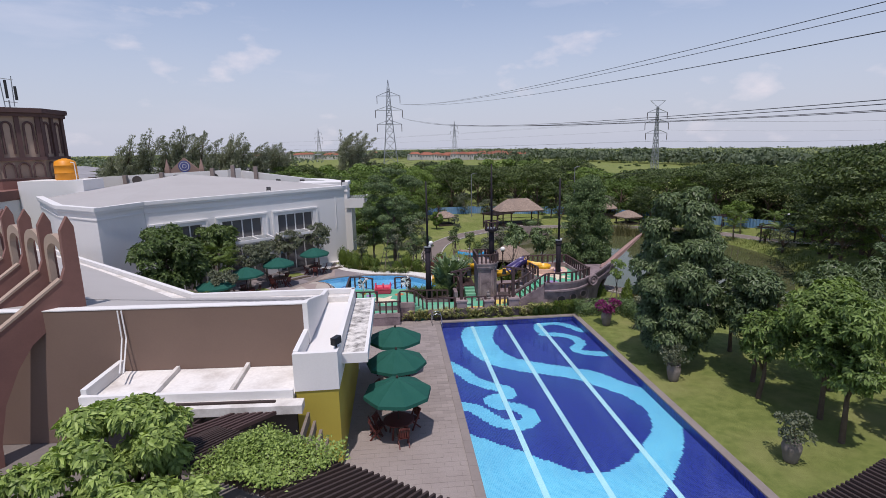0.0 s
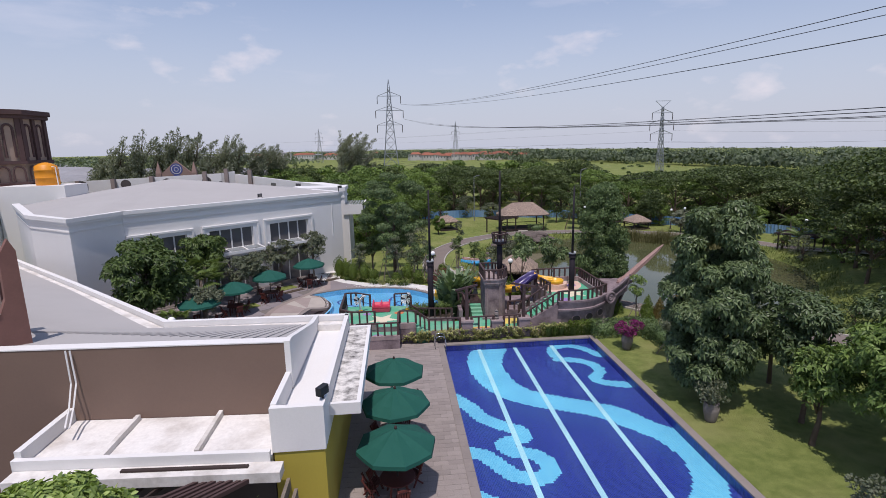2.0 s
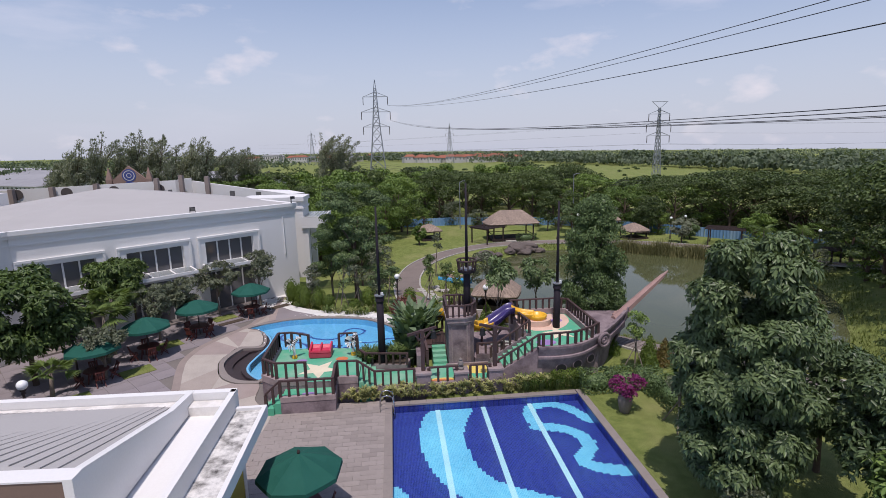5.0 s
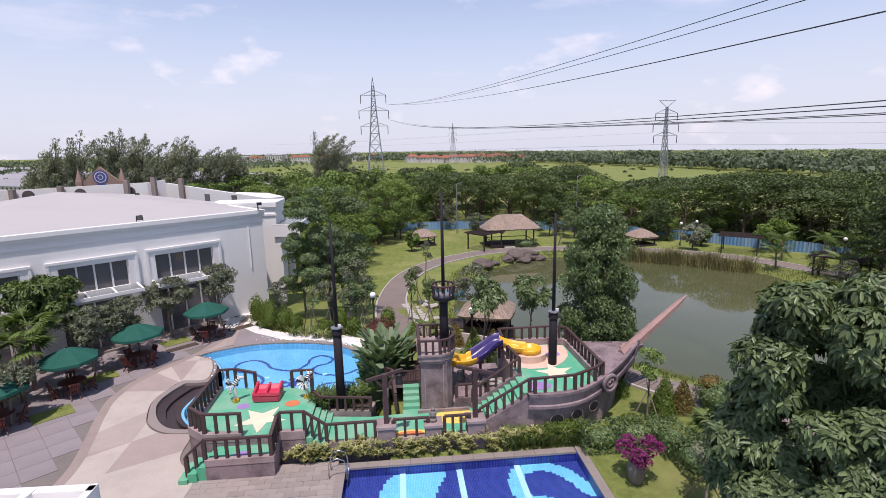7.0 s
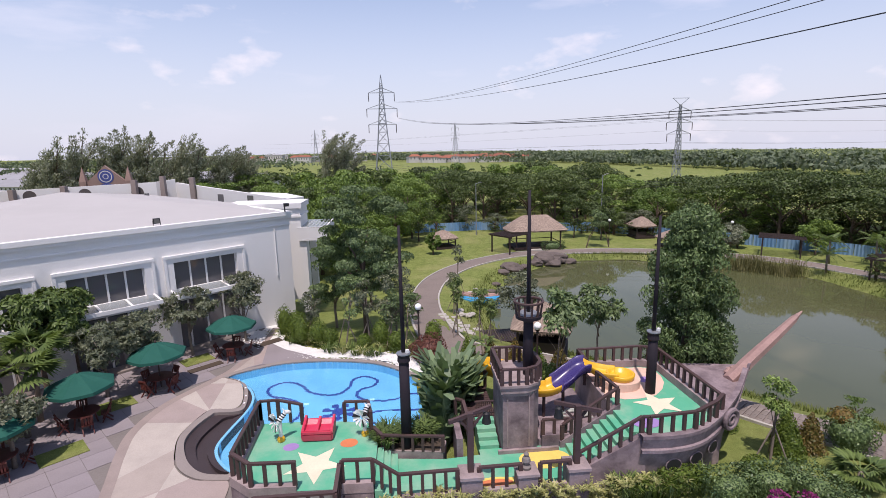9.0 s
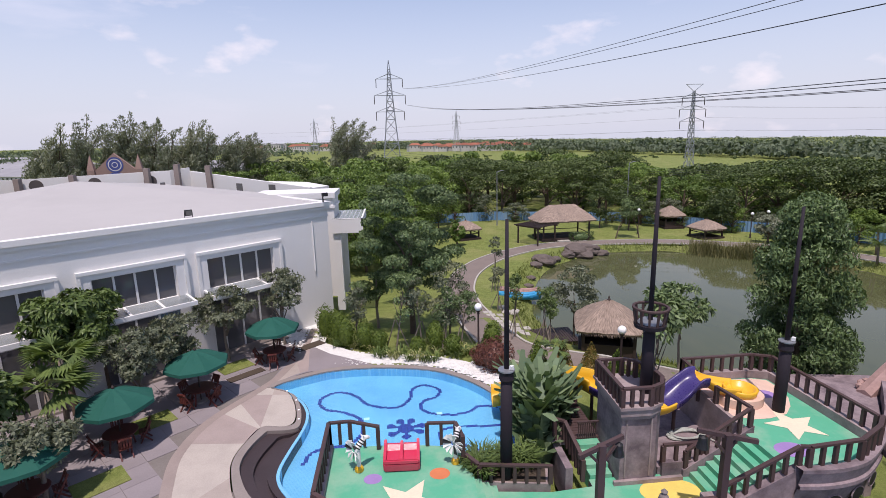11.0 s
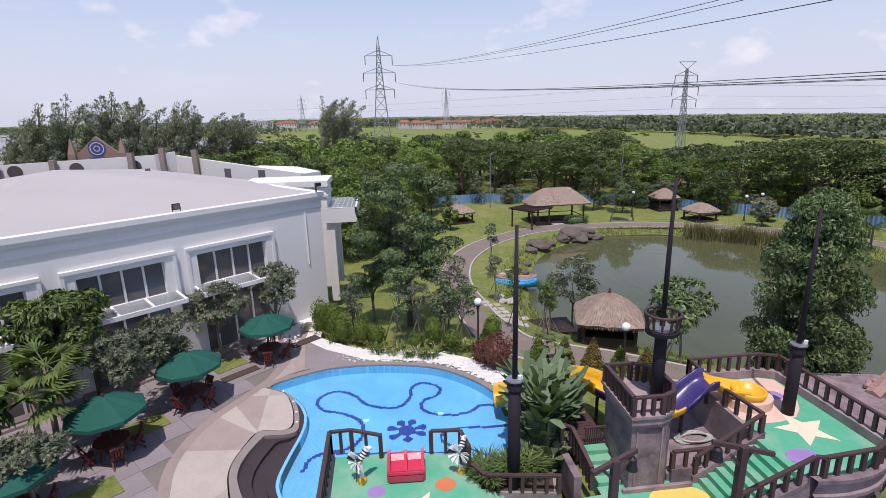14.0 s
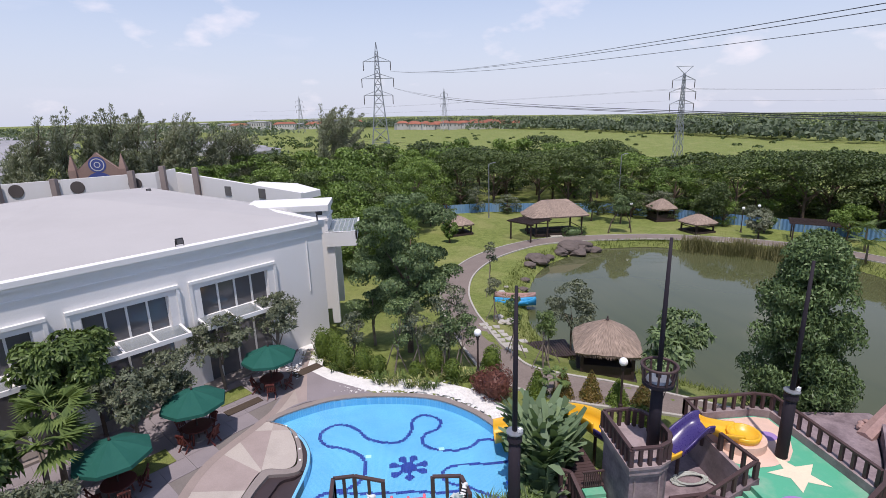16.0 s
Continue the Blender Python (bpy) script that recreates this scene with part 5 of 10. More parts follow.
# pitched sheet roof behind the brown wall, with white gutters
bm = bmesh.new()
rp = [(-6.9, -13.35, 5.7), (-24.0, -12.35, 5.7), (-40.0, -11.4, 5.7), (-46, 12.0, 5.2), (-33.0, 10.2, 4.35), (-22.7, 1.1, 4.3), (-13.8, -7.3, 4.25), (-6.9, -7.55, 4.25)]
b = [bm.verts.new(p) for p in rp]
mid = bm.verts.new((-19.0, -9.8, 5.35))
for i in range(len(b)):
    bm.faces.new((b[i], b[(i + 1) % len(b)], mid))
wpart("sheet_roof", bm, M["roof_grey"], wing2, "grey ribbed sheet roof")
bm = bmesh.new()
for k in range(30):
    t = k / 29
    beam(bm, (-7.1 - 11.6 * t, -13.3 + 3.4 * t, 5.72 - 0.33 * t), (-7.1 - 6.6 * t, -7.7 + 0.3 * t, 4.31), 0.03, 0.03)
wpart("roof_seam", bm, M["roof_grey"], wing2)
gut = [(-5.4, -7.6), (-13.85, -7.3), (-22.85, 1.2), (-33.0, 10.6)]
bm = bmesh.new()
strip(bm, gut, aside(gut, -0.26), 0, 4.62)
wpart("parapet", bm, M["white"], wing2)
bm = bmesh.new()
strip(bm, aside(gut, 0.5), aside(gut, 0.04), 3.9, 4.36)
wpart("gutter", bm, M["white_old"], wing2)
fl = thing("floodlight", "small black floodlight on the white parapet", "lamp", -5.47, -15.75, 4.62, rz=60, group="roof floodlights")
bm = bmesh.new()
box(bm, -0.2, 0.2, -0.1, 0.1, 0.14, 0.42)
part("housing", bm, M["black"], fl)
bm = bmesh.new()
tube(bm, [(0, 0, 0), (0, 0, 0.2)], 0.04, 6)
part("bracket", bm, M["black"], fl)
# cable strips down the brown wall
wire = thing("cable", "two white cables down the brown wall", "cable", -14.3, -13.42, 3.6)
for dx in (0, 0.14):
    bm = bmesh.new()
    tube(bm, [(dx, 0.0, 2.15), (dx * 1.2 + 0.06, -0.08, 1.0), (0.2 + dx, -0.6, 0.35), (0.5 + dx, -1.4, 0.06)], 0.03, 5)
    part("strand", bm, M["white"], wire)

# ---- brown buttressed arcade with pointed pinnacles ----
arc = thing("arcade", "red-brown arcaded wall with sloping buttresses, pointed pinnacles and cream arches", "arcade", -16.45, back(-11.05), -1.21, rz=138, kind="structure")
arc.scale = (1.1, 1.1, 1.1)
# x runs along the row, y (positive) towards the street side where the buttresses slope down
BAY = 2.45
RIB = [(-0.12, 0.0), (0.42, 0.0), (0.46, 5.92), (1.16, 5.63), (1.71, 5.2), (2.22, 4.46), (2.75, 3.3), (3.05, 2.0), (3.15, 0.0), (4.6, 0.0), (4.6, 4.55), (2.0, 6.35), (0.95, 7.05), (0.52, 7.4), (0.36, 7.8), (0.32, 9.2), (0.04, 9.69), (-0.12, 9.3)]
for k in range(5):
    bm = bmesh.new()
    lo = [bm.verts.new((BAY * k - 0.12, v, z)) for v, z in RIB]
    hi = [bm.verts.new((BAY * k + 0.12, v, z)) for v, z in RIB]
    for ring, order in ((lo, 1), (hi, -1)):
        for tri_ix in tessellate_polygon([[Vector((v, z, 0)) for v, z in RIB]]):
            bm.faces.new([ring[q] for q in tri_ix][::order])
    for q in range(len(RIB)):
        bm.faces.new((lo[q], hi[q], hi[(q + 1) % len(RIB)], lo[(q + 1) % len(RIB)]))
    bmesh.ops.recalc_face_normals(bm, faces=bm.faces[:])
    part("buttress", bm, M["moor"], arc)
    bm = bmesh.new()
    for (v0, z0), (v1, z1) in (((4.6, 4.55), (2.0, 6.35)), ((2.0, 6.35), (0.55, 7.38))):
        beam(bm, (BAY * k, v0, z0 + 0.02), (BAY * k, v1, z1 + 0.02), 0.30, 0.08)
    part("coping", bm, M["tan"], arc, "pale coping on the slope")
    if k == 4:
        continue
    x0, x1 = BAY * k + 0.12, BAY * (k + 1) - 0.12
    # darker material paints the shade inside the arcade onto these walls
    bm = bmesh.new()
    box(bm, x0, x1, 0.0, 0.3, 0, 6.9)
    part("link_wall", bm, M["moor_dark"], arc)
    bm = bmesh.new()
    n, xm = 12, (x0 + x1) / 2
    outer = [(x0, 6.9), (x0, 8.0)] + [(xm - (xm - x0) * math.cos(math.pi * q / n), 8.0 + 0.95 * math.sin(math.pi * q / n) ** 0.8) for q in range(1, n)] + [(x1, 8.0), (x1, 6.9)]
    inner = [(x0 + 0.3, 6.9), (x0 + 0.3, 7.9)] + [(xm - (xm - x0 - 0.3) * math.cos(math.pi * q / n), 7.9 + 0.68 * math.sin(math.pi * q / n) ** 0.8) for q in range(1, n)] + [(x1 - 0.3, 7.9), (x1 - 0.3, 6.9)]
    va = [[bm.verts.new((p[0], y, p[1])) for p in line] for line in (outer, inner) for y in (0.04, 0.26)]
    for q in range(len(outer) - 1):
        for a, b2 in ((va[0], va[2]), (va[3], va[1]), (va[1], va[0]), (va[2], va[3])):
            bm.faces.new((a[q], a[q + 1], b2[q + 1], b2[q]))
    part("pale_arch", bm, M["tan"], arc, "cream arch ring")
arc2 = copy_thing(arc, pose(-27.0, -0.6, -1.9, 0, 0, 138))
arc2.scale = (1.1, 1.1, 1.1)
arc2.name = "arcade.far"

# ---- round-arched brown tower ----
tower = thing("corner_tower", "dark brown octagonal tower with tall arched niches", "tower", -47.9, 31.5, 0, kind="structure")


def octagon(r, rot=22.5, n=8):
    return [(r * math.cos(radians(rot + 360 * k / n)), r * math.sin(radians(rot + 360 * k / n))) for k in range(n)]


bm = bmesh.new()
prism(bm, octagon(5.9), 0, 9.3)
part("base", bm, M["moor"], tower)
bm = bmesh.new()
prism(bm, octagon(5.25), 9.3, 16.3)
part("shaft", bm, M["tan"], tower)
for r, z0, z1 in ((5.75, 16.2, 16.6), (6.0, 16.6, 17.1), (5.7, 11.4, 11.75), (5.9, 9.2, 9.45)):
    bm = bmesh.new()
    prism(bm, octagon(r), z0, z1)
    part("cornice", bm, M["moor_dark"], tower)
for k in range(8):
    a = radians(45 * k)
    w = 5.25 * math.sin(radians(22.5))
    r = 5.25 * math.cos(radians(22.5))
    for s in (-1, 0, 1):
        bm = bmesh.new()
        box(bm, r - 0.1, r + 0.25, s * w * 0.92 - 0.22, s * w * 0.92 + 0.22, 11.7, 16.2)
        bmesh.ops.rotate(bm, verts=bm.verts, cent=(0, 0, 0), matrix=Matrix.Rotation(a, 3, 'Z'))
        part("pier", bm, M["moor_dark"], tower)
    for s in (-0.5, 0.5):
        bm = bmesh.new()
        pts = [(r + 0.06, s * w * 0.95 - 0.42, 12.1)]
        pts += [(r + 0.06, s * w * 0.95 - 0.42 * math.cos(math.pi * q / 8), 15.1 + 0.5 * math.sin(math.pi * q / 8)) for q in range(9)]
        pts += [(r + 0.06, s * w * 0.95 + 0.42, 12.1)]
        tube(bm, pts, 0.13, 5)
        bmesh.ops.rotate(bm, verts=bm.verts, cent=(0, 0, 0), matrix=Matrix.Rotation(a, 3, 'Z'))
        part("niche_arch", bm, M["moor_dark"], tower)
    for s in (-0.66, 0, 0.66):
        bm = bmesh.new()
        rr = 5.5 * math.cos(radians(22.5))
        pts = [(rr + 0.05, s * w - 0.5, 9.5)] + [(rr + 0.05, s * w - 0.5 * math.cos(math.pi * q / 8), 10.6 + 0.55 * math.sin(math.pi * q / 8)) for q in range(9)] + [(rr + 0.05, s * w + 0.5, 9.5)]
        tube(bm, pts, 0.1, 5)
        bmesh.ops.rotate(bm, verts=bm.verts, cent=(0, 0, 0), matrix=Matrix.Rotation(a, 3, 'Z'))
        part("gallery_arch", bm, M["moor_dark"], tower)
ant = thing("antenna_mast", "steel antenna mast with panel aerials on the tower", "antenna", -46.1, 30.0, 17.1)
bm = bmesh.new()
for x in (-0.5, 0.5):
    tube(bm, [(x, 0, 0.3), (x * 1.25, 0, 3.6)], 0.05, 5)
tube(bm, [(-0.6, 0, 3.4), (0.75, 0, 3.2)], 0.04, 5)
tube(bm, [(-0.5, 0, 0.9), (0.9, 0, 0.7)], 0.04, 5)
tube(bm, [(0, 0, 0), (0, 0, 1.0)], 0.07, 5)
part("frame", bm, M["metal"], ant)
for x, z0, z1 in ((0.85, 1.0, 2.5), (-0.1, 1.2, 3.2)):
    bm = bmesh.new()
    box(bm, x - 0.1, x + 0.12, -0.08, 0.08, z0, z1)
    part("panel", bm, M["black"], ant)
tank = thing("water_tank", "orange plastic water tank on a grey wall", "tank", -39.35, 26.8, 9.2)
bm = bmesh.new()
lathe(bm, [(1.05, 0), (1.08, 0.1), (1.05, 0.7), (1.1, 0.75), (1.05, 0.8), (1.05, 1.5), (1.1, 1.55), (1.03, 1.62), (0.98, 2.0), (0.5, 2.25), (0.3, 2.27), (0.28, 2.33), (0.05, 2.34)], 24)
part("body", bm, M["orange_tank"], tank, smooth=True)
bm = bmesh.new()
tube(bm, [(0.9, -0.5, 1.9), (1.3, -0.6, 1.85), (1.35, -0.6, -0.2)], 0.05, 6)
part("pipe", bm, M["white"], tank)
bm = bmesh.new()
box(bm, -43.4, -36.75, 25.0, 29.0, 0, 9.2)
blk = part("wall_block", bm, M["white"])
tagged(blk, "plain pale grey block under the water tank", "building", kind="structure")
bm = bmesh.new()
box(bm, -60, -43.5, 10, 28, 0, 7.3)
blk = part("wall_block", bm, M["white"])
tagged(blk, "pale lilac-grey rendered block beside the tower", "building", kind="structure")
bm = bmesh.new()
box(bm, -60.1, -43.4, 9.9, 28.1, 7.3, 8.3)
blk = part("wall_band", bm, M["moor"])
tagged(blk, "red-brown rendered parapet band beside the tower", "parapet", kind="structure")


# ---- railings ----
def railing(pts, h=0.85, gap=0.42, label="dark red-brown timber railing", closed=False):
    """Square posts under a flat top rail, along places (x, y, z of the foot)."""
    pts = [Vector(p) for p in pts]
    base = pts[0].copy()
    r = thing("railing", label, "railing", *base, group="ship railings")
    loc = [p - base for p in pts]
    if closed:
        loc.append(loc[0])
    for a, b in zip(loc, loc[1:]):
        bm = bmesh.new()
        up = Vector((0, 0, h))
        beam(bm, a + up, b + up, 0.13, 0.075)
        part("top_rail", bm, M["rail"], r)
        n = max(1, round((b - a).length / gap))
        for i in range(n):
            p = a.lerp(b, (i + (0.0 if a is loc[0] or True else 0.5)) / n)
            bm = bmesh.new()
            w = 0.055 if i else 0.07
            box(bm, p.x - w, p.x + w, p.y - w, p.y + w, p.z - 0.02, p.z + h - 0.03)
            part("post", bm, M["rail"], r)
    e = loc[-1]
    if not closed:
        bm = bmesh.new()
        box(bm, e.x - 0.07, e.x + 0.07, e.y - 0.07, e.y + 0.07, e.z - 0.02, e.z + h + 0.03)
        part("post", bm, M["rail"], r)
    return r


def star_poly(x, y, r0, r1, turn, n=5):
    return [(x + (r0 if k % 2 == 0 else r1) * math.cos(radians(turn + 180 * k / n)), y + (r0 if k % 2 == 0 else r1) * math.sin(radians(turn + 180 * k / n))) for k in range(2 * n)]


def blob(x, y, rx, ry, n=22, turn=0.0):
    out = []
    for k in range(n):
        a = 2 * math.pi * k / n
        u, v = rx * math.cos(a), ry * math.sin(a)
        out.append((x + u * math.cos(turn) - v * math.sin(turn), y + u * math.sin(turn) + v * math.cos(turn)))
    return out


def painted(parent, name, poly, z, material, label=""):
    bm = bmesh.new()
    flat(bm, poly, z)
    return sheet(name, bm, material, parent, label)


# ---- play terrace with pirate ship ----
play = thing("play_terrace", "raised green play terrace with painted stars and concrete walls", "play area", -2, 1.5, 0, kind="structure")
UD = [(-6.95, 1.25), (-6.1, 0.5), (-2.0, 0.3), (-1.95, 2.9), (-2.15, 3.6), (-2.3, 4.5), (-3.4, 4.75), (-5.0, 4.95), (-6.95, 5.0)]
LD = [(-1.2, 0.3), (5.4, 0.35), (5.4, 2.75), (4.4, 2.95), (2.0, 2.95), (2.0, 2.6), (0.6, 2.5), (-1.2, 2.75)]
for name, poly, z in (("upper_block", UD, 1.06), ("lower_block", LD, 0.46), ("landing_block", [(-5.65, -0.7), (-3.05, -0.7), (-3.05, 0.38), (-5.65, 0.45)], 0.72)):
    bm = bmesh.new()
    prism(bm, poly, -0.9, z)
    wpart(name, bm, M["ship"], play)
    painted(play, "play_floor", poly, z + 0.012, M["green"], "green painted play floor")
for i in range(3):
    bm = bmesh.new()
    box(bm, -1.97 + 0.26 * i, -1.71 + 0.26 * i, 0.32, 2.88, -0.9, 1.0 - 0.15 * (i + 1) + 0.07)
    wpart("step", bm, M["green"], play)
    bm = bmesh.new()
    box(bm, -6.0 - 0.32 * i, -5.66 - 0.32 * i, -0.68 - 0.1 * i, 0.35, -0.6, 0.55 - 0.18 * i)
    wpart("step", bm, M["green"], play)
bm = bmesh.new()
strip(bm, [(-6.97, 5.02), (-6.97, 1.24), (-6.11, 0.48), (-4.55, 0.4)], [(-6.72, 5.0), (-6.72, 1.35), (-6.0, 0.72), (-4.55, 0.64)], 0.9, 1.26)
strip(bm, [(-3.05, 0.33), (-2.0, 0.28)], [(-3.05, 0.55), (-2.0, 0.48)], 0.9, 1.26)
strip(bm, [(-1.2, 0.28), (5.42, 0.33)], [(-1.2, 0.46), (5.4, 0.51)], 0.3, 0.62)
strip(bm, [(-5.65, -0.72), (-3.03, -0.72), (-3.03, 0.3)], [(-5.65, -0.52), (-3.23, -0.52), (-3.23, 0.3)], 0.6, 0.86)
wpart("kerb_wall", bm, M["ship_lt"], play)
painted(play, "star", star_poly(-4.15, 1.85, 1.15, 0.48, 60), 1.078, M["star"], "cream five-pointed star")
painted(play, "spot", blob(-5.25, 3.1, 0.3, 0.26), 1.078, M["purple"], "lilac spot")
painted(play, "spot", blob(-3.05, 3.1, 0.34, 0.3), 1.078, M["orange"], "orange spot")
painted(play, "spot", blob(-4.4, -0.2, 0.32, 0.18), 0.738, M["purple"], "lilac spot")
painted(play, "spot", blob(4.4, 2.05, 1.0, 0.62), 0.478, M["yellowf"], "yellow spot")
painted(play, "spot", blob(2.3, 0.85, 0.9, 0.32), 0.478, M["yellowf"], "yellow spot")
painted(play, "spot", blob(2.3, 0.85, 0.6, 0.2), 0.484, M["orange"], "orange spot")

railing([(-6.84, 5.0, 1.24), (-6.84, 1.3, 1.24), (-6.05, 0.6, 1.24), (-4.6, 0.52, 1.24)])
railing([(-6.84, 5.0, 1.24), (-6.1, 5.02, 1.24), (-5.1, 4.75, 1.12)], 0.85, 0.45)
railing([(-3.35, 4.72, 1.12), (-2.35, 4.5, 1.2), (-2.2, 3.6, 1.2)], 0.85, 0.45)
railing([(-3.02, 0.45, 1.22), (-2.0, 0.38, 1.22), (-1.15, 0.38, 0.58), (0.85, 0.40, 0.58)])
railing([(1.6, 0.42, 0.58), (3.05, 0.43, 0.58)])
railing([(3.75, 0.43, 0.58), (4.8, 0.44, 0.58)])
railing([(-6.35, -0.62, 0.2), (-5.65, -0.6, 0.82), (-3.14, -0.62, 0.82), (-3.10, 0.4, 1.1)])

# planter round the first mast
PLN = [(-2.1, 3.55), (-1.75, 2.95), (0.55, 2.55), (0.75, 3.3), (-0.2, 4.4), (-1.9, 4.75), (-2.25, 4.5)]
planter = thing("planter", "raised concrete planter round the mast", "planter", -0.9, 3.4, 0)
bm = bmesh.new()
prism(bm, PLN, -0.6, 0.74)
wpart("planter_wall", bm, M["ship_lt"], planter)
painted(planter, "soil", [(-0.8 + 0.9 * (x + 0.8), 3.5 + 0.9 * (y - 3.5)) for x, y in PLN], 0.752, M["soil"])
railing([(-2.12, 3.6, 0.75), (-1.75, 2.98, 0.75), (0.55, 2.6, 0.75)], 0.62, 0.4)

# stairs up to the bow deck and the hull
ship = thing("pirate_ship", "weathered concrete pirate ship play structure with bowsprit", "ship", 8.5, 3.0, 0)
for i in range(8):
    t0, t1 = i / 8, (i + 1) / 8
    bm = bmesh.new()
    x0, x1 = 5.4 + 2.15 * t0, 5.4 + 2.15 * t1
    box(bm, x0, x1 + 0.03, 1.02, 2.62, -0.3, 0.5 + 1.46 * t1)
    wpart("stair_step", bm, M["green"], ship)
for y0, y1, ya in ((0.72, 0.98, 0.5), (2.66, 2.86, 2.66)):
    bm = bmesh.new()
    lo = [bm.verts.new(p) for p in ((5.2, y0, -0.3), (7.6, ya, -0.3), (7.6, ya + (y1 - y0), -0.3), (5.2, y1, -0.3))]
    hi = [bm.verts.new(p) for p in ((5.2, y0, 0.72), (7.6, ya, 2.18), (7.6, ya + (y1 - y0), 2.18), (5.2, y1, 0.72))]
    bm.faces.new(lo[::-1])
    bm.faces.new(hi)
    for i in range(4):
        bm.faces.new((lo[i], lo[(i + 1) % 4], hi[(i + 1) % 4], hi[i]))
    wpart("stair_wall", bm, M["ship"], ship)
BD = [(7.45, 0.6), (9.4, 0.8), (10.84, 1.6), (10.76, 6.15), (10.2, 6.4), (7.35, 6.45), (7.45, 2.8)]
bm = bmesh.new()
prism(bm, BD, 0.0, 1.9)
wpart("deck_block", bm, M["ship"], ship)
painted(ship, "deck_floor", BD, 1.915, M["green"], "green painted deck floor")
painted(ship, "pink_floor", [(7.4, 6.4), (7.42, 3.9), (8.15, 3.46), (8.8, 3.45), (9.57, 3.63), (10.1, 4.1), (10.5, 4.7), (10.68, 5.3), (10.68, 6.1), (10.2, 6.34)], 1.922, M["pinkfloor"], "salmon painted floor patch")
painted(ship, "star", star_poly(9.3, 2.95, 1.0, 0.42, 22), 1.928, M["star"], "cream five-pointed star")
painted(ship, "spot", blob(9.83, 5.06, 0.36, 0.3), 1.931, M["purple"], "lilac spot")
painted(ship, "spot", blob(8.15, 1.65, 0.55, 0.4), 1.931, M["purple"], "lilac spot")
# hull skin, flared towards the top
front = spline([(7.35, 0.28), (8.4, 0.2), (9.5, 0.4), (10.6, 0.98), (11.4, 1.58), (12.3, 2.35), (13.2, 3.3), (14.0, 4.2)], 5)
rows = []
bm = bmesh.new()
for z, o in ((-0.4, 0.42), (0.5, 0.36), (1.1, 0.22), (1.5, 0.12), (1.54, 0.03), (1.66, 0.03), (1.70, 0.1), (2.1, 0.0), (2.22, 0.0)):
    rows.append([bm.verts.new((p[0] - o * (0.1 + 2.4 * max(0, p[0] - 11.2) / 2.8), p[1] + o * (1 - 0.9 * max(0, p[0] - 11.2) / 2.8), z + 0.12 * max(0, (p[0] - 10.0)) * min(1.0, max(0.0, z)))) for p in front])
rows.append([bm.verts.new((p[0] - 0.05, p[1] + 0.24, 2.22 + 0.12 * max(0, (p[0] - 10.0)))) for p in front])
rows.append([bm.verts.new((p[0] - 0.05, p[1] + 0.24, 1.5)) for p in front])
for r0, r1 in zip(rows, rows[1:]):
    for i in range(len(r0) - 1):
        bm.faces.new((r0[i], r0[i + 1], r1[i + 1], r1[i]))
wpart("hull_side", bm, M["ship"], ship, smooth=False)
bm = bmesh.new()
FORE = [(11.06, 1.9), (11.6, 2.05), (12.4, 2.8), (13.2, 3.7), (13.9, 4.5), (14.75, 5.1), (14.7, 5.55), (12.4, 6.02), (11.06, 6.15)]
tiers = [[bm.verts.new((11.3 + (x - 11.3) * k, 3.9 + (y - 3.9) * (0.5 + 0.5 * k), z)) for x, y in FORE] for z, k in ((-0.5, 0.25), (0.6, 0.42), (1.5, 0.72), (1.95, 0.97), (2.12, 1.0))]
for t0, t1 in zip(tiers, tiers[1:]):
    for i in range(len(FORE)):
        j = (i + 1) % len(FORE)
        bm.faces.new((t0[i], t0[j], t1[j], t1[i]))
bm.faces.new(tiers[0][::-1])
bm.faces.new(tiers[-1])
wpart("fore_block", bm, M["ship"], ship)
bm = bmesh.new()
strip(bm, [(10.85, 1.55), (10.77, 6.16), (10.2, 6.41), (7.35, 6.46)], [(11.1, 1.55), (11.02, 6.31), (10.26, 6.66), (7.3, 6.71)], -0.3, 2.24)
strip(bm, [(7.35, 2.86), (7.35, 6.6)], [(7.2, 2.86), (7.2, 6.6)], 0.5, 2.15)
wpart("bulwark", bm, M["ship_lt"], ship)
# stem and bowsprit
bm = bmesh.new()
stem = [((12.95, 4.0, -0.4), 0.16), ((13.2, 4.08, 0.8), 0.16), ((13.6, 4.16, 1.6), 0.15), ((13.95, 4.24, 2.3), 0.13), ((14.15, 4.28, 2.85), 0.06)]
d = Vector((0.75, 0.66, 0))
sdir = Vector((-0.17, 0.985, 0))
rings = []
for (x, y, z), w in stem:
    c = Vector((x, y, z))
    rings.append([bm.verts.new(c + d * a + sdir * b) for a, b in ((-0.35, -w), (0.08, -w * 0.5), (0.08, w * 0.5), (-0.35, w))])
for r0, r1 in zip(rings, rings[1:]):
    for i in range(4):
        bm.faces.new((r0[i], r0[(i + 1) % 4], r1[(i + 1) % 4], r1[i]))
bm.faces.new(rings[0][::-1])
bm.faces.new(rings[-1])
wpart("stem", bm, M["ship"], ship)
bm = bmesh.new()
spr = [((13.1, 4.2, 2.05), 0.27, 0.22), ((14.2, 4.4, 2.92), 0.24, 0.2), ((15.3, 4.58, 3.75), 0.2, 0.17), ((16.3, 4.75, 4.5), 0.14, 0.12), ((16.72, 4.83, 4.8), 0.03, 0.03)]
rings = []
for (x, y, z), w, h in spr:
    c = Vector((x, y, z))
    rings.append([bm.verts.new(c + sdir * a * w + Vector((0, 0, b * h))) for a, b in ((-1, -1), (1, -1), (1, 0.6), (0, 1.1), (-1, 0.6))])
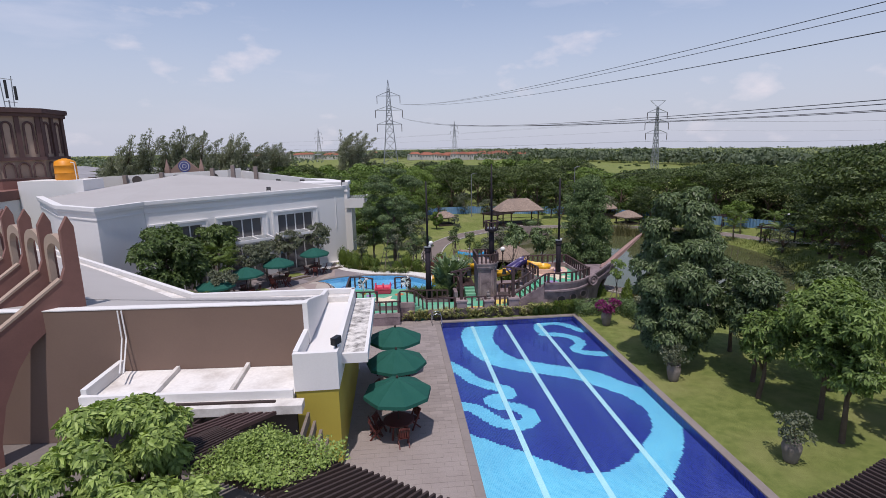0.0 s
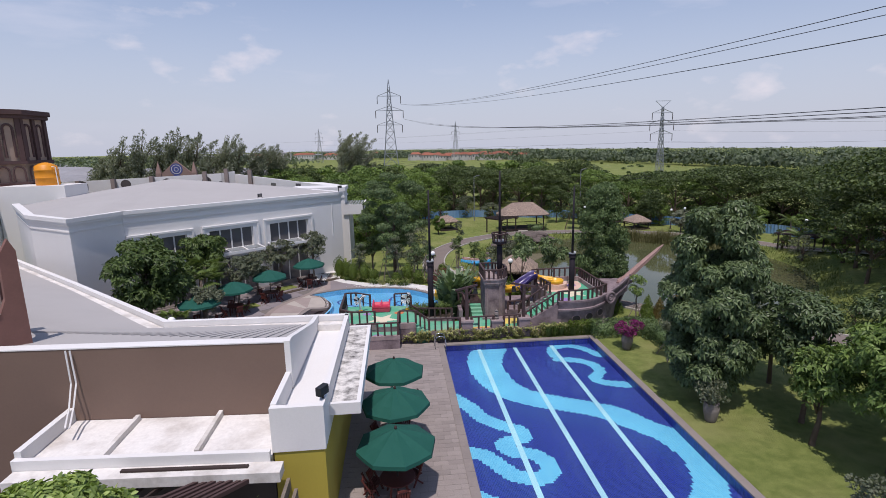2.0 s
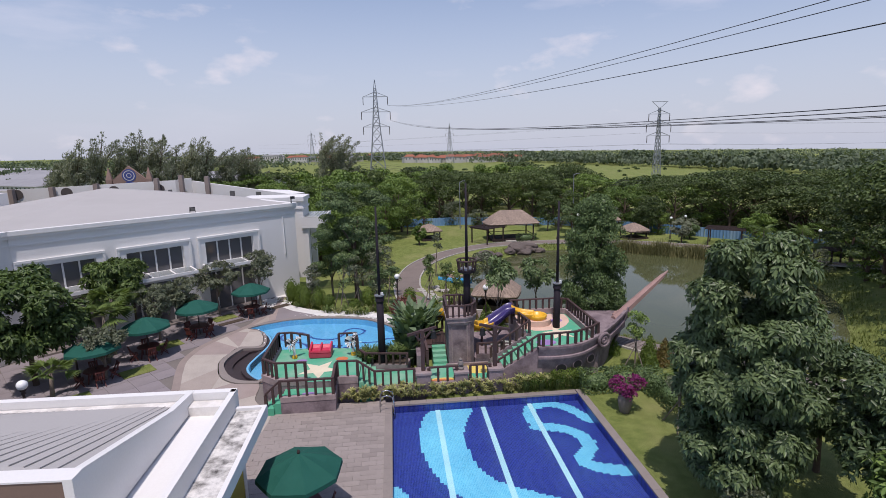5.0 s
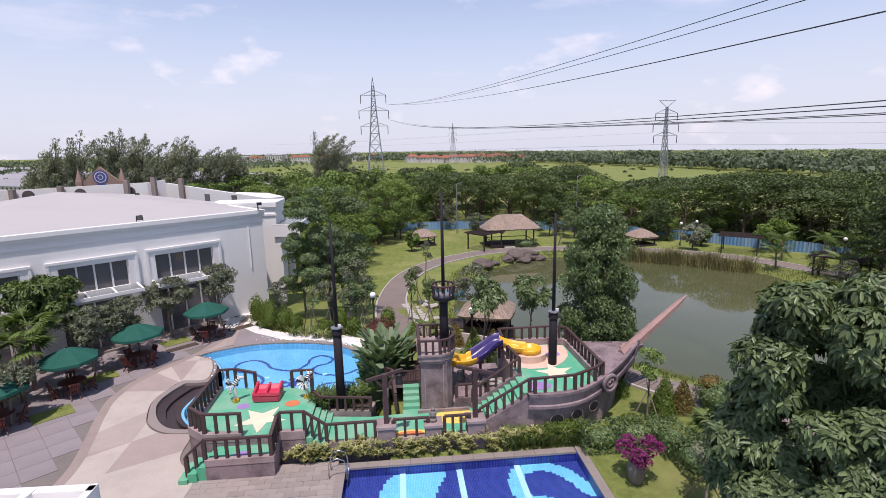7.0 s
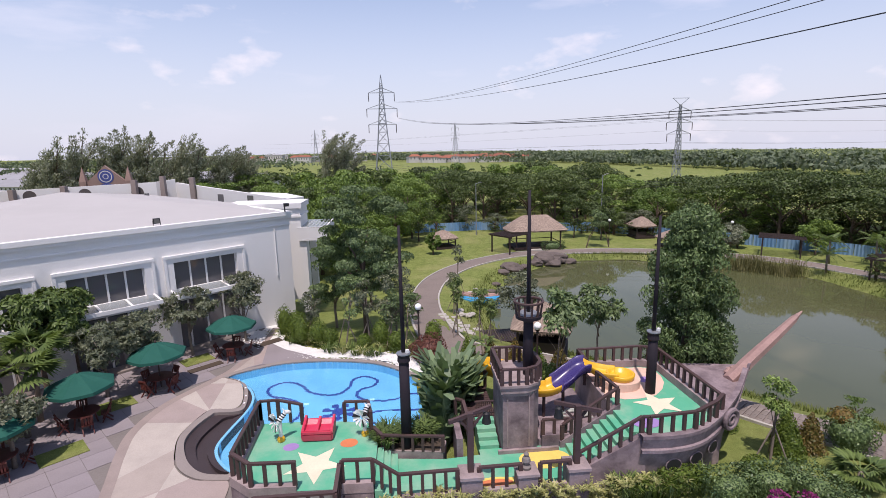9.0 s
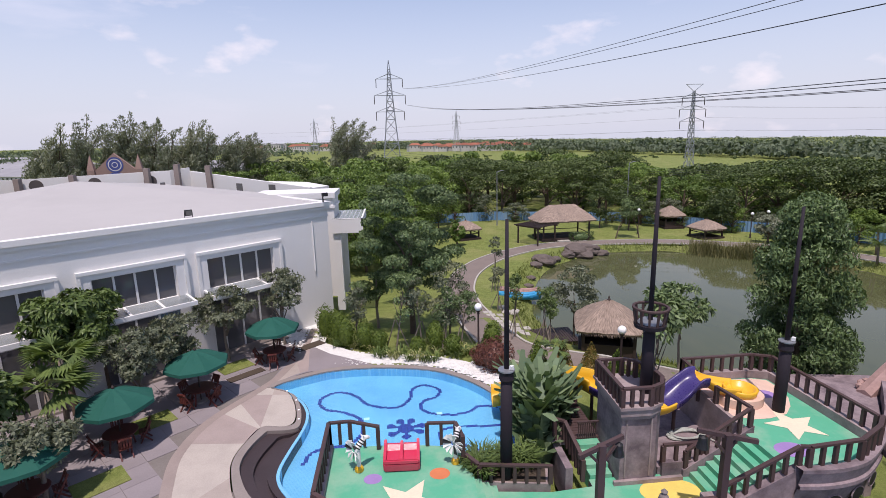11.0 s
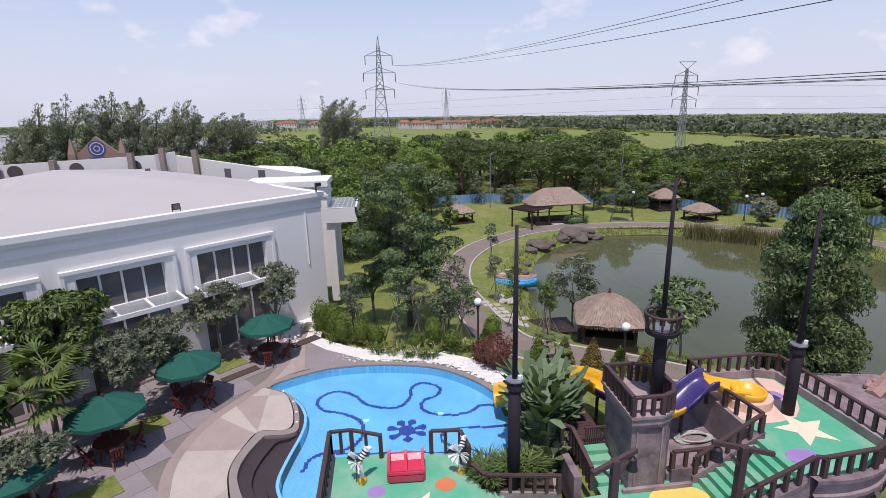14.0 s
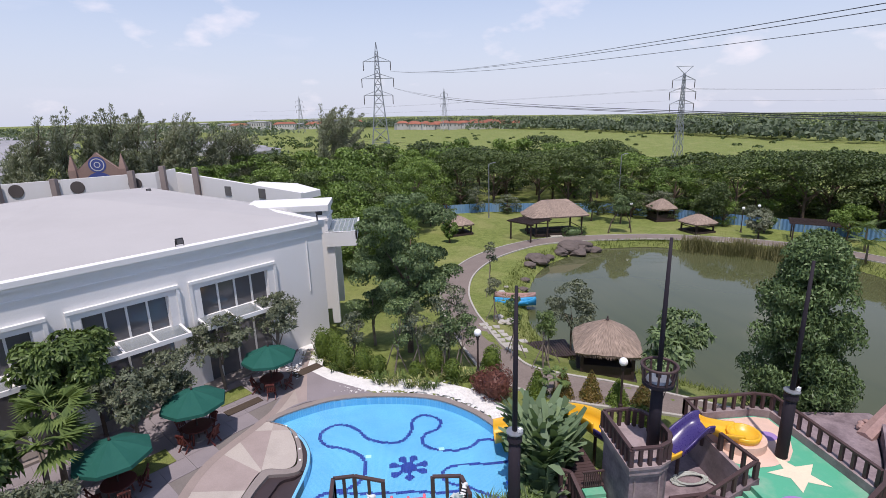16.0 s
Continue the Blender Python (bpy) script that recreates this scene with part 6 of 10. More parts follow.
for r0, r1 in zip(rings, rings[1:]):
    for i in range(5):
        bm.faces.new((r0[i], r0[(i + 1) % 5], r1[(i + 1) % 5], r1[i]))
bm.faces.new(rings[0][::-1])
bm.faces.new(rings[-1])
wpart("bowsprit", bm, M["sprit"], ship, "faded red-brown bowsprit")
rock_rng = random.Random(8)
bm = bmesh.new()
for q in range(5):
    bmesh.ops.create_icosphere(bm, subdivisions=1, radius=0.13, matrix=Matrix.Translation((13.3 + 0.12 * q * rock_rng.uniform(0.6, 1), 4.62 + 0.05 * (q % 3), 2.25 + 0.04 * q)))
wpart("rope_knot", bm, M["sprit"], ship)
# scroll at the bow and portholes
bm = bmesh.new()
cx, cy, cz = 11.3, 1.38, 2.0
for r, w in ((0.36, 0.09), (0.17, 0.07)):
    pts = [(cx + r * math.cos(a), cy + 0.55 * r * math.cos(a) * 0.9 - 0.05, cz + r * math.sin(a)) for a in np.linspace(0, 2 * math.pi, 19)]
    tube(bm, pts, w, 7, cap=False)
wpart("bow_scroll", bm, M["ship"], ship)
for hxp, hyp, hz, tilt in ((8.6, 0.44, 0.95, 4), (9.55, 0.62, 1.02, 18), (10.45, 1.05, 1.12, 28)):
    bm = bmesh.new()
    pts = [(hxp + 0.29 * math.cos(a) * math.cos(radians(tilt)), hyp - 0.03 + 0.29 * math.cos(a) * math.sin(radians(tilt)), hz + 0.23 * math.sin(a)) for a in np.linspace(0, 2 * math.pi, 15)]
    tube(bm, pts, 0.025, 6, cap=False)
    ring = wpart("porthole", bm, M["ship"], ship)
    # black disc painted in for the shade inside the porthole
    bm = bmesh.new()
    bm.faces.new([bm.verts.new((p[0], p[1] - 0.02, p[2])) for p in pts[:-1]])
    bmesh.ops.translate(bm, verts=bm.verts, vec=-ship.location)
    part("porthole_hole", bm, M["black"], ring)

railing([(5.3, 0.88, 0.74), (7.42, 0.56, 2.16), (7.62, 0.42, 2.22), (9.4, 0.55, 2.22), (10.5, 1.08, 2.26), (11.0, 1.5, 2.28)], 0.66, 0.45)
railing([(5.3, 2.76, 0.74), (7.5, 2.76, 2.16), (7.28, 4.3, 2.15)], 0.66, 0.45)
railing([(7.3, 6.58, 2.22), (10.25, 6.53, 2.24), (10.9, 6.24, 2.24), (10.98, 1.65, 2.24)], 0.66, 0.45)
railing([(7.28, 5.6, 2.15), (7.3, 6.6, 2.2)], 0.66, 0.45)

# sunken court between tower and bow
bm = bmesh.new()
prism(bm, [(4.4, 2.9), (7.2, 2.9), (7.2, 7.0), (4.4, 7.0)], -0.6, 0.75)
wpart("court_floor", bm, M["ship"], ship)
bm = bmesh.new()
box(bm, 4.5, 6.0, 2.78, 2.98, 0.0, 0.98)
wpart("court_wall", bm, M["ship"], ship)
railing([(4.55, 2.88, 0.98), (5.95, 2.88, 0.98)], 0.62, 0.45)
hose = thing("garden_hose", "coiled pale grey garden hose on the court floor", "hose", 6.35, 4.5, 0.76)
bm = bmesh.new()
pts = []
for k in range(90):
    a = k * 0.42
    r = 0.42 + 0.12 * math.sin(k * 0.9) * 0.6
    pts.append((r * math.cos(a) * 1.5, r * math.sin(a) * 0.7, 0.03 + 0.0012 * k))
pts += [(0.9, -0.6, 0.03), (1.2, -1.0, 0.03)]
tube(bm, pts, 0.028, 5)
part("coil", bm, M["hose"], hose)

# ---- stone tower with mast ----
keep = thing("ship_tower", "square weathered stone tower with railed platform", "tower", 3.6, 3.5, 0.46)
bm = bmesh.new()
prism(bm, [(2.9, 2.62), (4.1, 2.62), (4.36, 2.9), (4.36, 4.6), (2.9, 4.6)], 0.4, 3.1)
wpart("shaft", bm, M["ship"], keep)
PLAT = [(2.80, 2.48), (3.80, 2.46), (4.24, 2.66), (4.50, 3.1), (4.50, 3.9), (4.22, 4.5), (3.8, 4.75), (2.84, 4.75)]
for z0, z1, o in ((2.86, 3.0, -0.06), (3.0, 3.24, 0.0), (3.24, 3.34, 0.06)):
    bm = bmesh.new()
    prism(bm, [(3.65 + (x - 3.65) * (1 + o), 3.4 + (y - 3.4) * (1 + o)) for x, y in PLAT], z0, z1)
    wpart("platform", bm, M["ship_lt"], keep)
for x0, x1 in ((3.05, 3.1), (3.9, 3.95)):
    bm = bmesh.new()
    box(bm, x0, x1, 2.585, 2.625, 0.7, 2.84)
    wpart("wall_rib", bm, M["ship_lt"], keep)
railing([(x, y, 3.32) for x, y in [(3.65 + (x - 3.65) * 0.96, 3.4 + (y - 3.4) * 0.96) for x, y in PLAT]], 0.66, 0.3, "dark timber railing round the tower platform", True)
bm = bmesh.new()
box(bm, 2.7, 5.1, 2.5, 2.62, 0.46, 0.62)
wpart("plinth", bm, M["ship_lt"], keep)


def mast(x, y, z0, z1, z2, lean=(0.0, 0.0), nest=None):
    m = thing("mast", "black ship mast with lamp collar and thin topmast", "mast", x, y, z0, group="ship masts")
    h = z1 - z0
    bm = bmesh.new()
    tube(bm, [(0, 0, 0), (0, 0, h * 0.5), (0, 0, h)], [0.205, 0.198, 0.19], 16)
    part("lower_mast", bm, M["mast"], m, smooth=True)
    bm = bmesh.new()
    tube(bm, [(0, 0, h - 0.35), (0, 0, h - 0.28), (0, 0, h - 0.12), (0, 0, h)], [0.195, 0.245, 0.225, 0.255], 16)
    collar = part("collar", bm, M["mast"], m)
    bm = bmesh.new()
    lathe(bm, [(0.27, h), (0.27, h + 0.04), (0.08, h + 0.07)], 16)
    part("cap", bm, M["metal"], collar, "grey cap")
    top = z2 - z0
    bm = bmesh.new()
    tube(bm, [(0, 0, h), (lean[0] * 0.5, lean[1] * 0.5, h + (top - h) * 0.5), (lean[0], lean[1], top)], [0.085, 0.075, 0.05], 10)
    part("topmast", bm, M["mast"], m, smooth=True)
    if nest is None:
        bm = bmesh.new()
        box(bm, 0.08, 0.2, -0.17, -0.07, h + 0.07, h + 0.2, 30)
        part("spot_lamp", bm, M["zebra_w"], m, "white spot lamp")
    else:
        zn = nest - z0
        bm = bmesh.new()
        lathe(bm, [(0.3, zn - 0.12), (0.5, zn - 0.05), (0.52, zn + 0.08), (0.3, zn + 0.1)], 18)
        nest_part = part("nest_floor", bm, M["mast"], m)
        bm = bmesh.new()
        tube(bm, [(0.55 * math.cos(a), 0.55 * math.sin(a), zn + 0.62) for a in np.linspace(0, 2 * math.pi, 21)], 0.05, 6, cap=False)
        part("nest_ring", bm, M["rail"], nest_part)
        for k in range(12):
            a = 2 * math.pi * k / 12
            bm = bmesh.new()
            beam(bm, (0.47 * math.cos(a), 0.47 * math.sin(a), zn + 0.05), (0.55 * math.cos(a), 0.55 * math.sin(a), zn + 0.62), 0.07, 0.05)
            part("nest_slat", bm, M["rail"], nest_part)
        bm = bmesh.new()
        lathe(bm, [(0.4, zn + 0.1), (0.35, zn + 0.18), (0.1, zn + 0.2)], 12)
        part("lamp_ring", bm, M["metal"], nest_part)
    return m


mast(-0.82, 3.08, 0.74, 4.62, 9.5)
mast(9.45, 3.9, 1.72, 4.6, 9.4)
mast(4.07, 3.42, 3.3, 5.85, 10.6, nest=5.72)

# green steps and timber bridge left of the tower
bridge = thing("timber_bridge", "dark timber slat bridge with green steps beside the tower", "bridge", 2.0, 4.5, 0.46)
for i in range(4):
    bm = bmesh.new()
    box(bm, 2.05, 2.82, 2.95 + 0.34 * i, 3.29 + 0.34 * i + 0.02, -0.2, 0.62 + 0.16 * i)
    wpart("step", bm, M["green"], bridge)
for i in range(16):
    bm = bmesh.new()
    box(bm, 1.15, 2.95, 4.35 + 0.17 * i, 4.5 + 0.17 * i, 1.08, 1.14)
    wpart("plank", bm, M["rail"], bridge)
bm = bmesh.new()
box(bm, 1.1, 1.35, 2.7, 4.4, -0.2, 1.15)
box(bm, 1.15, 2.95, 4.35, 7.1, 0.9, 1.06)
wpart("side_wall", bm, M["ship"], bridge)
railing([(1.7, 2.75, 0.62), (1.55, 4.2, 1.16), (1.25, 4.4, 1.16)], 0.8, 0.25)
railing([(1.2, 6.95, 1.14), (2.95, 6.95, 1.14)], 0.8, 0.32)
gate = thing("gate", "low dark slatted gate on the bridge", "gate", 2.1, 4.3, 1.14)
for i in range(9):
    bm = bmesh.new()
    box(bm, 0.08 * i, 0.08 * i + 0.035, 0, 0.03, 0, 0.62)
    part("slat", bm, M["rail"], gate)
bm = bmesh.new()
box(bm, -0.05, 0.75, -0.02, 0.05, 0.62, 0.68)
part("top_rail", bm, M["rail"], gate)


# ---- slides ----
def chute(parent, name, pts, material, w=0.36, h=0.34, thick=0.05):
    line = [Vector(p) for p in spline(pts, 6)]
    prof = [(-w, h), (-w * 0.98, h * 0.45), (-w * 0.7, 0.06), (0, 0), (w * 0.7, 0.06), (w * 0.98, h * 0.45), (w, h), (w + 0.07, h + 0.01), (w + 0.07, h - 0.05), (w + thick, h * 0.4), (w * 0.75, -thick + 0.02), (0, -thick), (-w * 0.75, -thick + 0.02), (-w - thick, h * 0.4), (-w - 0.07, h - 0.05), (-w - 0.07, h + 0.01)]
    bm = bmesh.new()
    rings = []
    for i, p in enumerate(line):
        d = (line[min(i + 1, len(line) - 1)] - line[max(i - 1, 0)])
        s = Vector((d.y, -d.x, 0)).normalized()
        rings.append([bm.verts.new(p + s * a + Vector((0, 0, b))) for a, b in prof])
    n = len(prof)
    for r0, r1 in zip(rings, rings[1:]):
        for i in range(n):
            bm.faces.new((r0[i], r0[(i + 1) % n], r1[(i + 1) % n], r1[i]))
    bm.faces.new(rings[0][::-1])
    bm.faces.new(rings[-1])
    return wpart(name, bm, material, parent, smooth=True)


slide = thing("water_slide", "yellow and violet plastic water slide beside the tower", "slide", 7.2, 5.0, 1.93)
chute(slide, "start_chute", [(8.35, 4.75, 2.30), (7.9, 4.85, 2.34), (7.5, 4.95, 2.42), (7.1, 4.95, 2.66)], M["yellow"], 0.42, 0.3)
chute(slide, "violet_chute", [(7.1, 4.95, 2.66), (6.8, 4.95, 2.62), (6.35, 4.9, 2.32), (5.95, 4.78, 2.08), (5.65, 4.68, 1.96)], M["violet"], 0.47, 0.42)
chute(slide, "yellow_chute", [(5.65, 4.68, 1.96), (5.2, 4.62, 1.84), (4.75, 4.85, 1.76), (4.45, 5.2, 1.72), (4.2, 5.6, 1.7)], M["yellow"], 0.42, 0.36)
chute(slide, "violet_chute", [(4.2, 5.6, 1.7), (3.9, 6.2, 1.66), (3.75, 6.6, 1.62)], M["violet"], 0.4, 0.4)
chute(slide, "yellow_chute", [(3.75, 6.6, 1.62), (3.45, 7.4, 1.55), (2.8, 8.1, 1.35), (1.9, 8.5, 1.0)], M["yellow"], 0.42, 0.62)
chute(slide, "violet_chute", [(1.9, 8.5, 1.0), (1.2, 8.75, 0.7), (0.7, 8.9, 0.45)], M["violet"], 0.42, 0.5)
chute(slide, "exit_chute", [(0.7, 8.9, 0.45), (0.25, 9.0, 0.25), (-0.15, 9.05, 0.15)], M["yellow"], 0.5, 0.6)
for x, y, z0, z1 in ((7.0, 4.95, 1.92, 2.6), (6.0, 4.8, 0.76, 2.05), (5.1, 4.62, 0.76, 1.75), (3.6, 6.8, -0.2, 1.5), (2.4, 8.3, -0.2, 1.1), (0.9, 8.85, -0.2, 0.5)):
    bm = bmesh.new()
    tube(bm, [(x, y, z0), (x, y, z1)], 0.07, 8)
    wpart("support", bm, M["rail"], slide)
tub = thing("slide_tub", "yellow plastic slide entry tub on a pink base", "tub", 8.5, 4.7, 1.92)
bm = bmesh.new()
prism(bm, blob(0, 0, 0.85, 0.7, 20), 0.0, 0.34)
part("base", bm, M["pinkfloor"], tub)
bm = bmesh.new()
prof = [(0.5, 0.34), (0.55, 0.36), (0.6, 0.58), (0.55, 0.61), (0.49, 0.58), (0.44, 0.42), (0.05, 0.40)]
lathe(bm, prof, 20)
part("bowl", bm, M["yellow"], tub, smooth=True)
blue = thing("small_slide", "short blue plastic slide into the paddling pool", "slide", 0.5, 5.6, 0.3)
chute(blue, "chute", [(1.1, 4.9, 0.95), (0.75, 5.3, 0.7), (0.3, 5.9, 0.25), (0.05, 6.3, 0.02)], M["blue_pl"], 0.4, 0.3)
bm = bmesh.new()
tube(bm, [(1.0, 5.0, -0.4), (1.0, 5.0, 0.85)], 0.06, 8)
wpart("support", bm, M["rail"], blue)

# ---- toys on the green deck ----
seat = thing("splash_toy", "pinkish red plastic double splash seat on the green deck", "seat", -4.28, 3.75, 1.08, rz=-3)
bm = bmesh.new()
lo4 = [bm.verts.new((x, y, 0.0)) for x, y in ((-0.6, -0.42), (0.6, -0.42), (0.6, 0.5), (-0.6, 0.5))]
hi4 = [bm.verts.new((x, y, 0.34)) for x, y in ((-0.62, -0.46), (0.62, -0.46), (0.6, 0.5), (-0.6, 0.5))]
bm.faces.new(lo4[::-1])
bm.faces.new(hi4)
for q in range(4):
    bm.faces.new((lo4[q], lo4[(q + 1) % 4], hi4[(q + 1) % 4], hi4[q]))
bmesh.ops.bevel(bm, geom=bm.edges[:], offset=0.05, segments=2, affect='EDGES')
part("base", bm, M["red_pl"], seat)
bm = bmesh.new()
box(bm, -0.6, 0.6, -0.46, -0.36, 0.3, 0.47)
bmesh.ops.bevel(bm, geom=bm.edges[:], offset=0.04, segments=2, affect='EDGES')
part("front_rim", bm, M["red_pl"], seat)
for xc, hb in ((-0.56, 0.66), (0.0, 0.6), (0.56, 0.66)):
    bm = bmesh.new()
    prof = [(-0.42, 0.3), (0.5, 0.3), (0.5, hb), (0.4, hb + 0.04), (0.28, hb - 0.02), (0.05, 0.56), (-0.3, 0.48)]
    sides = [[bm.verts.new((xc + o, y, z)) for y, z in prof] for o in (-0.05, 0.05)]
    bm.faces.new(sides[0][::-1])
    bm.faces.new(sides[1])
    for q in range(len(prof)):
        bm.faces.new((sides[0][q], sides[0][(q + 1) % 7], sides[1][(q + 1) % 7], sides[1][q]))
    bmesh.ops.recalc_face_normals(bm, faces=bm.faces[:])
    bmesh.ops.bevel(bm, geom=bm.edges[:], offset=0.02, segments=2, affect='EDGES')
    part("side_fin", bm, M["red_pl"], seat)
for xc in (-0.29, 0.29):
    bm = bmesh.new()
    prof = [(-0.36, 0.32), (-0.1, 0.34), (0.25, 0.37), (0.42, 0.5), (0.5, 0.5), (0.5, 0.3)]
    sides = [[bm.verts.new((xc + o, y, z)) for y, z in prof] for o in (-0.235, 0.235)]
    bm.faces.new(sides[0][::-1])
    bm.faces.new(sides[1])
    for q in range(6):
        bm.faces.new((sides[0][q], sides[0][(q + 1) % 6], sides[1][(q + 1) % 6], sides[1][q]))
    bmesh.ops.recalc_face_normals(bm, faces=bm.faces[:])
    part("seat_pan", bm, M["red_pl"], seat)


def zebra_toy(x, y, turn):
    z = thing("spray_toy", "zebra-striped pinwheel water toy on a post with yellow foot", "water toy", x, y, 1.08, rz=turn, group="spray toys")
    bm = bmesh.new()
    lathe(bm, [(0.17, 0), (0.17, 0.12), (0.12, 0.2), (0.1, 0.21)], 14)
    part("foot", bm, M["yellow"], z)
    bm = bmesh.new()
    tube(bm, [(0, 0, 0.2), (0, 0, 0.95)], 0.085, 10)
    part("post", bm, M["zebra_w"], z)
    bm = bmesh.new()
    tube(bm, [(-0.12, 0, 0.9), (0.05, 0, 1.05), (0.25, 0, 1.22)], [0.10, 0.12, 0.09], 10)
    tube(bm, [(0.2, 0, 1.16), (0.28, 0, 1.28), (0.42, 0, 1.24), (0.5, 0, 1.2)], [0.09, 0.11, 0.085, 0.06], 10)
    for sy in (-0.07, 0.07):
        tube(bm, [(0.24, sy, 1.34), (0.2, sy * 1.4, 1.44)], [0.035, 0.01], 6)
    head = part("head", bm, M["zebra_w"], z)
    for k in range(12):
        bm = bmesh.new()
        a0, a1 = 2 * math.pi * k / 12, 2 * math.pi * (k + 0.8) / 12
        c = Vector((-0.12, 0, 0.95))
        q = [c + Vector((0.02 * (k % 2) - 0.1, 0.1 * math.cos(a0), 0.1 * math.sin(a0))), c + Vector((-0.22, 0.42 * math.cos(a0), 0.42 * math.sin(a0))), c + Vector((-0.12, 0.42 * math.cos(a1), 0.42 * math.sin(a1))), c + Vector((-0.1, 0.1 * math.cos(a1), 0.1 * math.sin(a1)))]
        lo = [bm.verts.new(p) for p in q]
        hi = [bm.verts.new(p + Vector((0.03, 0, 0))) for p in q]
        bm.faces.new(lo)
        bm.faces.new(hi[::-1])
        for i in range(4):
            bm.faces.new((lo[i], lo[(i + 1) % 4], hi[(i + 1) % 4], hi[i]))
        part("blade", bm, M["black"] if k % 4 == 0 else M["zebra_w"], z)
    for k in range(4):
        bm = bmesh.new()
        tube(bm, [(-0.05 + 0.08 * k, 0, 0.97 + 0.07 * k), (-0.02 + 0.08 * k, 0, 1.0 + 0.07 * k)], 0.125, 10)
        part("stripe", bm, M["black"], head)
    z.scale = (0.88, 0.88, 0.88)
    return z


zebra_toy(-5.72, 3.6, 35)
zebra_toy(-2.46, 3.6, 60)


# ---- gate posts along the front ----
def bell_post(x, y, arm):
    p = thing("bell_post", "stone pedestal with dark timber post, crossbar and hanging bell", "post", x, y, 0.3, group="bell posts")
    bm = bmesh.new()
    box(bm, -0.36, 0.36, -0.36, 0.36, -0.3, 0.86)
    part("pedestal", bm, M["ship"], p)
    bm = bmesh.new()
    box(bm, -0.41, 0.41, -0.41, 0.41, 0.86, 0.97)
    part("pedestal_cap", bm, M["ship_lt"], p)
    bm = bmesh.new()
    box(bm, -0.1, 0.1, -0.1, 0.1, 0.97, 3.15)
    part("post", bm, M["rail"], p)
    bm = bmesh.new()
    beam(bm, (-0.75 * arm, -0.25, 3.0), (0.75 * arm, 0.3, 3.16), 0.11, 0.13)
    part("crossbar", bm, M["rail"], p)
    for s in (-1, 1):
        bm = bmesh.new()
        beam(bm, (0, 0, 2.5), (0.45 * s, 0.12 * s, 3.02), 0.07, 0.08)
        part("brace", bm, M["rail"], p)
    bm = bmesh.new()
    lathe(bm, [(0.03, 0.0), (0.03, 0.1), (0.12, 0.05), (0.13, -0.12), (0.17, -0.3), (0.0, -0.31)][1:], 12, 0.6 * arm, 0.22, 2.92)
    part("bell", bm, M["black"], p, "dark hanging bell")
    return p


bell_post(1.32, 0.5, 1)
bell_post(5.07, 0.52, -1)
ped = thing("stone_finial", "stone pedestal with a small carved finial", "pedestal", 3.27, 0.5, 0.3)
bm = bmesh.new()
box(bm, -0.34, 0.34, -0.34, 0.34, -0.3, 0.8)
part("pedestal", bm, M["ship"], ped)
bm = bmesh.new()
box(bm, -0.39, 0.39, -0.39, 0.39, 0.8, 0.9)
part("pedestal_cap", bm, M["ship_lt"], ped)
bm = bmesh.new()
lathe(bm, [(0.16, 0.9), (0.18, 1.0), (0.1, 1.08), (0.16, 1.2), (0.13, 1.32), (0.07, 1.38), (0.1, 1.46), (0.02, 1.55)], 12)
part("finial", bm, M["urn"], ped)


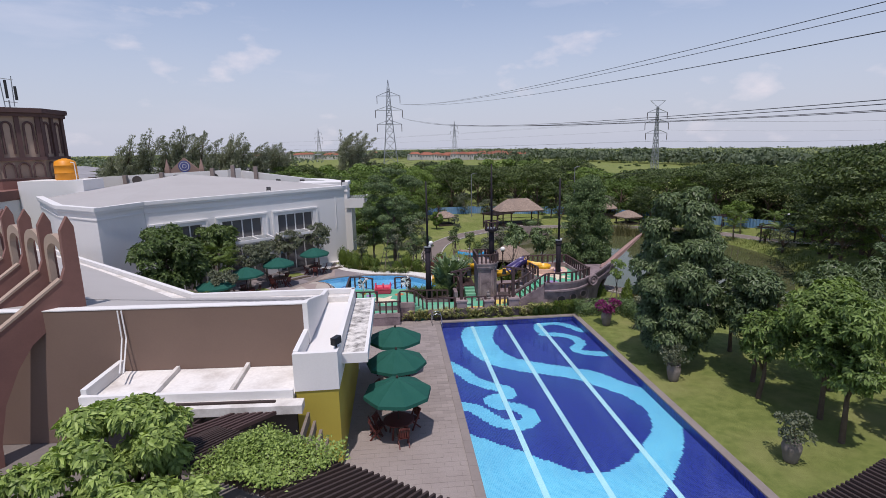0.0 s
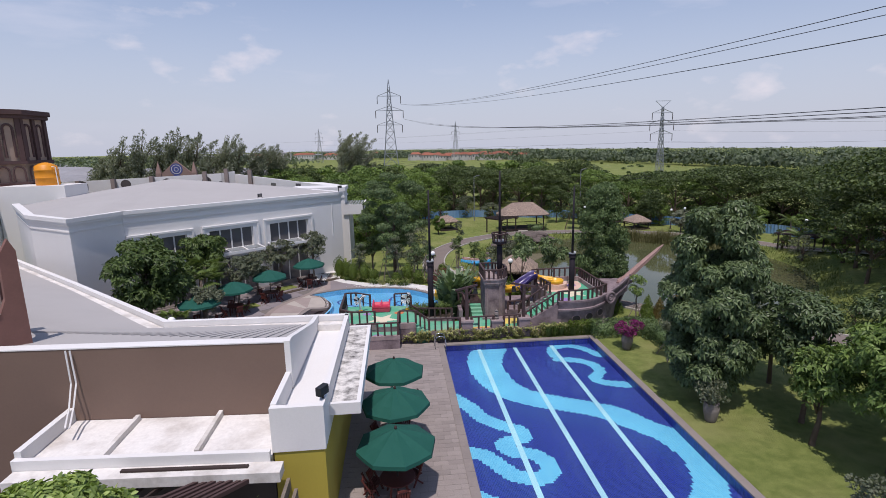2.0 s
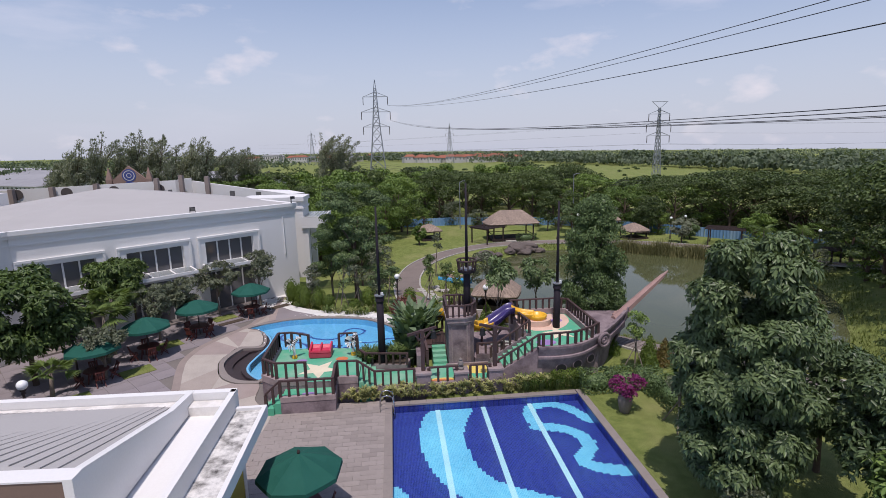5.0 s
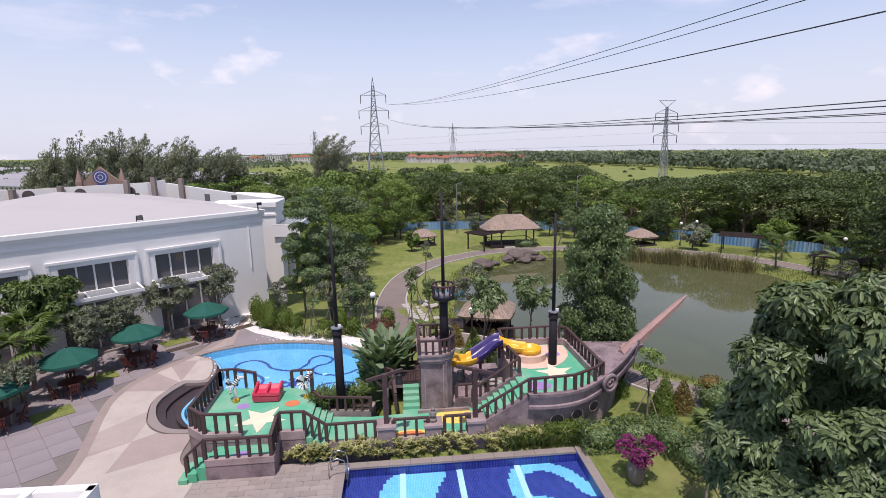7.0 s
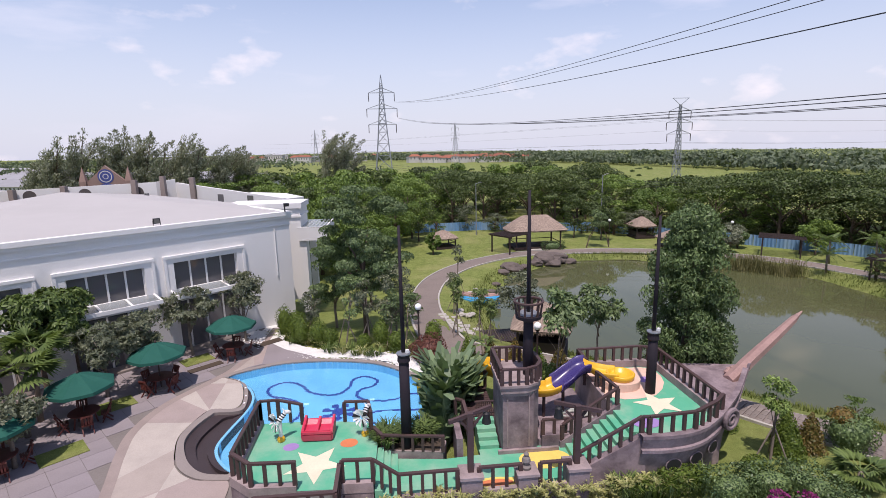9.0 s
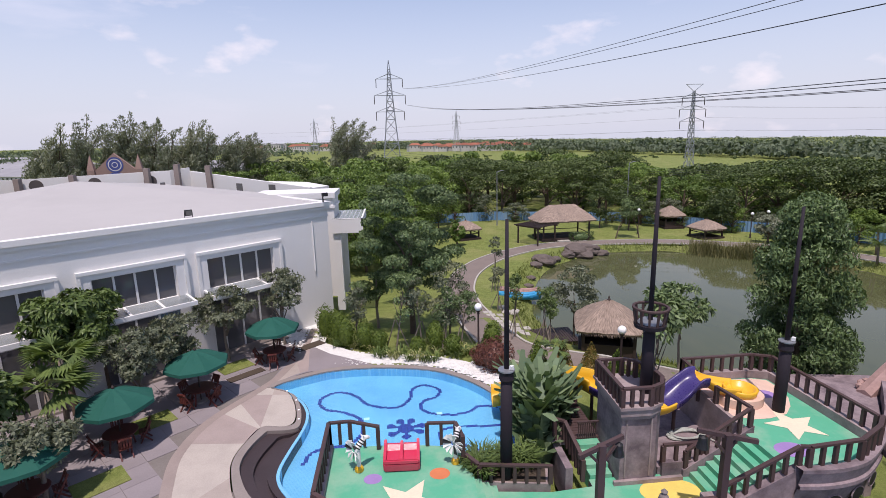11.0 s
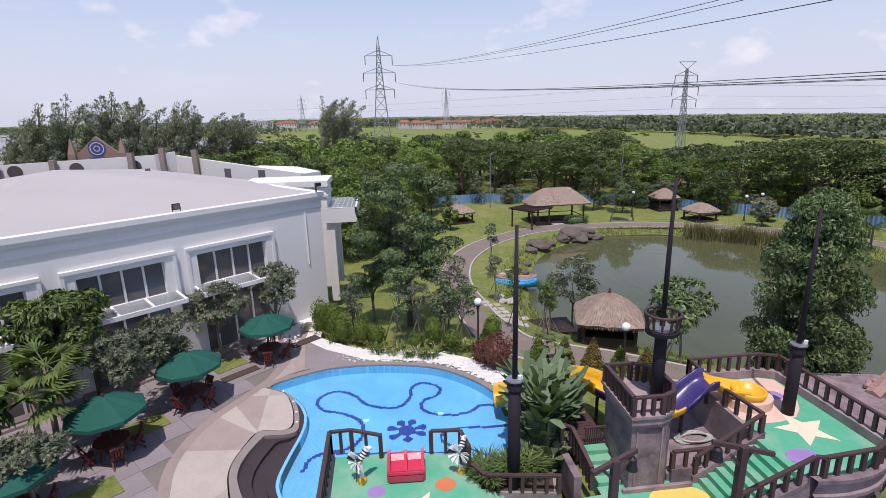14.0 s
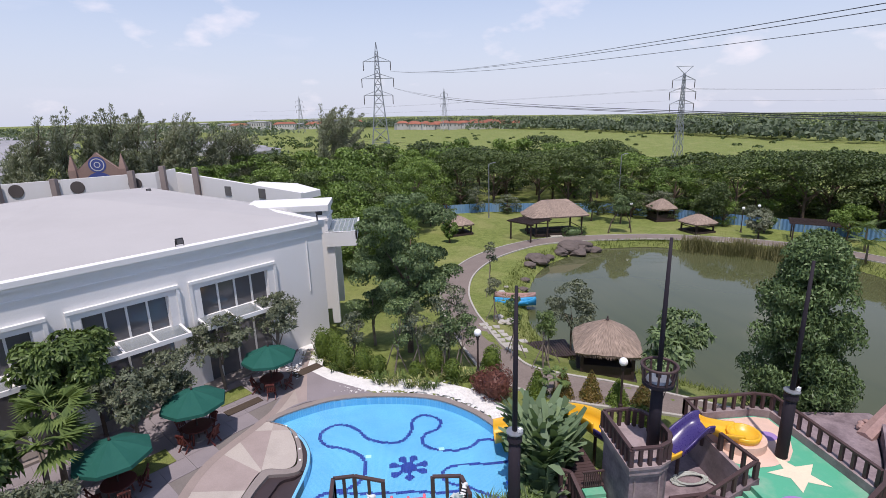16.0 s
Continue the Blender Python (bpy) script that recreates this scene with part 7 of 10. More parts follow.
# ---- parasol sets ----
def parasol_set(x, y, z, turn, seats, label_end):
    p = thing("parasol", "dark green octagonal canvas parasol " + label_end, "parasol", x, y, z, rz=turn, group="green parasols")
    bm = bmesh.new()
    tube(bm, [(0, 0, 0), (0, 0, 2.62)], 0.035, 8)
    part("pole", bm, M["darkwood"], p)
    bm = bmesh.new()
    lathe(bm, [(0.3, 0.0), (0.3, 0.08), (0.08, 0.12)], 12)
    part("foot", bm, M["kerb"], p)
    bm = bmesh.new()
    R = 1.42
    top = bm.verts.new((0, 0, 2.62))
    rings = []
    for f, zz in ((0.32, 2.47), (0.66, 2.27), (1.0, 2.02)):
        ring = []
        for k in range(16):
            a = math.pi * k / 8
            r = R * f * (1.0 if k % 2 == 0 else 0.925)
            ring.append(bm.verts.new((r * math.cos(a), r * math.sin(a), zz - (0.0 if k % 2 == 0 else 0.015 + 0.03 * (1 - f)))))
        rings.append(ring)
    for k in range(16):
        bm.faces.new((top, rings[0][k], rings[0][(k + 1) % 16]))
    for r0, r1 in zip(rings, rings[1:]):
        for k in range(16):
            bm.faces.new((r0[k], r1[k], r1[(k + 1) % 16], r0[(k + 1) % 16]))
    low = [bm.verts.new((v.co.x * 1.01, v.co.y * 1.01, v.co.z - 0.14)) for v in rings[-1]]
    for k in range(16):
        bm.faces.new((rings[-1][k], low[k], low[(k + 1) % 16], rings[-1][(k + 1) % 16]))
    canopy = part("canopy", bm, M["umbrella"], p, "faded green canvas canopy")
    bm = bmesh.new()
    lathe(bm, [(0.05, 2.6), (0.06, 2.66), (0.03, 2.72), (0.005, 2.74)], 8)
    part("finial", bm, M["darkwood"], canopy)
    for k in range(8):
        a = math.pi * k / 4
        bm = bmesh.new()
        beam(bm, (0.04 * math.cos(a), 0.04 * math.sin(a), 2.55), (1.38 * math.cos(a), 1.38 * math.sin(a), 1.99), 0.025, 0.025)
        part("rib", bm, M["darkwood"], canopy)
    t = thing("patio_table", "round red-brown slatted wooden patio table under a parasol", "table", x, y, z, rz=turn + 20, group="patio tables")
    bm = bmesh.new()
    lathe(bm, [(0.06, 0.70), (0.62, 0.70), (0.64, 0.72), (0.64, 0.735), (0.62, 0.75), (0.06, 0.75)], 22)
    part("tabletop", bm, M["teak"], t)
    for k in range(4):
        a = math.pi * k / 2 + 0.4
        bm = bmesh.new()
        beam(bm, (0.48 * math.cos(a), 0.48 * math.sin(a), 0.0), (0.36 * math.cos(a), 0.36 * math.sin(a), 0.70), 0.06, 0.05)
        part("leg", bm, M["teak"], t)
    for k in range(seats):
        a = radians(turn + 30) + 2 * math.pi * k / seats
        copy_thing(CHAIR, pose(x + 0.84 * math.cos(a), y + 0.84 * math.sin(a), z, 0, 0, math.degrees(a) - 90 + (k * 37) % 17 - 8))


CHAIR = thing("patio_chair", "red-brown slatted folding wooden patio chair", "chair", -4.28, -14.45, 0.0, rz=95, group="patio chairs")
for sx in (-0.2, 0.2):
    for a, b, nm in (((sx, -0.2, 0.0), (sx, 0.26, 0.88), "back_leg"), ((sx, 0.22, 0.0), (sx, -0.2, 0.44), "front_leg")):
        bm = bmesh.new()
        beam(bm, a, b, 0.045, 0.055)
        part(nm, bm, M["teak"], CHAIR)
for i in range(5):
    bm = bmesh.new()
    box(bm, -0.22, 0.22, -0.22 + 0.085 * i, -0.15 + 0.085 * i, 0.43, 0.455)
    part("seat_slat", bm, M["teak"], CHAIR)
for i in range(4):
    bm = bmesh.new()
    box(bm, -0.17 + 0.095 * i, -0.11 + 0.095 * i, 0.17 + 0.0, 0.20, 0.5, 0.86)
    part("back_slat", bm, M["teak"], CHAIR)
bm = bmesh.new()
box(bm, -0.22, 0.22, 0.2, 0.24, 0.84, 0.92)
part("back_rail", bm, M["teak"], CHAIR)

for i, (x, y) in enumerate(((-3.27, -14.4), (-3.3, -11.35), (-3.34, -8.3))):
    parasol_set(x, y, 0.0, 12 + 25 * i, 3 if i == 0 else 4, "on the pool deck")
for i, (x, y) in enumerate(((-15.5, 7.85), (-13.65, 11.3), (-11.1, 15.35), (-16.8, 4.5))):
    parasol_set(x, y, 0.0, 5 + 31 * i, 4, "on the terrace")


# ---- lamps ----
def globe_lamp(x, y, zb, h, label="dark lamp post with a white glass globe"):
    l = thing("street_lamp", label, "lamp", x, y, zb, group="globe lamps")
    bm = bmesh.new()
    lathe(bm, [(0.16, 0), (0.16, 0.1), (0.09, 0.18), (0.11, 0.5), (0.07, 0.56), (0.055, 0.7), (0.05, h - 0.6), (0.09, h - 0.55), (0.06, h - 0.48), (0.12, h - 0.4), (0.13, h - 0.34), (0.05, h - 0.33)], 10)
    part("post", bm, M["darkwood"], l)
    bm = bmesh.new()
    bmesh.ops.create_uvsphere(bm, u_segments=16, v_segments=10, radius=0.21, matrix=Matrix.Translation((0, 0, h - 0.16)))
    part("globe", bm, M["globe"], l, smooth=True)


for x, y, top in ((6.37, 10.2, 2.95), (-17.9, 4.7, 3.4), (-15.6, -2.4, 3.3), (0.2, 14.8, 2.9)):
    zb = 0.0 if x < -10 else ground_at(x, y)
    globe_lamp(x, back(y), zb, top - zb)
for x, y, top in ((30.8, 58.0, 1.3), (46.5, 52.5, 1.2), (19.2, 1.95, 2.1), (54.6, 35.5, 1.2), (43.8, 52.0, 1.1)):
    zb = ground_at(x, y)
    globe_lamp(x, y, zb, top - zb)


# ---- thatched gazebos ----
def gazebo(x, y, zb, eave, top, hx2, hy2, turn, rise=0.75, curtain=False, ridge=0.0, label="small thatched timber gazebo on four posts"):
    g = thing("gazebo", label, "gazebo", x, y, zb, rz=turn, group="thatched gazebos")
    e, t = eave - zb, top - zb
    bm = bmesh.new()
    rings = []
    n = 28
    for f, zz in ((1.0, e - 0.16), (1.04, e - 0.02), (0.97, e + 0.12), (0.72, e + 0.12 + (t - e) * 0.30), (0.42, e + 0.12 + (t - e) * 0.62), (0.14, t - 0.08), (0.03, t)):
        ring = []
        for k in range(n):
            a = 2 * math.pi * (k + 0.5) / n
            c, s = math.cos(a), math.sin(a)
            q = max(abs(c), abs(s)) ** 0.72
            w = 1 + 0.02 * math.sin(k * 5.3 + zz * 9)
            rx = ridge + (hx2 - ridge) * f if ridge else hx2 * f
            ring.append(bm.verts.new((rx * c / q * w, hy2 * f * s / q * w, zz + 0.03 * math.sin(k * 3.7))))
        rings.append(ring)
    for r0, r1 in zip(rings, rings[1:]):
        for k in range(n):
            bm.faces.new((r0[k], r0[(k + 1) % n], r1[(k + 1) % n], r1[k]))
    bm.faces.new(rings[-1])
    bm.faces.new(rings[0][::-1])
    thatched = part("roof", bm, M["thatch"], g, "grey-brown thatched roof")
    # ragged fringe of straw at the eaves
    rs2 = np.random.RandomState(int(abs(x * 7 + y)))
    m = 420
    an = rs2.rand(m) * 2 * math.pi
    q = np.maximum(abs(np.cos(an)), abs(np.sin(an))) ** 0.72
    cen = np.c_[hx2 * 1.01 * np.cos(an) / q, hy2 * 1.01 * np.sin(an) / q, np.full(m, e - 0.14)]
    v, f = leaf_quads(rs2, cen, np.tile([0.0, 0, -1.0], (m, 1)), 0.26, 0.06, 0.3, 0.2)
    tagged(quads_ob("straw_fringe", v, f, M["thatch"], thatched), "ragged straw fringe at the eaves", kind="stuff")
    px, py = hx2 * 0.74, hy2 * 0.74
    for sx in (-1, 1):
        for sy in (-1, 1):
            bm = bmesh.new()
            box(bm, sx * px - 0.09, sx * px + 0.09, sy * py - 0.09, sy * py + 0.09, 0, e + 0.1)
            part("post", bm, M["darkwood"], g)
    bm = bmesh.new()
    box(bm, -px - 0.25, px + 0.25, -py - 0.25, py + 0.25, -0.5, rise * 0.5)
    part("platform", bm, M["darkwood"], g)
    if curtain:
        for sx, sy in ((0, 1), (0, -1), (1, 0), (-1, 0)):
            bm = bmesh.new()
            if sx == 0:
                box(bm, -px, px, sy * py - 0.03, sy * py + 0.03, rise * 0.5, e * 0.55)
            else:
                box(bm, sx * px - 0.03, sx * px + 0.03, -py, py, rise * 0.5, e * 0.55)
            part("side_panel", bm, M["darkwood"], g)
    else:
        for sx, sy in ((0, 1), (0, -1), (1, 0), (-1, 0)):
            bm = bmesh.new()
            if sx == 0:
                beam(bm, (-px, sy * py, rise * 0.5 + 0.6), (px, sy * py, rise * 0.5 + 0.6), 0.07, 0.09)
            else:
                beam(bm, (sx * px, -py, rise * 0.5 + 0.6), (sx * px, py, rise * 0.5 + 0.6), 0.07, 0.09)
            part("hand_rail", bm, M["darkwood"], g)
    bm = bmesh.new()
    lathe(bm, [(0.09, t - 0.05), (0.1, t + 0.05), (0.04, t + 0.14), (0.06, t + 0.2), (0.01, t + 0.3)], 8, ridge * 0.0, 0, 0)
    part("finial", bm, M["darkwood"], thatched)
    return g


gazebo(8.5, 16.6, ground_at(8.5, 16.6), 0.72, 2.1, 1.95, 1.95, -20, 0.8, True)
gazebo(19.2, 57.5, -2.4, 0.45, 2.4, 4.4, 2.7, 2, 0.8, False, 1.6, "large thatched timber pavilion beside the lake path")
gazebo(38.6, 53.9, -2.45, -1.0, 0.1, 1.9, 1.9, 10, 0.6, False)
gazebo(37.9, 62.2, -2.4, -0.4, 0.95, 1.8, 1.8, 0, 0.6, True)
gazebo(5.9, 60.1, -2.4, -0.8, 0.25, 1.9, 1.9, 15, 0.6, False)


def pergola(x, y, zb, zt, w, d, turn, label):
    p = thing("pergola", label, "pergola", x, y, zb, rz=turn, group="lakeside pergolas")
    h = zt - zb
    for sx in (-1, 1):
        for sy in (-1, 1):
            bm = bmesh.new()
            box(bm, sx * w / 2 - 0.08, sx * w / 2 + 0.08, sy * d / 2 - 0.08, sy * d / 2 + 0.08, -0.2, h)
            part("post", bm, M["darkwood"], p)
        bm = bmesh.new()
        box(bm, sx * w / 2 - 0.06, sx * w / 2 + 0.06, -d / 2 - 0.4, d / 2 + 0.4, h - 0.1, h + 0.08)
        part("beam", bm, M["darkwood"], p)
    n = int((d + 0.6) / 0.26)
    for i in range(n):
        yy = -d / 2 - 0.3 + (d + 0.6) * i / (n - 1)
        bm = bmesh.new()
        box(bm, -w / 2 - 0.5, w / 2 + 0.5, yy - 0.04, yy + 0.04, h + 0.08, h + 0.2)
        part("slat", bm, M["darkwood"], p)


pergola(14.9, 55.0, -2.4, 0.05, 3.6, 3.4, 35, "dark timber slatted pergola before the pavilion")
pergola(48.9, 45.9, -2.4, -0.1, 4.2, 3.2, -38, "dark timber slatted pergola by the lake")
pergola(50.2, 31.0, -2.4, -0.1, 4.2, 3.0, -60, "dark timber slatted pergola by the lake")

# hedge block and steps by the pavilion
bm = bmesh.new()
box(bm, 17.9, 19.5, 54.4, 55.6, -2.7, -2.2)
st = part("steps", bm, M["stone_lt"])
tagged(st, "pale stone steps to the pavilion", "steps", kind="structure")


# ---- lake path ----
def paved_path(name, mid, w, material, lift, label, edge=None):
    line = spline(mid, 10)
    L, R = aside(line, w / 2), aside(line, -w / 2)
    vs, fs = [], []
    for a, b in zip(L, R):
        for q in range(4):
            t = q / 3
            x, y = a[0] + (b[0] - a[0]) * t, a[1] + (b[1] - a[1]) * t
            vs.append((x, y, max(ground_at(x, y), -2.85) + lift))
    for i in range(len(L) - 1):
        for q in range(3):
            k = 4 * i + q
            fs.append((k, k + 1, k + 5, k + 4))
    ob = raw(name, vs, [f[::-1] for f in fs], material, smooth=True)
    tagged(ob, label, "path", kind="structure")
    if edge:
        for side, nm in ((L, "kerb"), (R, "kerb")):
            bm = bmesh.new()
            for a, b in zip(side, side[1:]):
                beam(bm, (a[0], a[1], max(ground_at(*a), -2.85) + lift), (b[0], b[1], max(ground_at(*b), -2.85) + lift), 0.16, 0.14)
            k = part(nm, bm, edge)
            tagged(k, "pale concrete kerb along the lake path", "kerb", kind="structure")
    return ob


lake_path = paved_path("path", [(27.0, -6.3), (22.4, -2.2), (18.9, 1.1), (16.9, 3.4), (15.2, 5.5), (13.4, 8.2), (9.6, 10.7), (5.2, 12.6), (2.3, 15.0), (1.55, 18.5), (1.3, 23.5), (1.3, 29.0), (1.9, 35.8), (3.7, 41.7), (7.3, 47.1), (12.3, 51.1), (17.0, 53.0), (23.0, 53.2), (31.5, 52.0), (39.0, 48.5), (45.5, 43.5), (49.5, 36.5), (51.0, 28.0), (52.0, 18.0)], 2.7, M["road"], 0.05, "grey-brown brick path winding round the lake", M["stone_lt"])
# bricks of the stretch beside the ship
bm = bmesh.new()
box(bm, -0.205, 0.205, -0.105, 0.105, -0.04, 0.0)
brick_me = bpy.data.meshes.new("brick")
bm.to_mesh(brick_me)
bm.free()
brick_me.materials.append(M["path"])
run = spline([(22.4, -2.2), (18.9, 1.1), (16.9, 3.4), (15.2, 5.5), (13.4, 8.2)], 60)
acc, last, row = 0.0, np.array(run[0]), 0
for p in run[1:]:
    p = np.array(p)
    acc += float(np.linalg.norm(p - last))
    if acc >= 0.23 and row < 52:
        d = (p - last) / (np.linalg.norm(p - last) + 1e-9)
        for q in range(-2, 4):
            o = 0.43 * q - 0.215 + (0.1 if row % 2 else -0.1)
            x, y = p[0] - d[1] * o, p[1] + d[0] * o
            b = new("brick", brick_me)
            b.parent = lake_path
            b.matrix_basis = pose(x, y, max(ground_at(x, y), -2.85) + 0.085, 0, 0, math.degrees(math.atan2(d[1], d[0])) + 90)
        acc, row = 0.0, row + 1
    last = p
rng = random.Random(21)
stone_group = "stepping stones"
bm = bmesh.new()
box(bm, -0.34, 0.34, -0.26, 0.26, -0.08, 0.06)
bmesh.ops.bevel(bm, geom=bm.edges[:], offset=0.03, segments=1, affect='EDGES')
step_me = bpy.data.meshes.new("stepping_stone")
bm.to_mesh(step_me)
bm.free()
step_me.materials.append(M["stone_lt"])
for i in range(2):
    for k in range(7):
        x, y = 2.5 + 0.12 * k + 0.9 * i, 24.6 - 0.85 * k + rng.uniform(-0.1, 0.1)
        s = new("stepping_stone", step_me)
        s.matrix_basis = pose(x, y, ground_at(x, y) + 0.02, 0, 0, rng.uniform(-12, 12))
        tagged(s, "square pale stepping stone in the lawn", "stone", group=stone_group)
for k in range(6):
    x, y = 4.2 + 0.8 * k, 22.8 - 0.1 * k
    s = new("stepping_stone", step_me)
    s.matrix_basis = pose(x, y, ground_at(x, y) + 0.02, 0, 0, rng.uniform(-12, 12))
    tagged(s, "square pale stepping stone in the lawn", "stone", group=stone_group)
dock = thing("deck_platform", "dark timber platform at the lake edge", "platform", 6.3, 21.4, ground_at(6.3, 21.4))
for i in range(20):
    bm = bmesh.new()
    box(bm, -1.9 + 0.19 * i, -1.74 + 0.19 * i, -1.3, 1.3, 0.12, 0.18)
    part("plank", bm, M["darkwood"], dock)
bm = bmesh.new()
box(bm, -1.9, 1.9, -1.25, 1.25, -0.6, 0.11)
part("frame", bm, M["darkwood"], dock)


def rock(x, y, z, r, seed, label="rounded brown-grey boulder at the lake shore", mat="rock", group="lake boulders", flatz=0.48):
    bm = bmesh.new()
    bmesh.ops.create_icosphere(bm, subdivisions=3, radius=r)
    for v in bm.verts:
        q = noise.noise(v.co / r * 1.1 + Vector((seed, seed * 2, 0)))
        q2 = noise.noise(v.co / r * 3.0 + Vector((seed, 0, seed)))
        v.co *= 1 + 0.35 * q + 0.1 * q2
        v.co.z *= flatz
    o = part("boulder", bm, M[mat])
    o.location = (x, y, z)
    tagged(o, label, "rock", group=group)


for i, (x, y, r) in enumerate(((12.9, 44.6, 1.35), (18.2, 48.9, 1.5), (20.2, 49.4, 1.4), (19.0, 48.0, 1.2), (16.8, 47.6, 0.9), (21.6, 48.9, 0.9), (11.5, 42.9, 0.7), (14.8, 46.0, 0.6), (9.7, 38.6, 0.5), (8.8, 36.0, 0.5))):
    rock(x, y, max(ground_at(x, y), -3.0) + 0.25 * r, r, i * 3.1)
for i, (x, y, r) in enumerate(((4.2, 27.2, 0.42), (4.9, 26.6, 0.4), (4.3, 26.2, 0.36), (5.3, 27.3, 0.34), (6.2, 34.4, 0.3), (7.0, 35.8, 0.25))):
    rock(x, y, ground_at(x, y) + 0.12, r, 40 + i * 2.7, "small pale grey boulder on the lawn", "stone_lt", "lawn stones")

# rowing boat
boat = thing("rowing_boat", "bright blue wooden rowing boat on the lake shore", "boat", 6.75, 31.5, ground_at(6.75, 31.5) - 0.03, rz=-8)


def boat_shell(o, zlift):
    out = []
    for i in range(13):
        t = i / 12
        x = -1.9 + 3.8 * t
        w = 0.62 * (math.sin(math.pi * min(max(t * 0.92 + 0.06, 0), 1)) ** 0.6) - o
        sheer = 0.50 + 0.28 * (2 * t - 1) ** 2
        ring = [(x, max(w, 0.02) * math.cos(a), zlift + sheer * (1 - math.sin(a) * 0.98)) for a in np.linspace(0, math.pi, 9)]
        out.append(ring)
    return out


for o, zl, nm, mt in ((0.0, 0.0, "hull", "boat"),):
    bm = bmesh.new()
    rings = [[bm.verts.new(p) for p in r] for r in boat_shell(0.0, 0.0)]
    ins = [[bm.verts.new((p[0] * 0.97, p[1], p[2])) for p in r] for r in boat_shell(0.05, 0.04)]
    for A in (rings, ins):
        for r0, r1 in zip(A, A[1:]):
            for k in range(8):
                bm.faces.new((r0[k], r0[k + 1], r1[k + 1], r1[k]))
    for k in (0, 8):
        for i in range(12):
            bm.faces.new((rings[i][k], rings[i + 1][k], ins[i + 1][k], ins[i][k]))
    for i in (0, 12):
        for k in range(8):
            bm.faces.new((rings[i][k], rings[i][k + 1], ins[i][k + 1], ins[i][k]))
    part("hull", bm, M["boat"], boat, smooth=True)
for x in (-0.9, 0.1, 1.0):
    bm = bmesh.new()
    box(bm, x - 0.12, x + 0.12, -0.5, 0.5, 0.36, 0.40)
    part("thwart", bm, M["boat"], boat)
boat2 = thing("rowing_boat", "weathered red-brown wooden rowing boat behind the blue one", "boat", 7.1, 32.8, ground_at(7.1, 32.8) - 0.03, rz=-14)
for c in list(boat.children):
    o = c.copy()
    o.data = c.data.copy()
    o.data.materials[0] = M["sprit"]
    scene.collection.objects.link(o)
    o.parent = boat2

# ---- blue sheet fence behind the garden ----
fence = thing("sheet_fence", "blue corrugated sheet fence along the garden's far edge", "fence", 32, 66, -2.4, kind="structure")
fl_pts = [(-6, 74), (13, 75.4), (32.4, 69.7), (38.5, 64.0), (48.0, 54.5), (57.0, 43.5), (61.0, 34.0), (64.5, 20.0), (66.0, 4.0)]
for a, b in zip(fl_pts, fl_pts[1:]):
    n = max(1, int(math.hypot(b[0] - a[0], b[1] - a[1]) / 2.4))
    for i in range(n):
        p, q = (a[0] + (b[0] - a[0]) * i / n, a[1] + (b[1] - a[1]) * i / n), (a[0] + (b[0] - a[0]) * (i + 0.98) / n, a[1] + (b[1] - a[1]) * (i + 0.98) / n)
        bm = bmesh.new()
        m = 12
        lo, hi = [], []
        for k in range(m + 1):
            t = k / m
            o = 0.04 if k % 2 else -0.04
            x, y = p[0] + (q[0] - p[0]) * t, p[1] + (q[1] - p[1]) * t
            lo.append(bm.verts.new((x + o, y + o, -2.7)))
            hi.append(bm.verts.new((x + o, y + o, -0.85)))
        for k in range(m):
            bm.faces.new((lo[k], lo[k + 1], hi[k + 1], hi[k]))
        wpart("sheet", bm, M["blue_fence"], fence)

# ---- curved timber pergola over the near deck ----
arbour = thing("deck_pergola", "curved dark timber pergola partly covered by creeper", "pergola", -4.5, -20, 0)
arc_in = spline(back_line([(-10.4, -17.6), (-8.4, -18.6), (-5.8, -20.0), (-2.5, -21.8), (1.5, -23.0), (5.0, -23.2), (8.0, -22.8), (11.0, -21.8)]), 8)
arc_out = spline(back_line([(-9.2, -16.6), (-7.2, -17.5), (-4.3, -19.2), (-1.6, -20.8), (1.8, -21.8), (5.0, -21.9), (7.6, -21.5), (10.4, -20.5)]), 8)
for k in range(len(arc_in) * 2 - 1):
    i, h = divmod(k, 2)
    a = np.array(arc_in[i]) if not h else (np.array(arc_in[i]) + np.array(arc_in[i + 1])) / 2
    b = np.array(arc_out[i]) if not h else (np.array(arc_out[i]) + np.array(arc_out[i + 1])) / 2
    bm = bmesh.new()
    beam(bm, (a[0] - (b[0] - a[0]) * 0.3, a[1] - (b[1] - a[1]) * 0.3, 2.95), (b[0], b[1], 2.95), 0.07, 0.14)
    wpart("rafter", bm, M["darkwood"], arbour)
for line, z in ((arc_in, 2.8), (arc_out[:], 2.8)):
    inner = [tuple(np.array(p) * 0.8 + np.array(q) * 0.2) for p, q in zip(line, arc_in if line is not arc_in else arc_out)]
    for p, q in zip(inner[::2], inner[2::2]):
        bm = bmesh.new()
        beam(bm, (p[0], p[1], z), (q[0], q[1], z), 0.1, 0.16)
        wpart("beam", bm, M["darkwood"], arbour)
for i in (2, 14, 26, 38, 50):
    for line in (arc_in,):
        p = line[i]
        bm = bmesh.new()
        box(bm, p[0] - 0.08, p[0] + 0.08, p[1] - 0.08, p[1] + 0.08, -0.02, 2.8)
        wpart("post", bm, M["darkwood"], arbour)
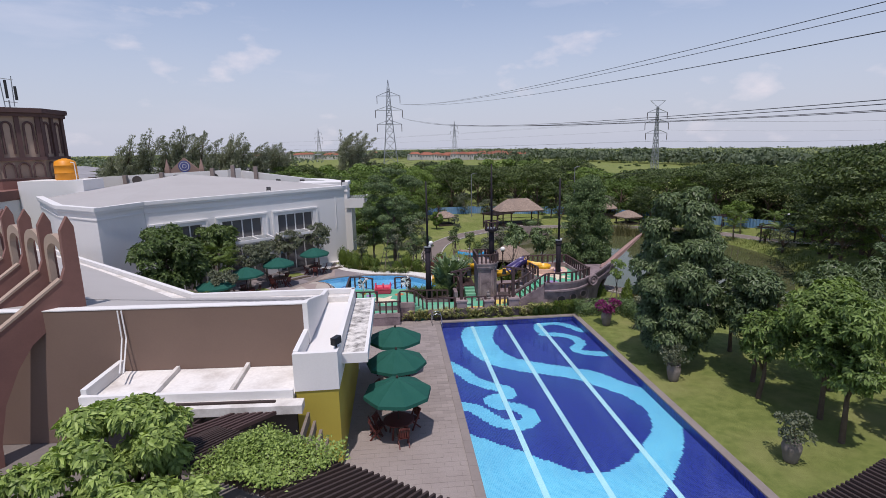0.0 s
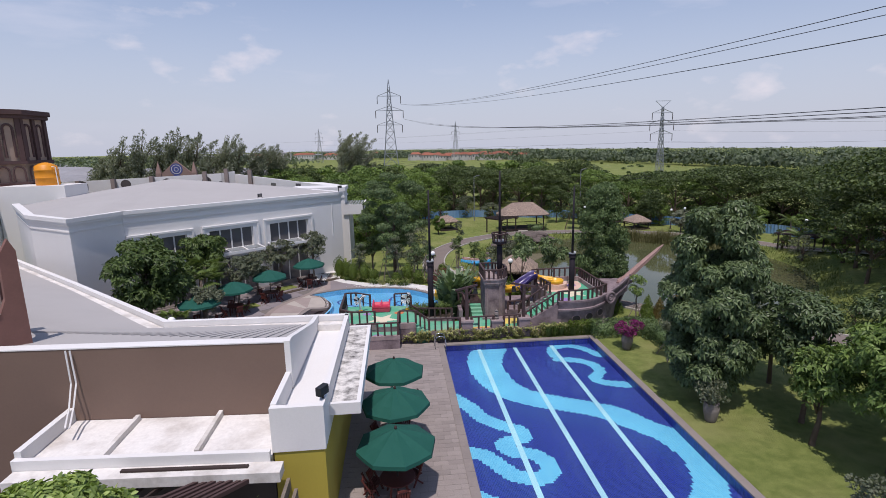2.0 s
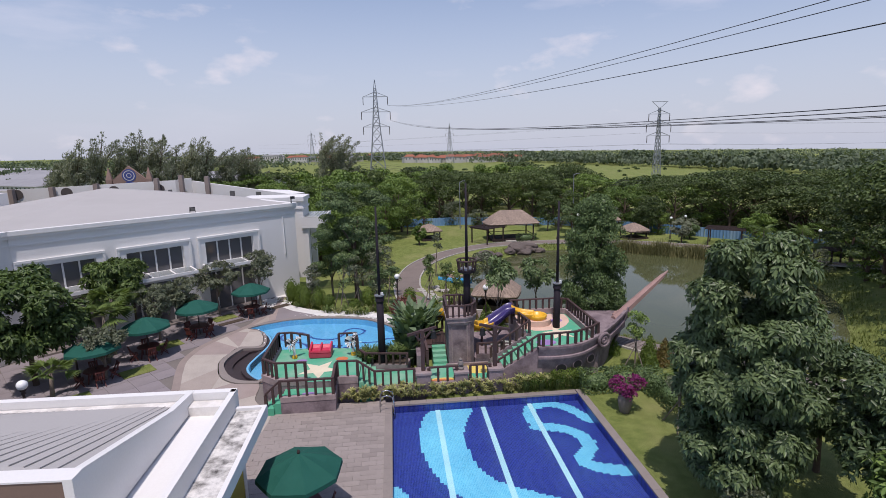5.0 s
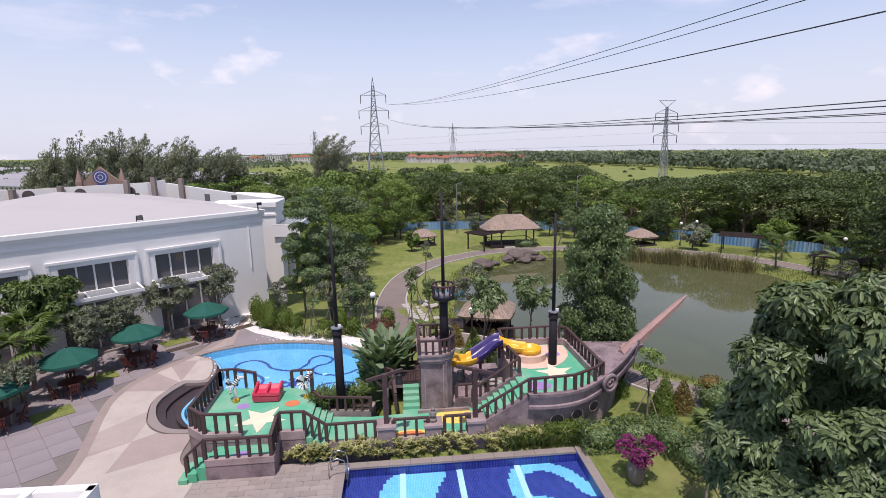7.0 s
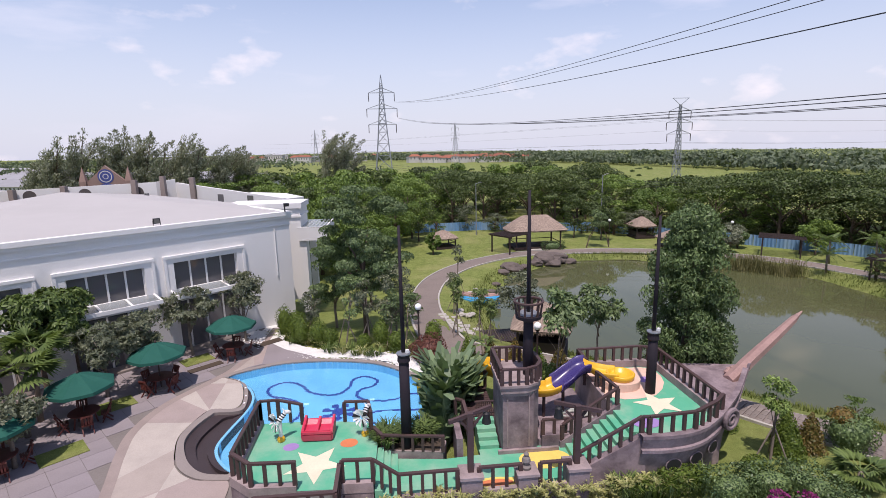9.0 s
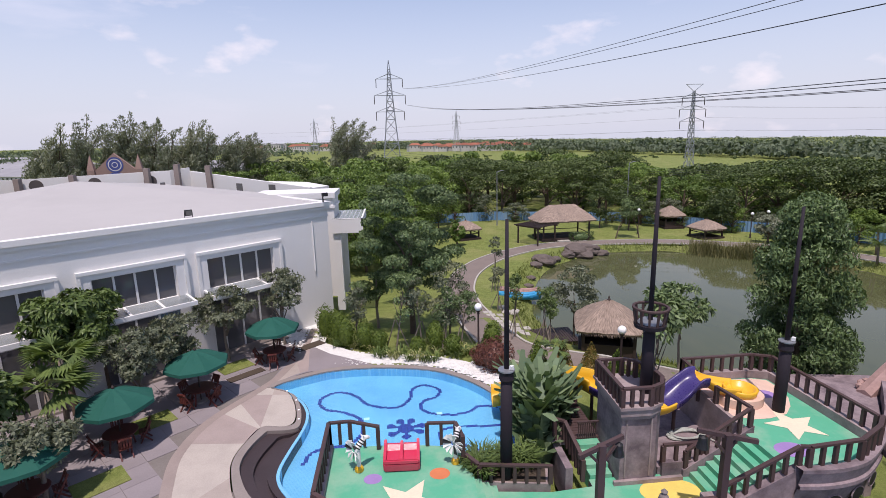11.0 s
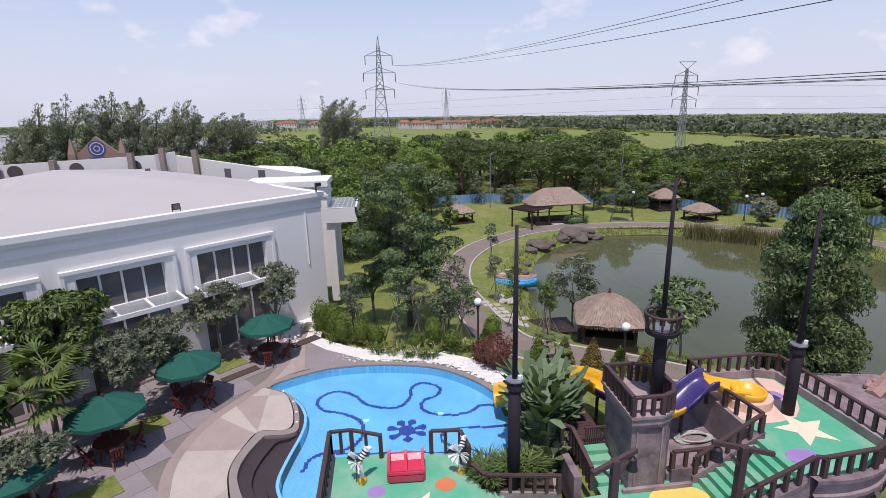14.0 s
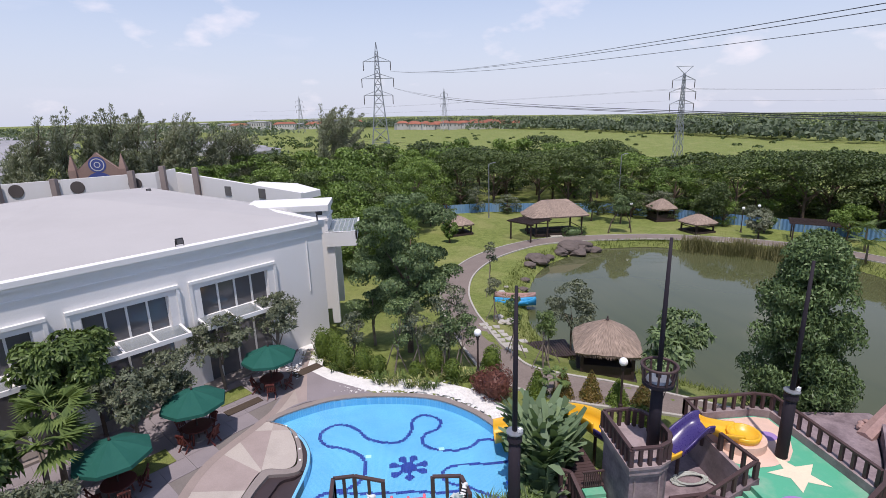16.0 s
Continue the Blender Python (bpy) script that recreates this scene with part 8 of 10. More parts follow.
for i in range(7):
    bm = bmesh.new()
    beam(bm, (-10.75 + 0.13 * i, back(-16.75 - 0.14 * i), 2.78), (-8.55 + 0.17 * i, back(-15.3 - 0.06 * i), 2.84 - 0.02 * (i % 2)), 0.09, 0.13)
    wpart("long_beam", bm, M["rail"], arbour)
for x0, y0, x1, y1 in ((-11.3, -16.5, -10.7, -15.3), (-10.6, -16.2, -10.1, -15.3), (-11.6, -15.9, -9.2, -15.8)):
    bm = bmesh.new()
    beam(bm, (x0, back(y0), 2.6), (x1, back(y1), 2.62), 0.08, 0.12)
    wpart("cross_beam", bm, M["darkwood"], arbour)
for i in range(4):
    bm = bmesh.new()
    box(bm, -6.55 + 0.22 * i, -6.45 + 0.22 * i, back(-16.9), back(-15.3 - 0.1 * i), 2.2 - 0.3 * i, 2.55 - 0.3 * i)
    wpart("bracket", bm, M["bark_pale"], arbour)


# ---- plants ----
def shell_points(rs, n, lobes):
    """Places and outward ways on the skins of rounded lobes (centre, radii)."""
    w = np.array([r[0] * r[1] + r[0] * r[2] for _, r in lobes])
    pick = rs.choice(len(lobes), n, p=w / w.sum())
    d = rs.normal(0, 1, (n, 3))
    d[:, 2] = np.where(rs.rand(n) < 0.7, np.abs(d[:, 2]), d[:, 2])
    d /= np.linalg.norm(d, axis=1)[:, None]
    c = np.array([lobes[i][0] for i in pick])
    r = np.array([lobes[i][1] for i in pick])
    return c + d * r * (1 - 0.45 * rs.rand(n)[:, None] ** 2.2), d


def lobed(rs, rx, ry, z0, z1, n, size, taper=0.0, hollow=0.35, flat=0.72):
    """Lobes filling a crown from z0 to z1; taper narrows it towards the top."""
    out = []
    for _ in range(n):
        t = rs.rand()
        a = rs.rand() * 2 * math.pi
        wide = (1 - taper * t) * math.sqrt(max(0.05, 1 - (2 * t - 1) ** 2 * (0.75 if taper else 1)))
        q = hollow + (1 - hollow) * math.sqrt(rs.rand())
        s = size * rs.uniform(0.7, 1.25)
        out.append(((rx * wide * q * math.cos(a), ry * wide * q * math.sin(a), z0 + (z1 - z0) * t), (s, s, s * flat)))
    return out


def rosettes(rs, centers, normals, per, ln, wd, droop, broad=False):
    """Several long leaves spreading from each centre."""
    n = len(centers)
    c = np.repeat(centers, per, 0)
    nn = np.repeat(normals, per, 0)
    d = rs.normal(0, 1, (n * per, 3))
    d -= nn * (d * nn).sum(1)[:, None] * 0.8
    d /= np.linalg.norm(d, axis=1)[:, None]
    d += nn * 0.35
    L = ln * rs.uniform(0.7, 1.2, n * per)
    if broad:
        return broad_leaves(rs, c + d * L[:, None] * 0.5, d, nn + np.array([0, 0, 0.5]), ln, wd, droop)
    return leaf_quads(rs, c + d * L[:, None] * 0.5, d, ln, wd, droop, 0.12, face=nn + np.array([0, 0, 0.5]))


def trunk_mesh(rs, h, r, limbs, spread, lean=(0, 0), fork=0.4):
    bm = bmesh.new()
    top = Vector((lean[0], lean[1], h))
    mid = Vector((lean[0] * 0.3 + rs.uniform(-0.1, 0.1), lean[1] * 0.3 + rs.uniform(-0.1, 0.1), h * 0.45))
    tube(bm, [(0, 0, -0.3), (0, 0, 0.15), mid, top], [r * 1.35, r * 1.05, r * 0.8, r * 0.35], 8)
    for k in range(limbs):
        a = 2 * math.pi * (k + rs.rand() * 0.6) / limbs
        s = Vector((0, 0, 0)).lerp(top, fork + 0.35 * rs.rand())
        e = s + Vector((math.cos(a) * spread * rs.uniform(0.6, 1), math.sin(a) * spread * rs.uniform(0.6, 1), h * rs.uniform(0.25, 0.5)))
        m = s.lerp(e, 0.5) + Vector((0, 0, 0.12 * spread))
        tube(bm, [s, m, e], [r * 0.5, r * 0.33, r * 0.12], 6)
    return bm


def tree(name, label, x, y, z, seed, th, tr, lobes_args, n, leaf, ln, wd, bark="bark", rosette=0, droop=0.25, limbs=5, spread=1.2, lean=(0, 0), group="", jitter=0.6, category="tree"):
    rs = np.random.RandomState(seed)
    t = thing(name, label, category, x, y, z, group=group)
    part("trunk", trunk_mesh(rs, th, tr, limbs, spread, lean), M[bark], t, smooth=True)
    lobes = lobed(rs, *lobes_args)
    lobes = [((c[0] + lean[0], c[1] + lean[1], c[2]), r) for c, r in lobes]
    c, d = shell_points(rs, n, lobes)
    if rosette:
        v, f = rosettes(rs, c, d, rosette, ln, wd, droop, name in ("deck_tree", "mango_tree", "courtyard_tree"))
    else:
        v, f = leaf_quads(rs, c, d, ln, wd, droop, jitter * 0.7, lay=True)
    quads_ob("crown", v, f, M[leaf], t)
    return t


MANGO = "leafy mango tree with long drooping dark leaves"
tree("mango_tree", "tall " + MANGO + " on the lawn", 11.5, -9.45, 0, 31, 5.2, 0.17, (2.0, 2.0, 1.0, 9.35, 120, 0.6, 0.28, 0.25), 11500, "leaf_mango", 0.235, 0.08, rosette=7, droop=0.6, limbs=7, spread=1.3, group="lawn trees")
for i, (x, y, z0, h, r, n, mt) in enumerate(((15.8, -7.4, 1.5, 5.5, 1.6, 2200, "leaf_mango"), (14.5, -10.8, 2.2, 5.9, 1.15, 1500, "leaf_mango"), (13.6, -12.3, 1.7, 4.3, 0.75, 700, "leaf_bright"), (14.9, -14.2, 2.0, 6.5, 1.5, 2200, "leaf_bright"), (14.3, -15.8, 2.2, 6.1, 1.25, 1700, "leaf_bright"), (17.4, -12.0, 1.9, 6.4, 1.7, 2000, "leaf_mango"), (18.2, -16.4, 1.9, 6.8, 1.9, 2000, "leaf_bright"), (21.6, -11.5, 1.8, 7.2, 2.2, 1700, "leaf_mango"), (16.8, -19.8, 1.9, 6.2, 1.6, 1500, "leaf_bright"))):
    tree("mango_tree", "bushy " + MANGO + " on the lawn", x, back(y), 0, 50 + i, h * 0.6, 0.11, (r, r, z0 + 0.4, h - 0.4, 34, 0.6, 0.1, 0.3), int(n * 0.9), mt, 0.23, 0.078, rosette=7, droop=0.35, limbs=6, spread=r * 0.8, group="lawn trees", lean=(0.2 * (i % 3 - 1), 0.1))
# the large garden tree behind the paddling pool
tree("garden_tree", "large feathery garden tree with several grey trunks", -3.3, 19.6, -0.55, 71, 6.6, 0.2, (3.0, 2.9, 3.4, 10.2, 46, 0.82, 0.1, 0.35, 0.5), 30000, "leaf_tall", 0.21, 0.10, "bark", limbs=8, spread=1.7, droop=0.45, group="garden trees")
tree("garden_tree", "young feathery garden tree behind the paddling pool", -5.6, 21.4, -0.6, 72, 3.4, 0.1, (1.7, 1.7, 2.0, 7.0, 26, 0.62, 0.3, 0.3, 0.5), 8000, "leaf_tall", 0.2, 0.09, "bark_pale", limbs=5, spread=0.9, droop=0.45, group="garden trees")
tree("garden_tree", "young feathery garden tree behind the paddling pool", -1.2, 16.8, -0.3, 73, 3.0, 0.07, (1.3, 1.3, 1.6, 4.8, 22, 0.5, 0.3), 2600, "leaf_plum", 0.2, 0.09, "bark_pale", limbs=6, spread=0.9, droop=0.3, group="garden trees")
# courtyard trees
tree("courtyard_tree", "bushy bright green courtyard tree by the hall", -19.0, 10.9, 0, 81, 3.9, 0.14, (1.35, 1.35, 3.0, 5.3, 30, 0.55, 0.1, 0.3), 1500, "leaf_court", 0.3, 0.12, rosette=6, droop=0.3, limbs=6, spread=1.1, group="courtyard trees")
tree("courtyard_tree", "broad bright green courtyard tree by the hall", -20.1, 4.6, 0, 82, 3.8, 0.15, (2.5, 2.3, 2.2, 6.0, 56, 0.7, 0.1, 0.3), 3000, "leaf_court", 0.32, 0.12, rosette=6, droop=0.3, limbs=7, spread=1.6, group="courtyard trees")
tree("courtyard_tree", "slim bright green courtyard tree by the hall", -18.2, 12.3, 0, 83, 3.6, 0.09, (0.75, 0.75, 2.6, 5.1, 18, 0.45, 0.1, 0.3), 700, "leaf_court", 0.3, 0.12, rosette=6, droop=0.3, limbs=5, spread=0.7, group="courtyard trees")
for i, (x, y, h, r) in enumerate(((-13.75, 15.9, 4.3, 1.25), (-11.1, 17.9, 4.7, 1.05), (-16.1, 10.8, 3.9, 1.5), (-15.2, 13.2, 3.8, 1.3), (-16.5, 4.8, 3.2, 0.9))):
    tree("frangipani_tree", "frangipani tree with forked pale branches and grey-green leaves", x, y, 0, 90 + i, h * 0.7, 0.09, (r * 1.12, r * 1.12, h * 0.5, h - 0.2, 30, 0.36, 0.0, 0.3), 700, "leaf_plum", 0.2, 0.075, "bark_pale", rosette=8, droop=0.05, limbs=9, spread=r * 0.8, group="frangipanis")


def fan_palm(x, y, z, h, n, ln, seed, label="fan palm with drooping fronds on a slim trunk", fan=True, group="fan palms"):
    rs = np.random.RandomState(seed)
    p = thing("palm", label, "palm", x, y, z, group=group)
    bm = bmesh.new()
    lean = rs.uniform(-0.25, 0.25, 2)
    tube(bm, [(0, 0, -0.1), (lean[0] * 0.4, lean[1] * 0.4, h * 0.5), (lean[0], lean[1], h)], [0.13, 0.1, 0.09], 8)
    part("trunk", bm, M["bark_pale"], p, smooth=True)
    for k in range(n):
        a = 2 * math.pi * (k + rs.rand() * 0.7) / n
        up = rs.uniform(-0.1, 0.9)
        d = np.array([math.cos(a), math.sin(a), up])
        d /= np.linalg.norm(d)
        side = np.array([-math.sin(a), math.cos(a), 0])
        base = np.array([lean[0], lean[1], h])
        vs, fs = [], []
        if fan:
            hub = base + d * ln * 0.45
            for q in range(15):
                s = (q - 7) / 7
                w = d * math.cos(s * 1.25) + side * math.sin(s * 1.25)
                tip = hub + w * ln * (0.62 - 0.12 * abs(s)) - np.array([0, 0, 0.30 * ln * (0.4 + abs(s) * 0.5)])
                m = (hub + tip) / 2 + np.array([0, 0, 0.05])
                sd = np.cross(w, [0, 0, 1]) * 0.045 * ln
                i0 = len(vs)
                vs += [hub, m + sd, tip, m - sd]
                fs.append((i0, i0 + 1, i0 + 2, i0 + 3))
            sd = side * 0.02
            i0 = len(vs)
            vs += [base - sd, base + sd, hub + sd, hub - sd]
            fs.append((i0, i0 + 1, i0 + 2, i0 + 3))
        else:
            pts = [base + d * ln * t + np.array([0, 0, -ln * 0.55 * t * t * (1.2 - up)]) for t in np.linspace(0, 1, 9)]
            for q in range(1, 9):
                for sg in (-1, 1):
                    for sub in (0.0, 0.5):
                        b = pts[q - 1] + (pts[q] - pts[q - 1]) * sub
                        tip = b + side * sg * ln * 0.26 * (1.1 - q / 10) + d * 0.12 * ln - np.array([0, 0, 0.13 * ln])
                        w = d * 0.02 * ln
                        i0 = len(vs)
                        vs += [b - w, b + w, tip + w * 0.2, tip - w * 0.2]
                        fs.append((i0, i0 + 1, i0 + 2, i0 + 3))
        quads_ob("frond", np.array(vs), np.array(fs), M["leaf_palm"], p)
    return p


fan_palm(-17.6, 7.2, 0, 3.0, 18, 1.8, 3)
fan_palm(-17.95, 8.6, 0, 3.7, 14, 1.5, 4)
fan_palm(-17.9, 2.4, 0, 1.6, 10, 1.3, 6)
fan_palm(15.2, -0.35, 0, 0.45, 16, 1.15, 8, "low spreading fan palm beside the hedge")
fan_palm(3.9, 12.0, -0.3, 1.5, 10, 0.9, 7, "small palm on the bank beside the path")
for i, (x, y, h) in enumerate(((50.6, 40.2, 3.0), (46.7, 36.2, 2.3), (48.6, 29.4, 2.2), (54.5, 38.0, 3.2))):
    fan_palm(x, y, ground_at(x, y), h, 11, 2.1, 20 + i, "coconut palm on the lake bank", False, "coconut palms")


def shrub(x, y, z, rx, ry, h, seed, leaf, n, ln, wd, label, group, name="shrub", shape="round", category="shrub"):
    rs = np.random.RandomState(seed)
    s = thing(name, label, category, x, y, z, group=group)
    d = rs.normal(0, 1, (n, 3))
    d /= np.linalg.norm(d, axis=1)[:, None]
    q = 1 - 0.35 * rs.rand(n) ** 2
    bumps = np.array([noise.noise(Vector((a[0] * 1.7 + seed, a[1] * 1.7, a[2] * 1.7))) for a in d])
    q *= 1 + 0.22 * bumps
    if shape == "round":
        c = d * np.array([rx, ry, h * 0.5]) * q[:, None]
        c[:, 2] = np.maximum(c[:, 2] + h * 0.5, 0.03)
    elif shape == "cone":
        t = 1 - np.sqrt(rs.rand(n))
        a = rs.rand(n) * 2 * math.pi
        w = (1 - t) ** 0.8 * q
        c = np.c_[rx * w * np.cos(a), ry * w * np.sin(a), 0.06 + h * t]
        d = np.c_[np.cos(a), np.sin(a), np.full(n, 0.5)]
    else:
        c = rs.uniform(-1, 1, (n, 3))
        k = rs.randint(0, 5, n)
        c[k == 0, 0], c[k == 1, 0], c[k == 2, 1], c[k == 3, 1], c[k == 4, 2] = 1, -1, 1, -1, 1
        d = np.where(abs(c) > 0.999, np.sign(c), 0) + 1e-3
        c = c * np.array([rx, ry, h * 0.5]) * (1 + 0.06 * rs.normal(0, 1, (n, 1)))
        c[:, 2] = np.maximum(c[:, 2] + h * 0.5, 0.03)
    v, f = leaf_quads(rs, c, d, ln, wd, 0.1, 0.45, lay=True)
    quads_ob("foliage", v, f, M[leaf], s)
    bm = bmesh.new()
    if shape == "cone":
        lathe(bm, [(rx * 0.72, 0.05), (rx * 0.62, h * 0.2), (rx * 0.35, h * 0.55), (0.03, h * 0.9)], 10)
    else:
        bmesh.ops.create_icosphere(bm, subdivisions=2, radius=1.0, matrix=Matrix.Translation((0, 0, h * 0.46)) @ Matrix.Diagonal((rx * 0.72, ry * 0.72, h * 0.40, 1)))
    part("inner_growth", bm, M[leaf], s)
    return s


for i, (x, y, r, h) in enumerate(((-8.8, 19.0, 0.6, 2.4), (-7.9, 18.0, 0.55, 1.9), (-7.35, 17.1, 0.6, 2.1), (-6.2, 16.6, 0.55, 1.9), (-5.35, 16.2, 0.5, 1.3), (-2.15, 15.7, 0.55, 1.8), (-1.2, 15.0, 0.5, 1.2), (-8.4, 20.9, 0.7, 1.6), (1.15, 15.4, 0.55, 1.7), (-3.2, 15.4, 0.45, 1.0))):
    shrub(x, y, min(ground_at(x, y), 0.0) if ground_at(x, y) > -0.9 else 0, r, r, h, 200 + i, "leaf_hedge", 1400, 0.11, 0.065, "rounded yellow-green clipped shrub", "clipped shrubs")
for i, (x, y, h, r, lean) in enumerate(((-4.4, 16.2, 4.6, 0.9, (0.5, -0.2)), (-2.9, 16.3, 4.2, 0.8, (-0.3, 0.1)), (-1.6, 15.9, 3.4, 0.7, (0.3, 0.2)), (-6.7, 17.4, 3.6, 0.6, (0.1, -0.1)), (-0.6, 16.2, 3.2, 0.8, (0.2, 0.0)))):
    t = tree("young_tree", "slim young tree with airy grey-green foliage behind the pebbles", x, y, min(ground_at(x, y), 0) if ground_at(x, y) > -0.9 else 0, 205 + i, h * 0.8, 0.055, (r, r, h * 0.45, h, 14, 0.36, 0.0, 0.2), 1300, "leaf_plum" if i % 2 else "leaf_tall", 0.17, 0.075, "bark_pale", limbs=6, spread=r * 0.7, droop=0.3, group="young trees", lean=lean)
    for k in range(2):
        a = 2.4 * k + i
        bm = bmesh.new()
        tube(bm, [(0.8 * math.cos(a), 0.8 * math.sin(a), -0.1), (0.05 * math.cos(a), 0.05 * math.sin(a), h * 0.4)], 0.035, 5)
        part("stake", bm, M["bark_pale"], t)
shrub(0.75, 12.6, -0.1, 0.95, 0.95, 1.9, 220, "leaf_red", 1700, 0.13, 0.07, "dark red-leaved rounded shrub by the pool", "red shrubs")
shrub(0.2, 13.4, -0.1, 0.7, 0.7, 1.2, 221, "leaf_red", 1000, 0.13, 0.07, "dark red-leaved rounded shrub by the pool", "red shrubs")
for i, (x, y, h, lf) in enumerate(((2.9, 12.5, 1.6, "leaf_hedge"), (4.15, 12.1, 1.6, "leaf_tip"), (5.5, 11.7, 1.6, "leaf_tip"), (6.6, 11.0, 1.4, "leaf_hedge"), (7.75, 10.6, 1.4, "leaf_tip"), (1.0, 15.6, 1.5, "leaf_hedge"), (12.9, 4.0, 1.5, "leaf_hedge"), (14.1, 1.65, 1.45, "leaf_hedge"), (14.55, 2.45, 1.75, "leaf_hedge"), (15.2, 2.0, 1.6, "leaf_tip"))):
    shrub(x, y, ground_at(x, y), 0.62, 0.62, h, 230 + i, lf, 1300, 0.12, 0.065, "small conical clipped shrub beside the path", "cone shrubs", shape="cone")
# hedge at the pool's far corner and along the lawn
for i, (x, y, rx, ry, h) in enumerate(((10.3, -0.35, 0.9, 0.6, 0.95), (11.9, -0.25, 0.95, 0.6, 0.9), (13.1, -0.75, 0.65, 0.85, 0.9), (13.3, -2.2, 0.65, 0.9, 0.85), (14.9, -2.9, 1.0, 0.7, 0.9), (8.9, 0.3, 0.8, 0.35, 0.85))):
    shrub(x, y, 0, rx, ry, h, 260 + i, "leaf_vine" if i < 5 else "leaf_hedge", 1900, 0.12, 0.06, "low dark green clipped hedge beside the pool", "hedges", "hedge", "box", "hedge")
shrub(16.7, 1.75, ground_at(16.7, 1.75), 1.0, 0.9, 1.65, 281, "leaf_vine", 2300, 0.13, 0.065, "broad dark green shrub beside the brick path", "path shrubs")
shrub(16.5, 1.95, ground_at(16.5, 1.95) + 1.0, 0.55, 0.5, 0.75, 282, "leaf_tip", 420, 0.13, 0.06, "shrub with orange-red young tips beside the brick path", "path shrubs")
shrub(17.1, -0.35, 0.25, 0.62, 0.62, 1.15, 283, "leaf_vine", 1500, 0.11, 0.06, "rounded dark clipped shrub beside the brick path", "path shrubs")
shrub(12.2, 1.0, 0.0, 0.5, 0.4, 0.6, 284, "leaf_hedge", 700, 0.1, 0.055, "low green shrub beside the hull", "path shrubs")
shrub(21.2, 55.0, ground_at(21.2, 55.0), 1.5, 0.55, 1.2, 270, "leaf_vine", 1300, 0.14, 0.08, "boxy clipped hedge before the pavilion", "hedges", "hedge", "box", "hedge")


def blades(x, y, z, r, n, h, w, seed, leaf, label, group, name="grass_clump", bend=0.5, category="plant", blunt=False, stems=0):
    """A clump of arching strap leaves."""
    rs = np.random.RandomState(seed)
    g = thing(name, label, category, x, y, z, group=group)
    a = rs.rand(n) * 2 * math.pi
    rr = r * np.sqrt(rs.rand(n))
    base = np.c_[rr * np.cos(a), rr * np.sin(a), np.zeros(n)]
    b = a + rs.normal(0, 0.6, n)
    if stems:
        sx, sy, sz = rs.uniform(-r, r, stems), rs.uniform(-r, r, stems), rs.uniform(0.0, 0.55, stems)
        sz[0] = 0.0
        k = rs.randint(0, stems, n)
        base = np.c_[sx[k], sy[k], sz[k]]
    hh = h * rs.uniform(0.35 if blunt else 0.55, 1.1, n)
    out = np.c_[np.cos(b), np.sin(b), np.zeros(n)]
    s = np.c_[-np.sin(b), np.cos(b), np.zeros(n)] * (w * 0.5)
    mid = base + out * (hh * bend * 0.35)[:, None] + np.c_[np.zeros(n), np.zeros(n), hh * 0.7]
    tip = base + out * (hh * bend)[:, None] + np.c_[np.zeros(n), np.zeros(n), hh * rs.uniform(0.7, 1.0, n)]
    v = np.stack([base - s * 0.5, base + s * 0.5, mid + s, mid - s, tip, tip], 1)[:, [0, 1, 2, 3, 4]]
    vs = v.reshape(-1, 3)
    k = np.arange(n)[:, None] * 5
    f = np.concatenate([np.c_[k, k + 1, k + 2, k + 3], np.c_[k + 3, k + 2, k + 4, k + 4]], 1).reshape(-1, 4)
    if blunt:
        e0 = base + out * (hh * bend * 0.12)[:, None] + np.c_[np.zeros(n), np.zeros(n), hh * 0.38]
        vs = np.stack([base - s * 0.15, base + s * 0.15, e0 + s * 0.8, mid + s, tip + s * 0.42, tip - s * 0.42, mid - s, e0 - s * 0.8], 1).reshape(-1, 3)
        k = np.arange(n)[:, None] * 8
        f = np.concatenate([np.c_[k, k + 1, k + 2, k + 7], np.c_[k + 7, k + 2, k + 3, k + 6], np.c_[k + 6, k + 3, k + 4, k + 5]], 1).reshape(-1, 4)
    me = bpy.data.meshes.new("leaves")
    me.from_pydata(vs.tolist(), [], [tuple(q) if q[2] != q[3] else tuple(q[:3]) for q in f.tolist()])
    link_mesh("leaves", me, M[leaf], g)
    return g


rng = random.Random(9)
for i, (x, y) in enumerate(((0.65, 5.2), (0.95, 5.8), (0.75, 6.4), (1.05, 7.0), (1.2, 6.3), (1.0, 7.6), (1.5, 6.9), (0.7, 4.5), (1.4, 5.6), (1.75, 6.2), (1.75, 7.5))):
    blades(x, y, 0.0, 0.55, 60, 3.0 if i != 7 else 1.6, 0.42, 300 + i, "leaf_heli", "tall clump of broad grey-green leaves", "broad-leaf clumps", "leafy_clump", 0.3, blunt=True)
for i in range(15):
    a, q = rng.uniform(0, 6.28), math.sqrt(rng.random())
    x, y = -0.8 + 1.15 * q * math.cos(a), 3.5 + 0.75 * q * math.sin(a)
    if math.hypot(x + 0.86, y - 2.95) < 0.4:
        continue
    blades(x, y, 0.75, 0.26, 80, 0.74, 0.055, 320 + i, "leaf_palm", "spiky green strap-leaved plant in the planter", "planter plants", bend=0.8)
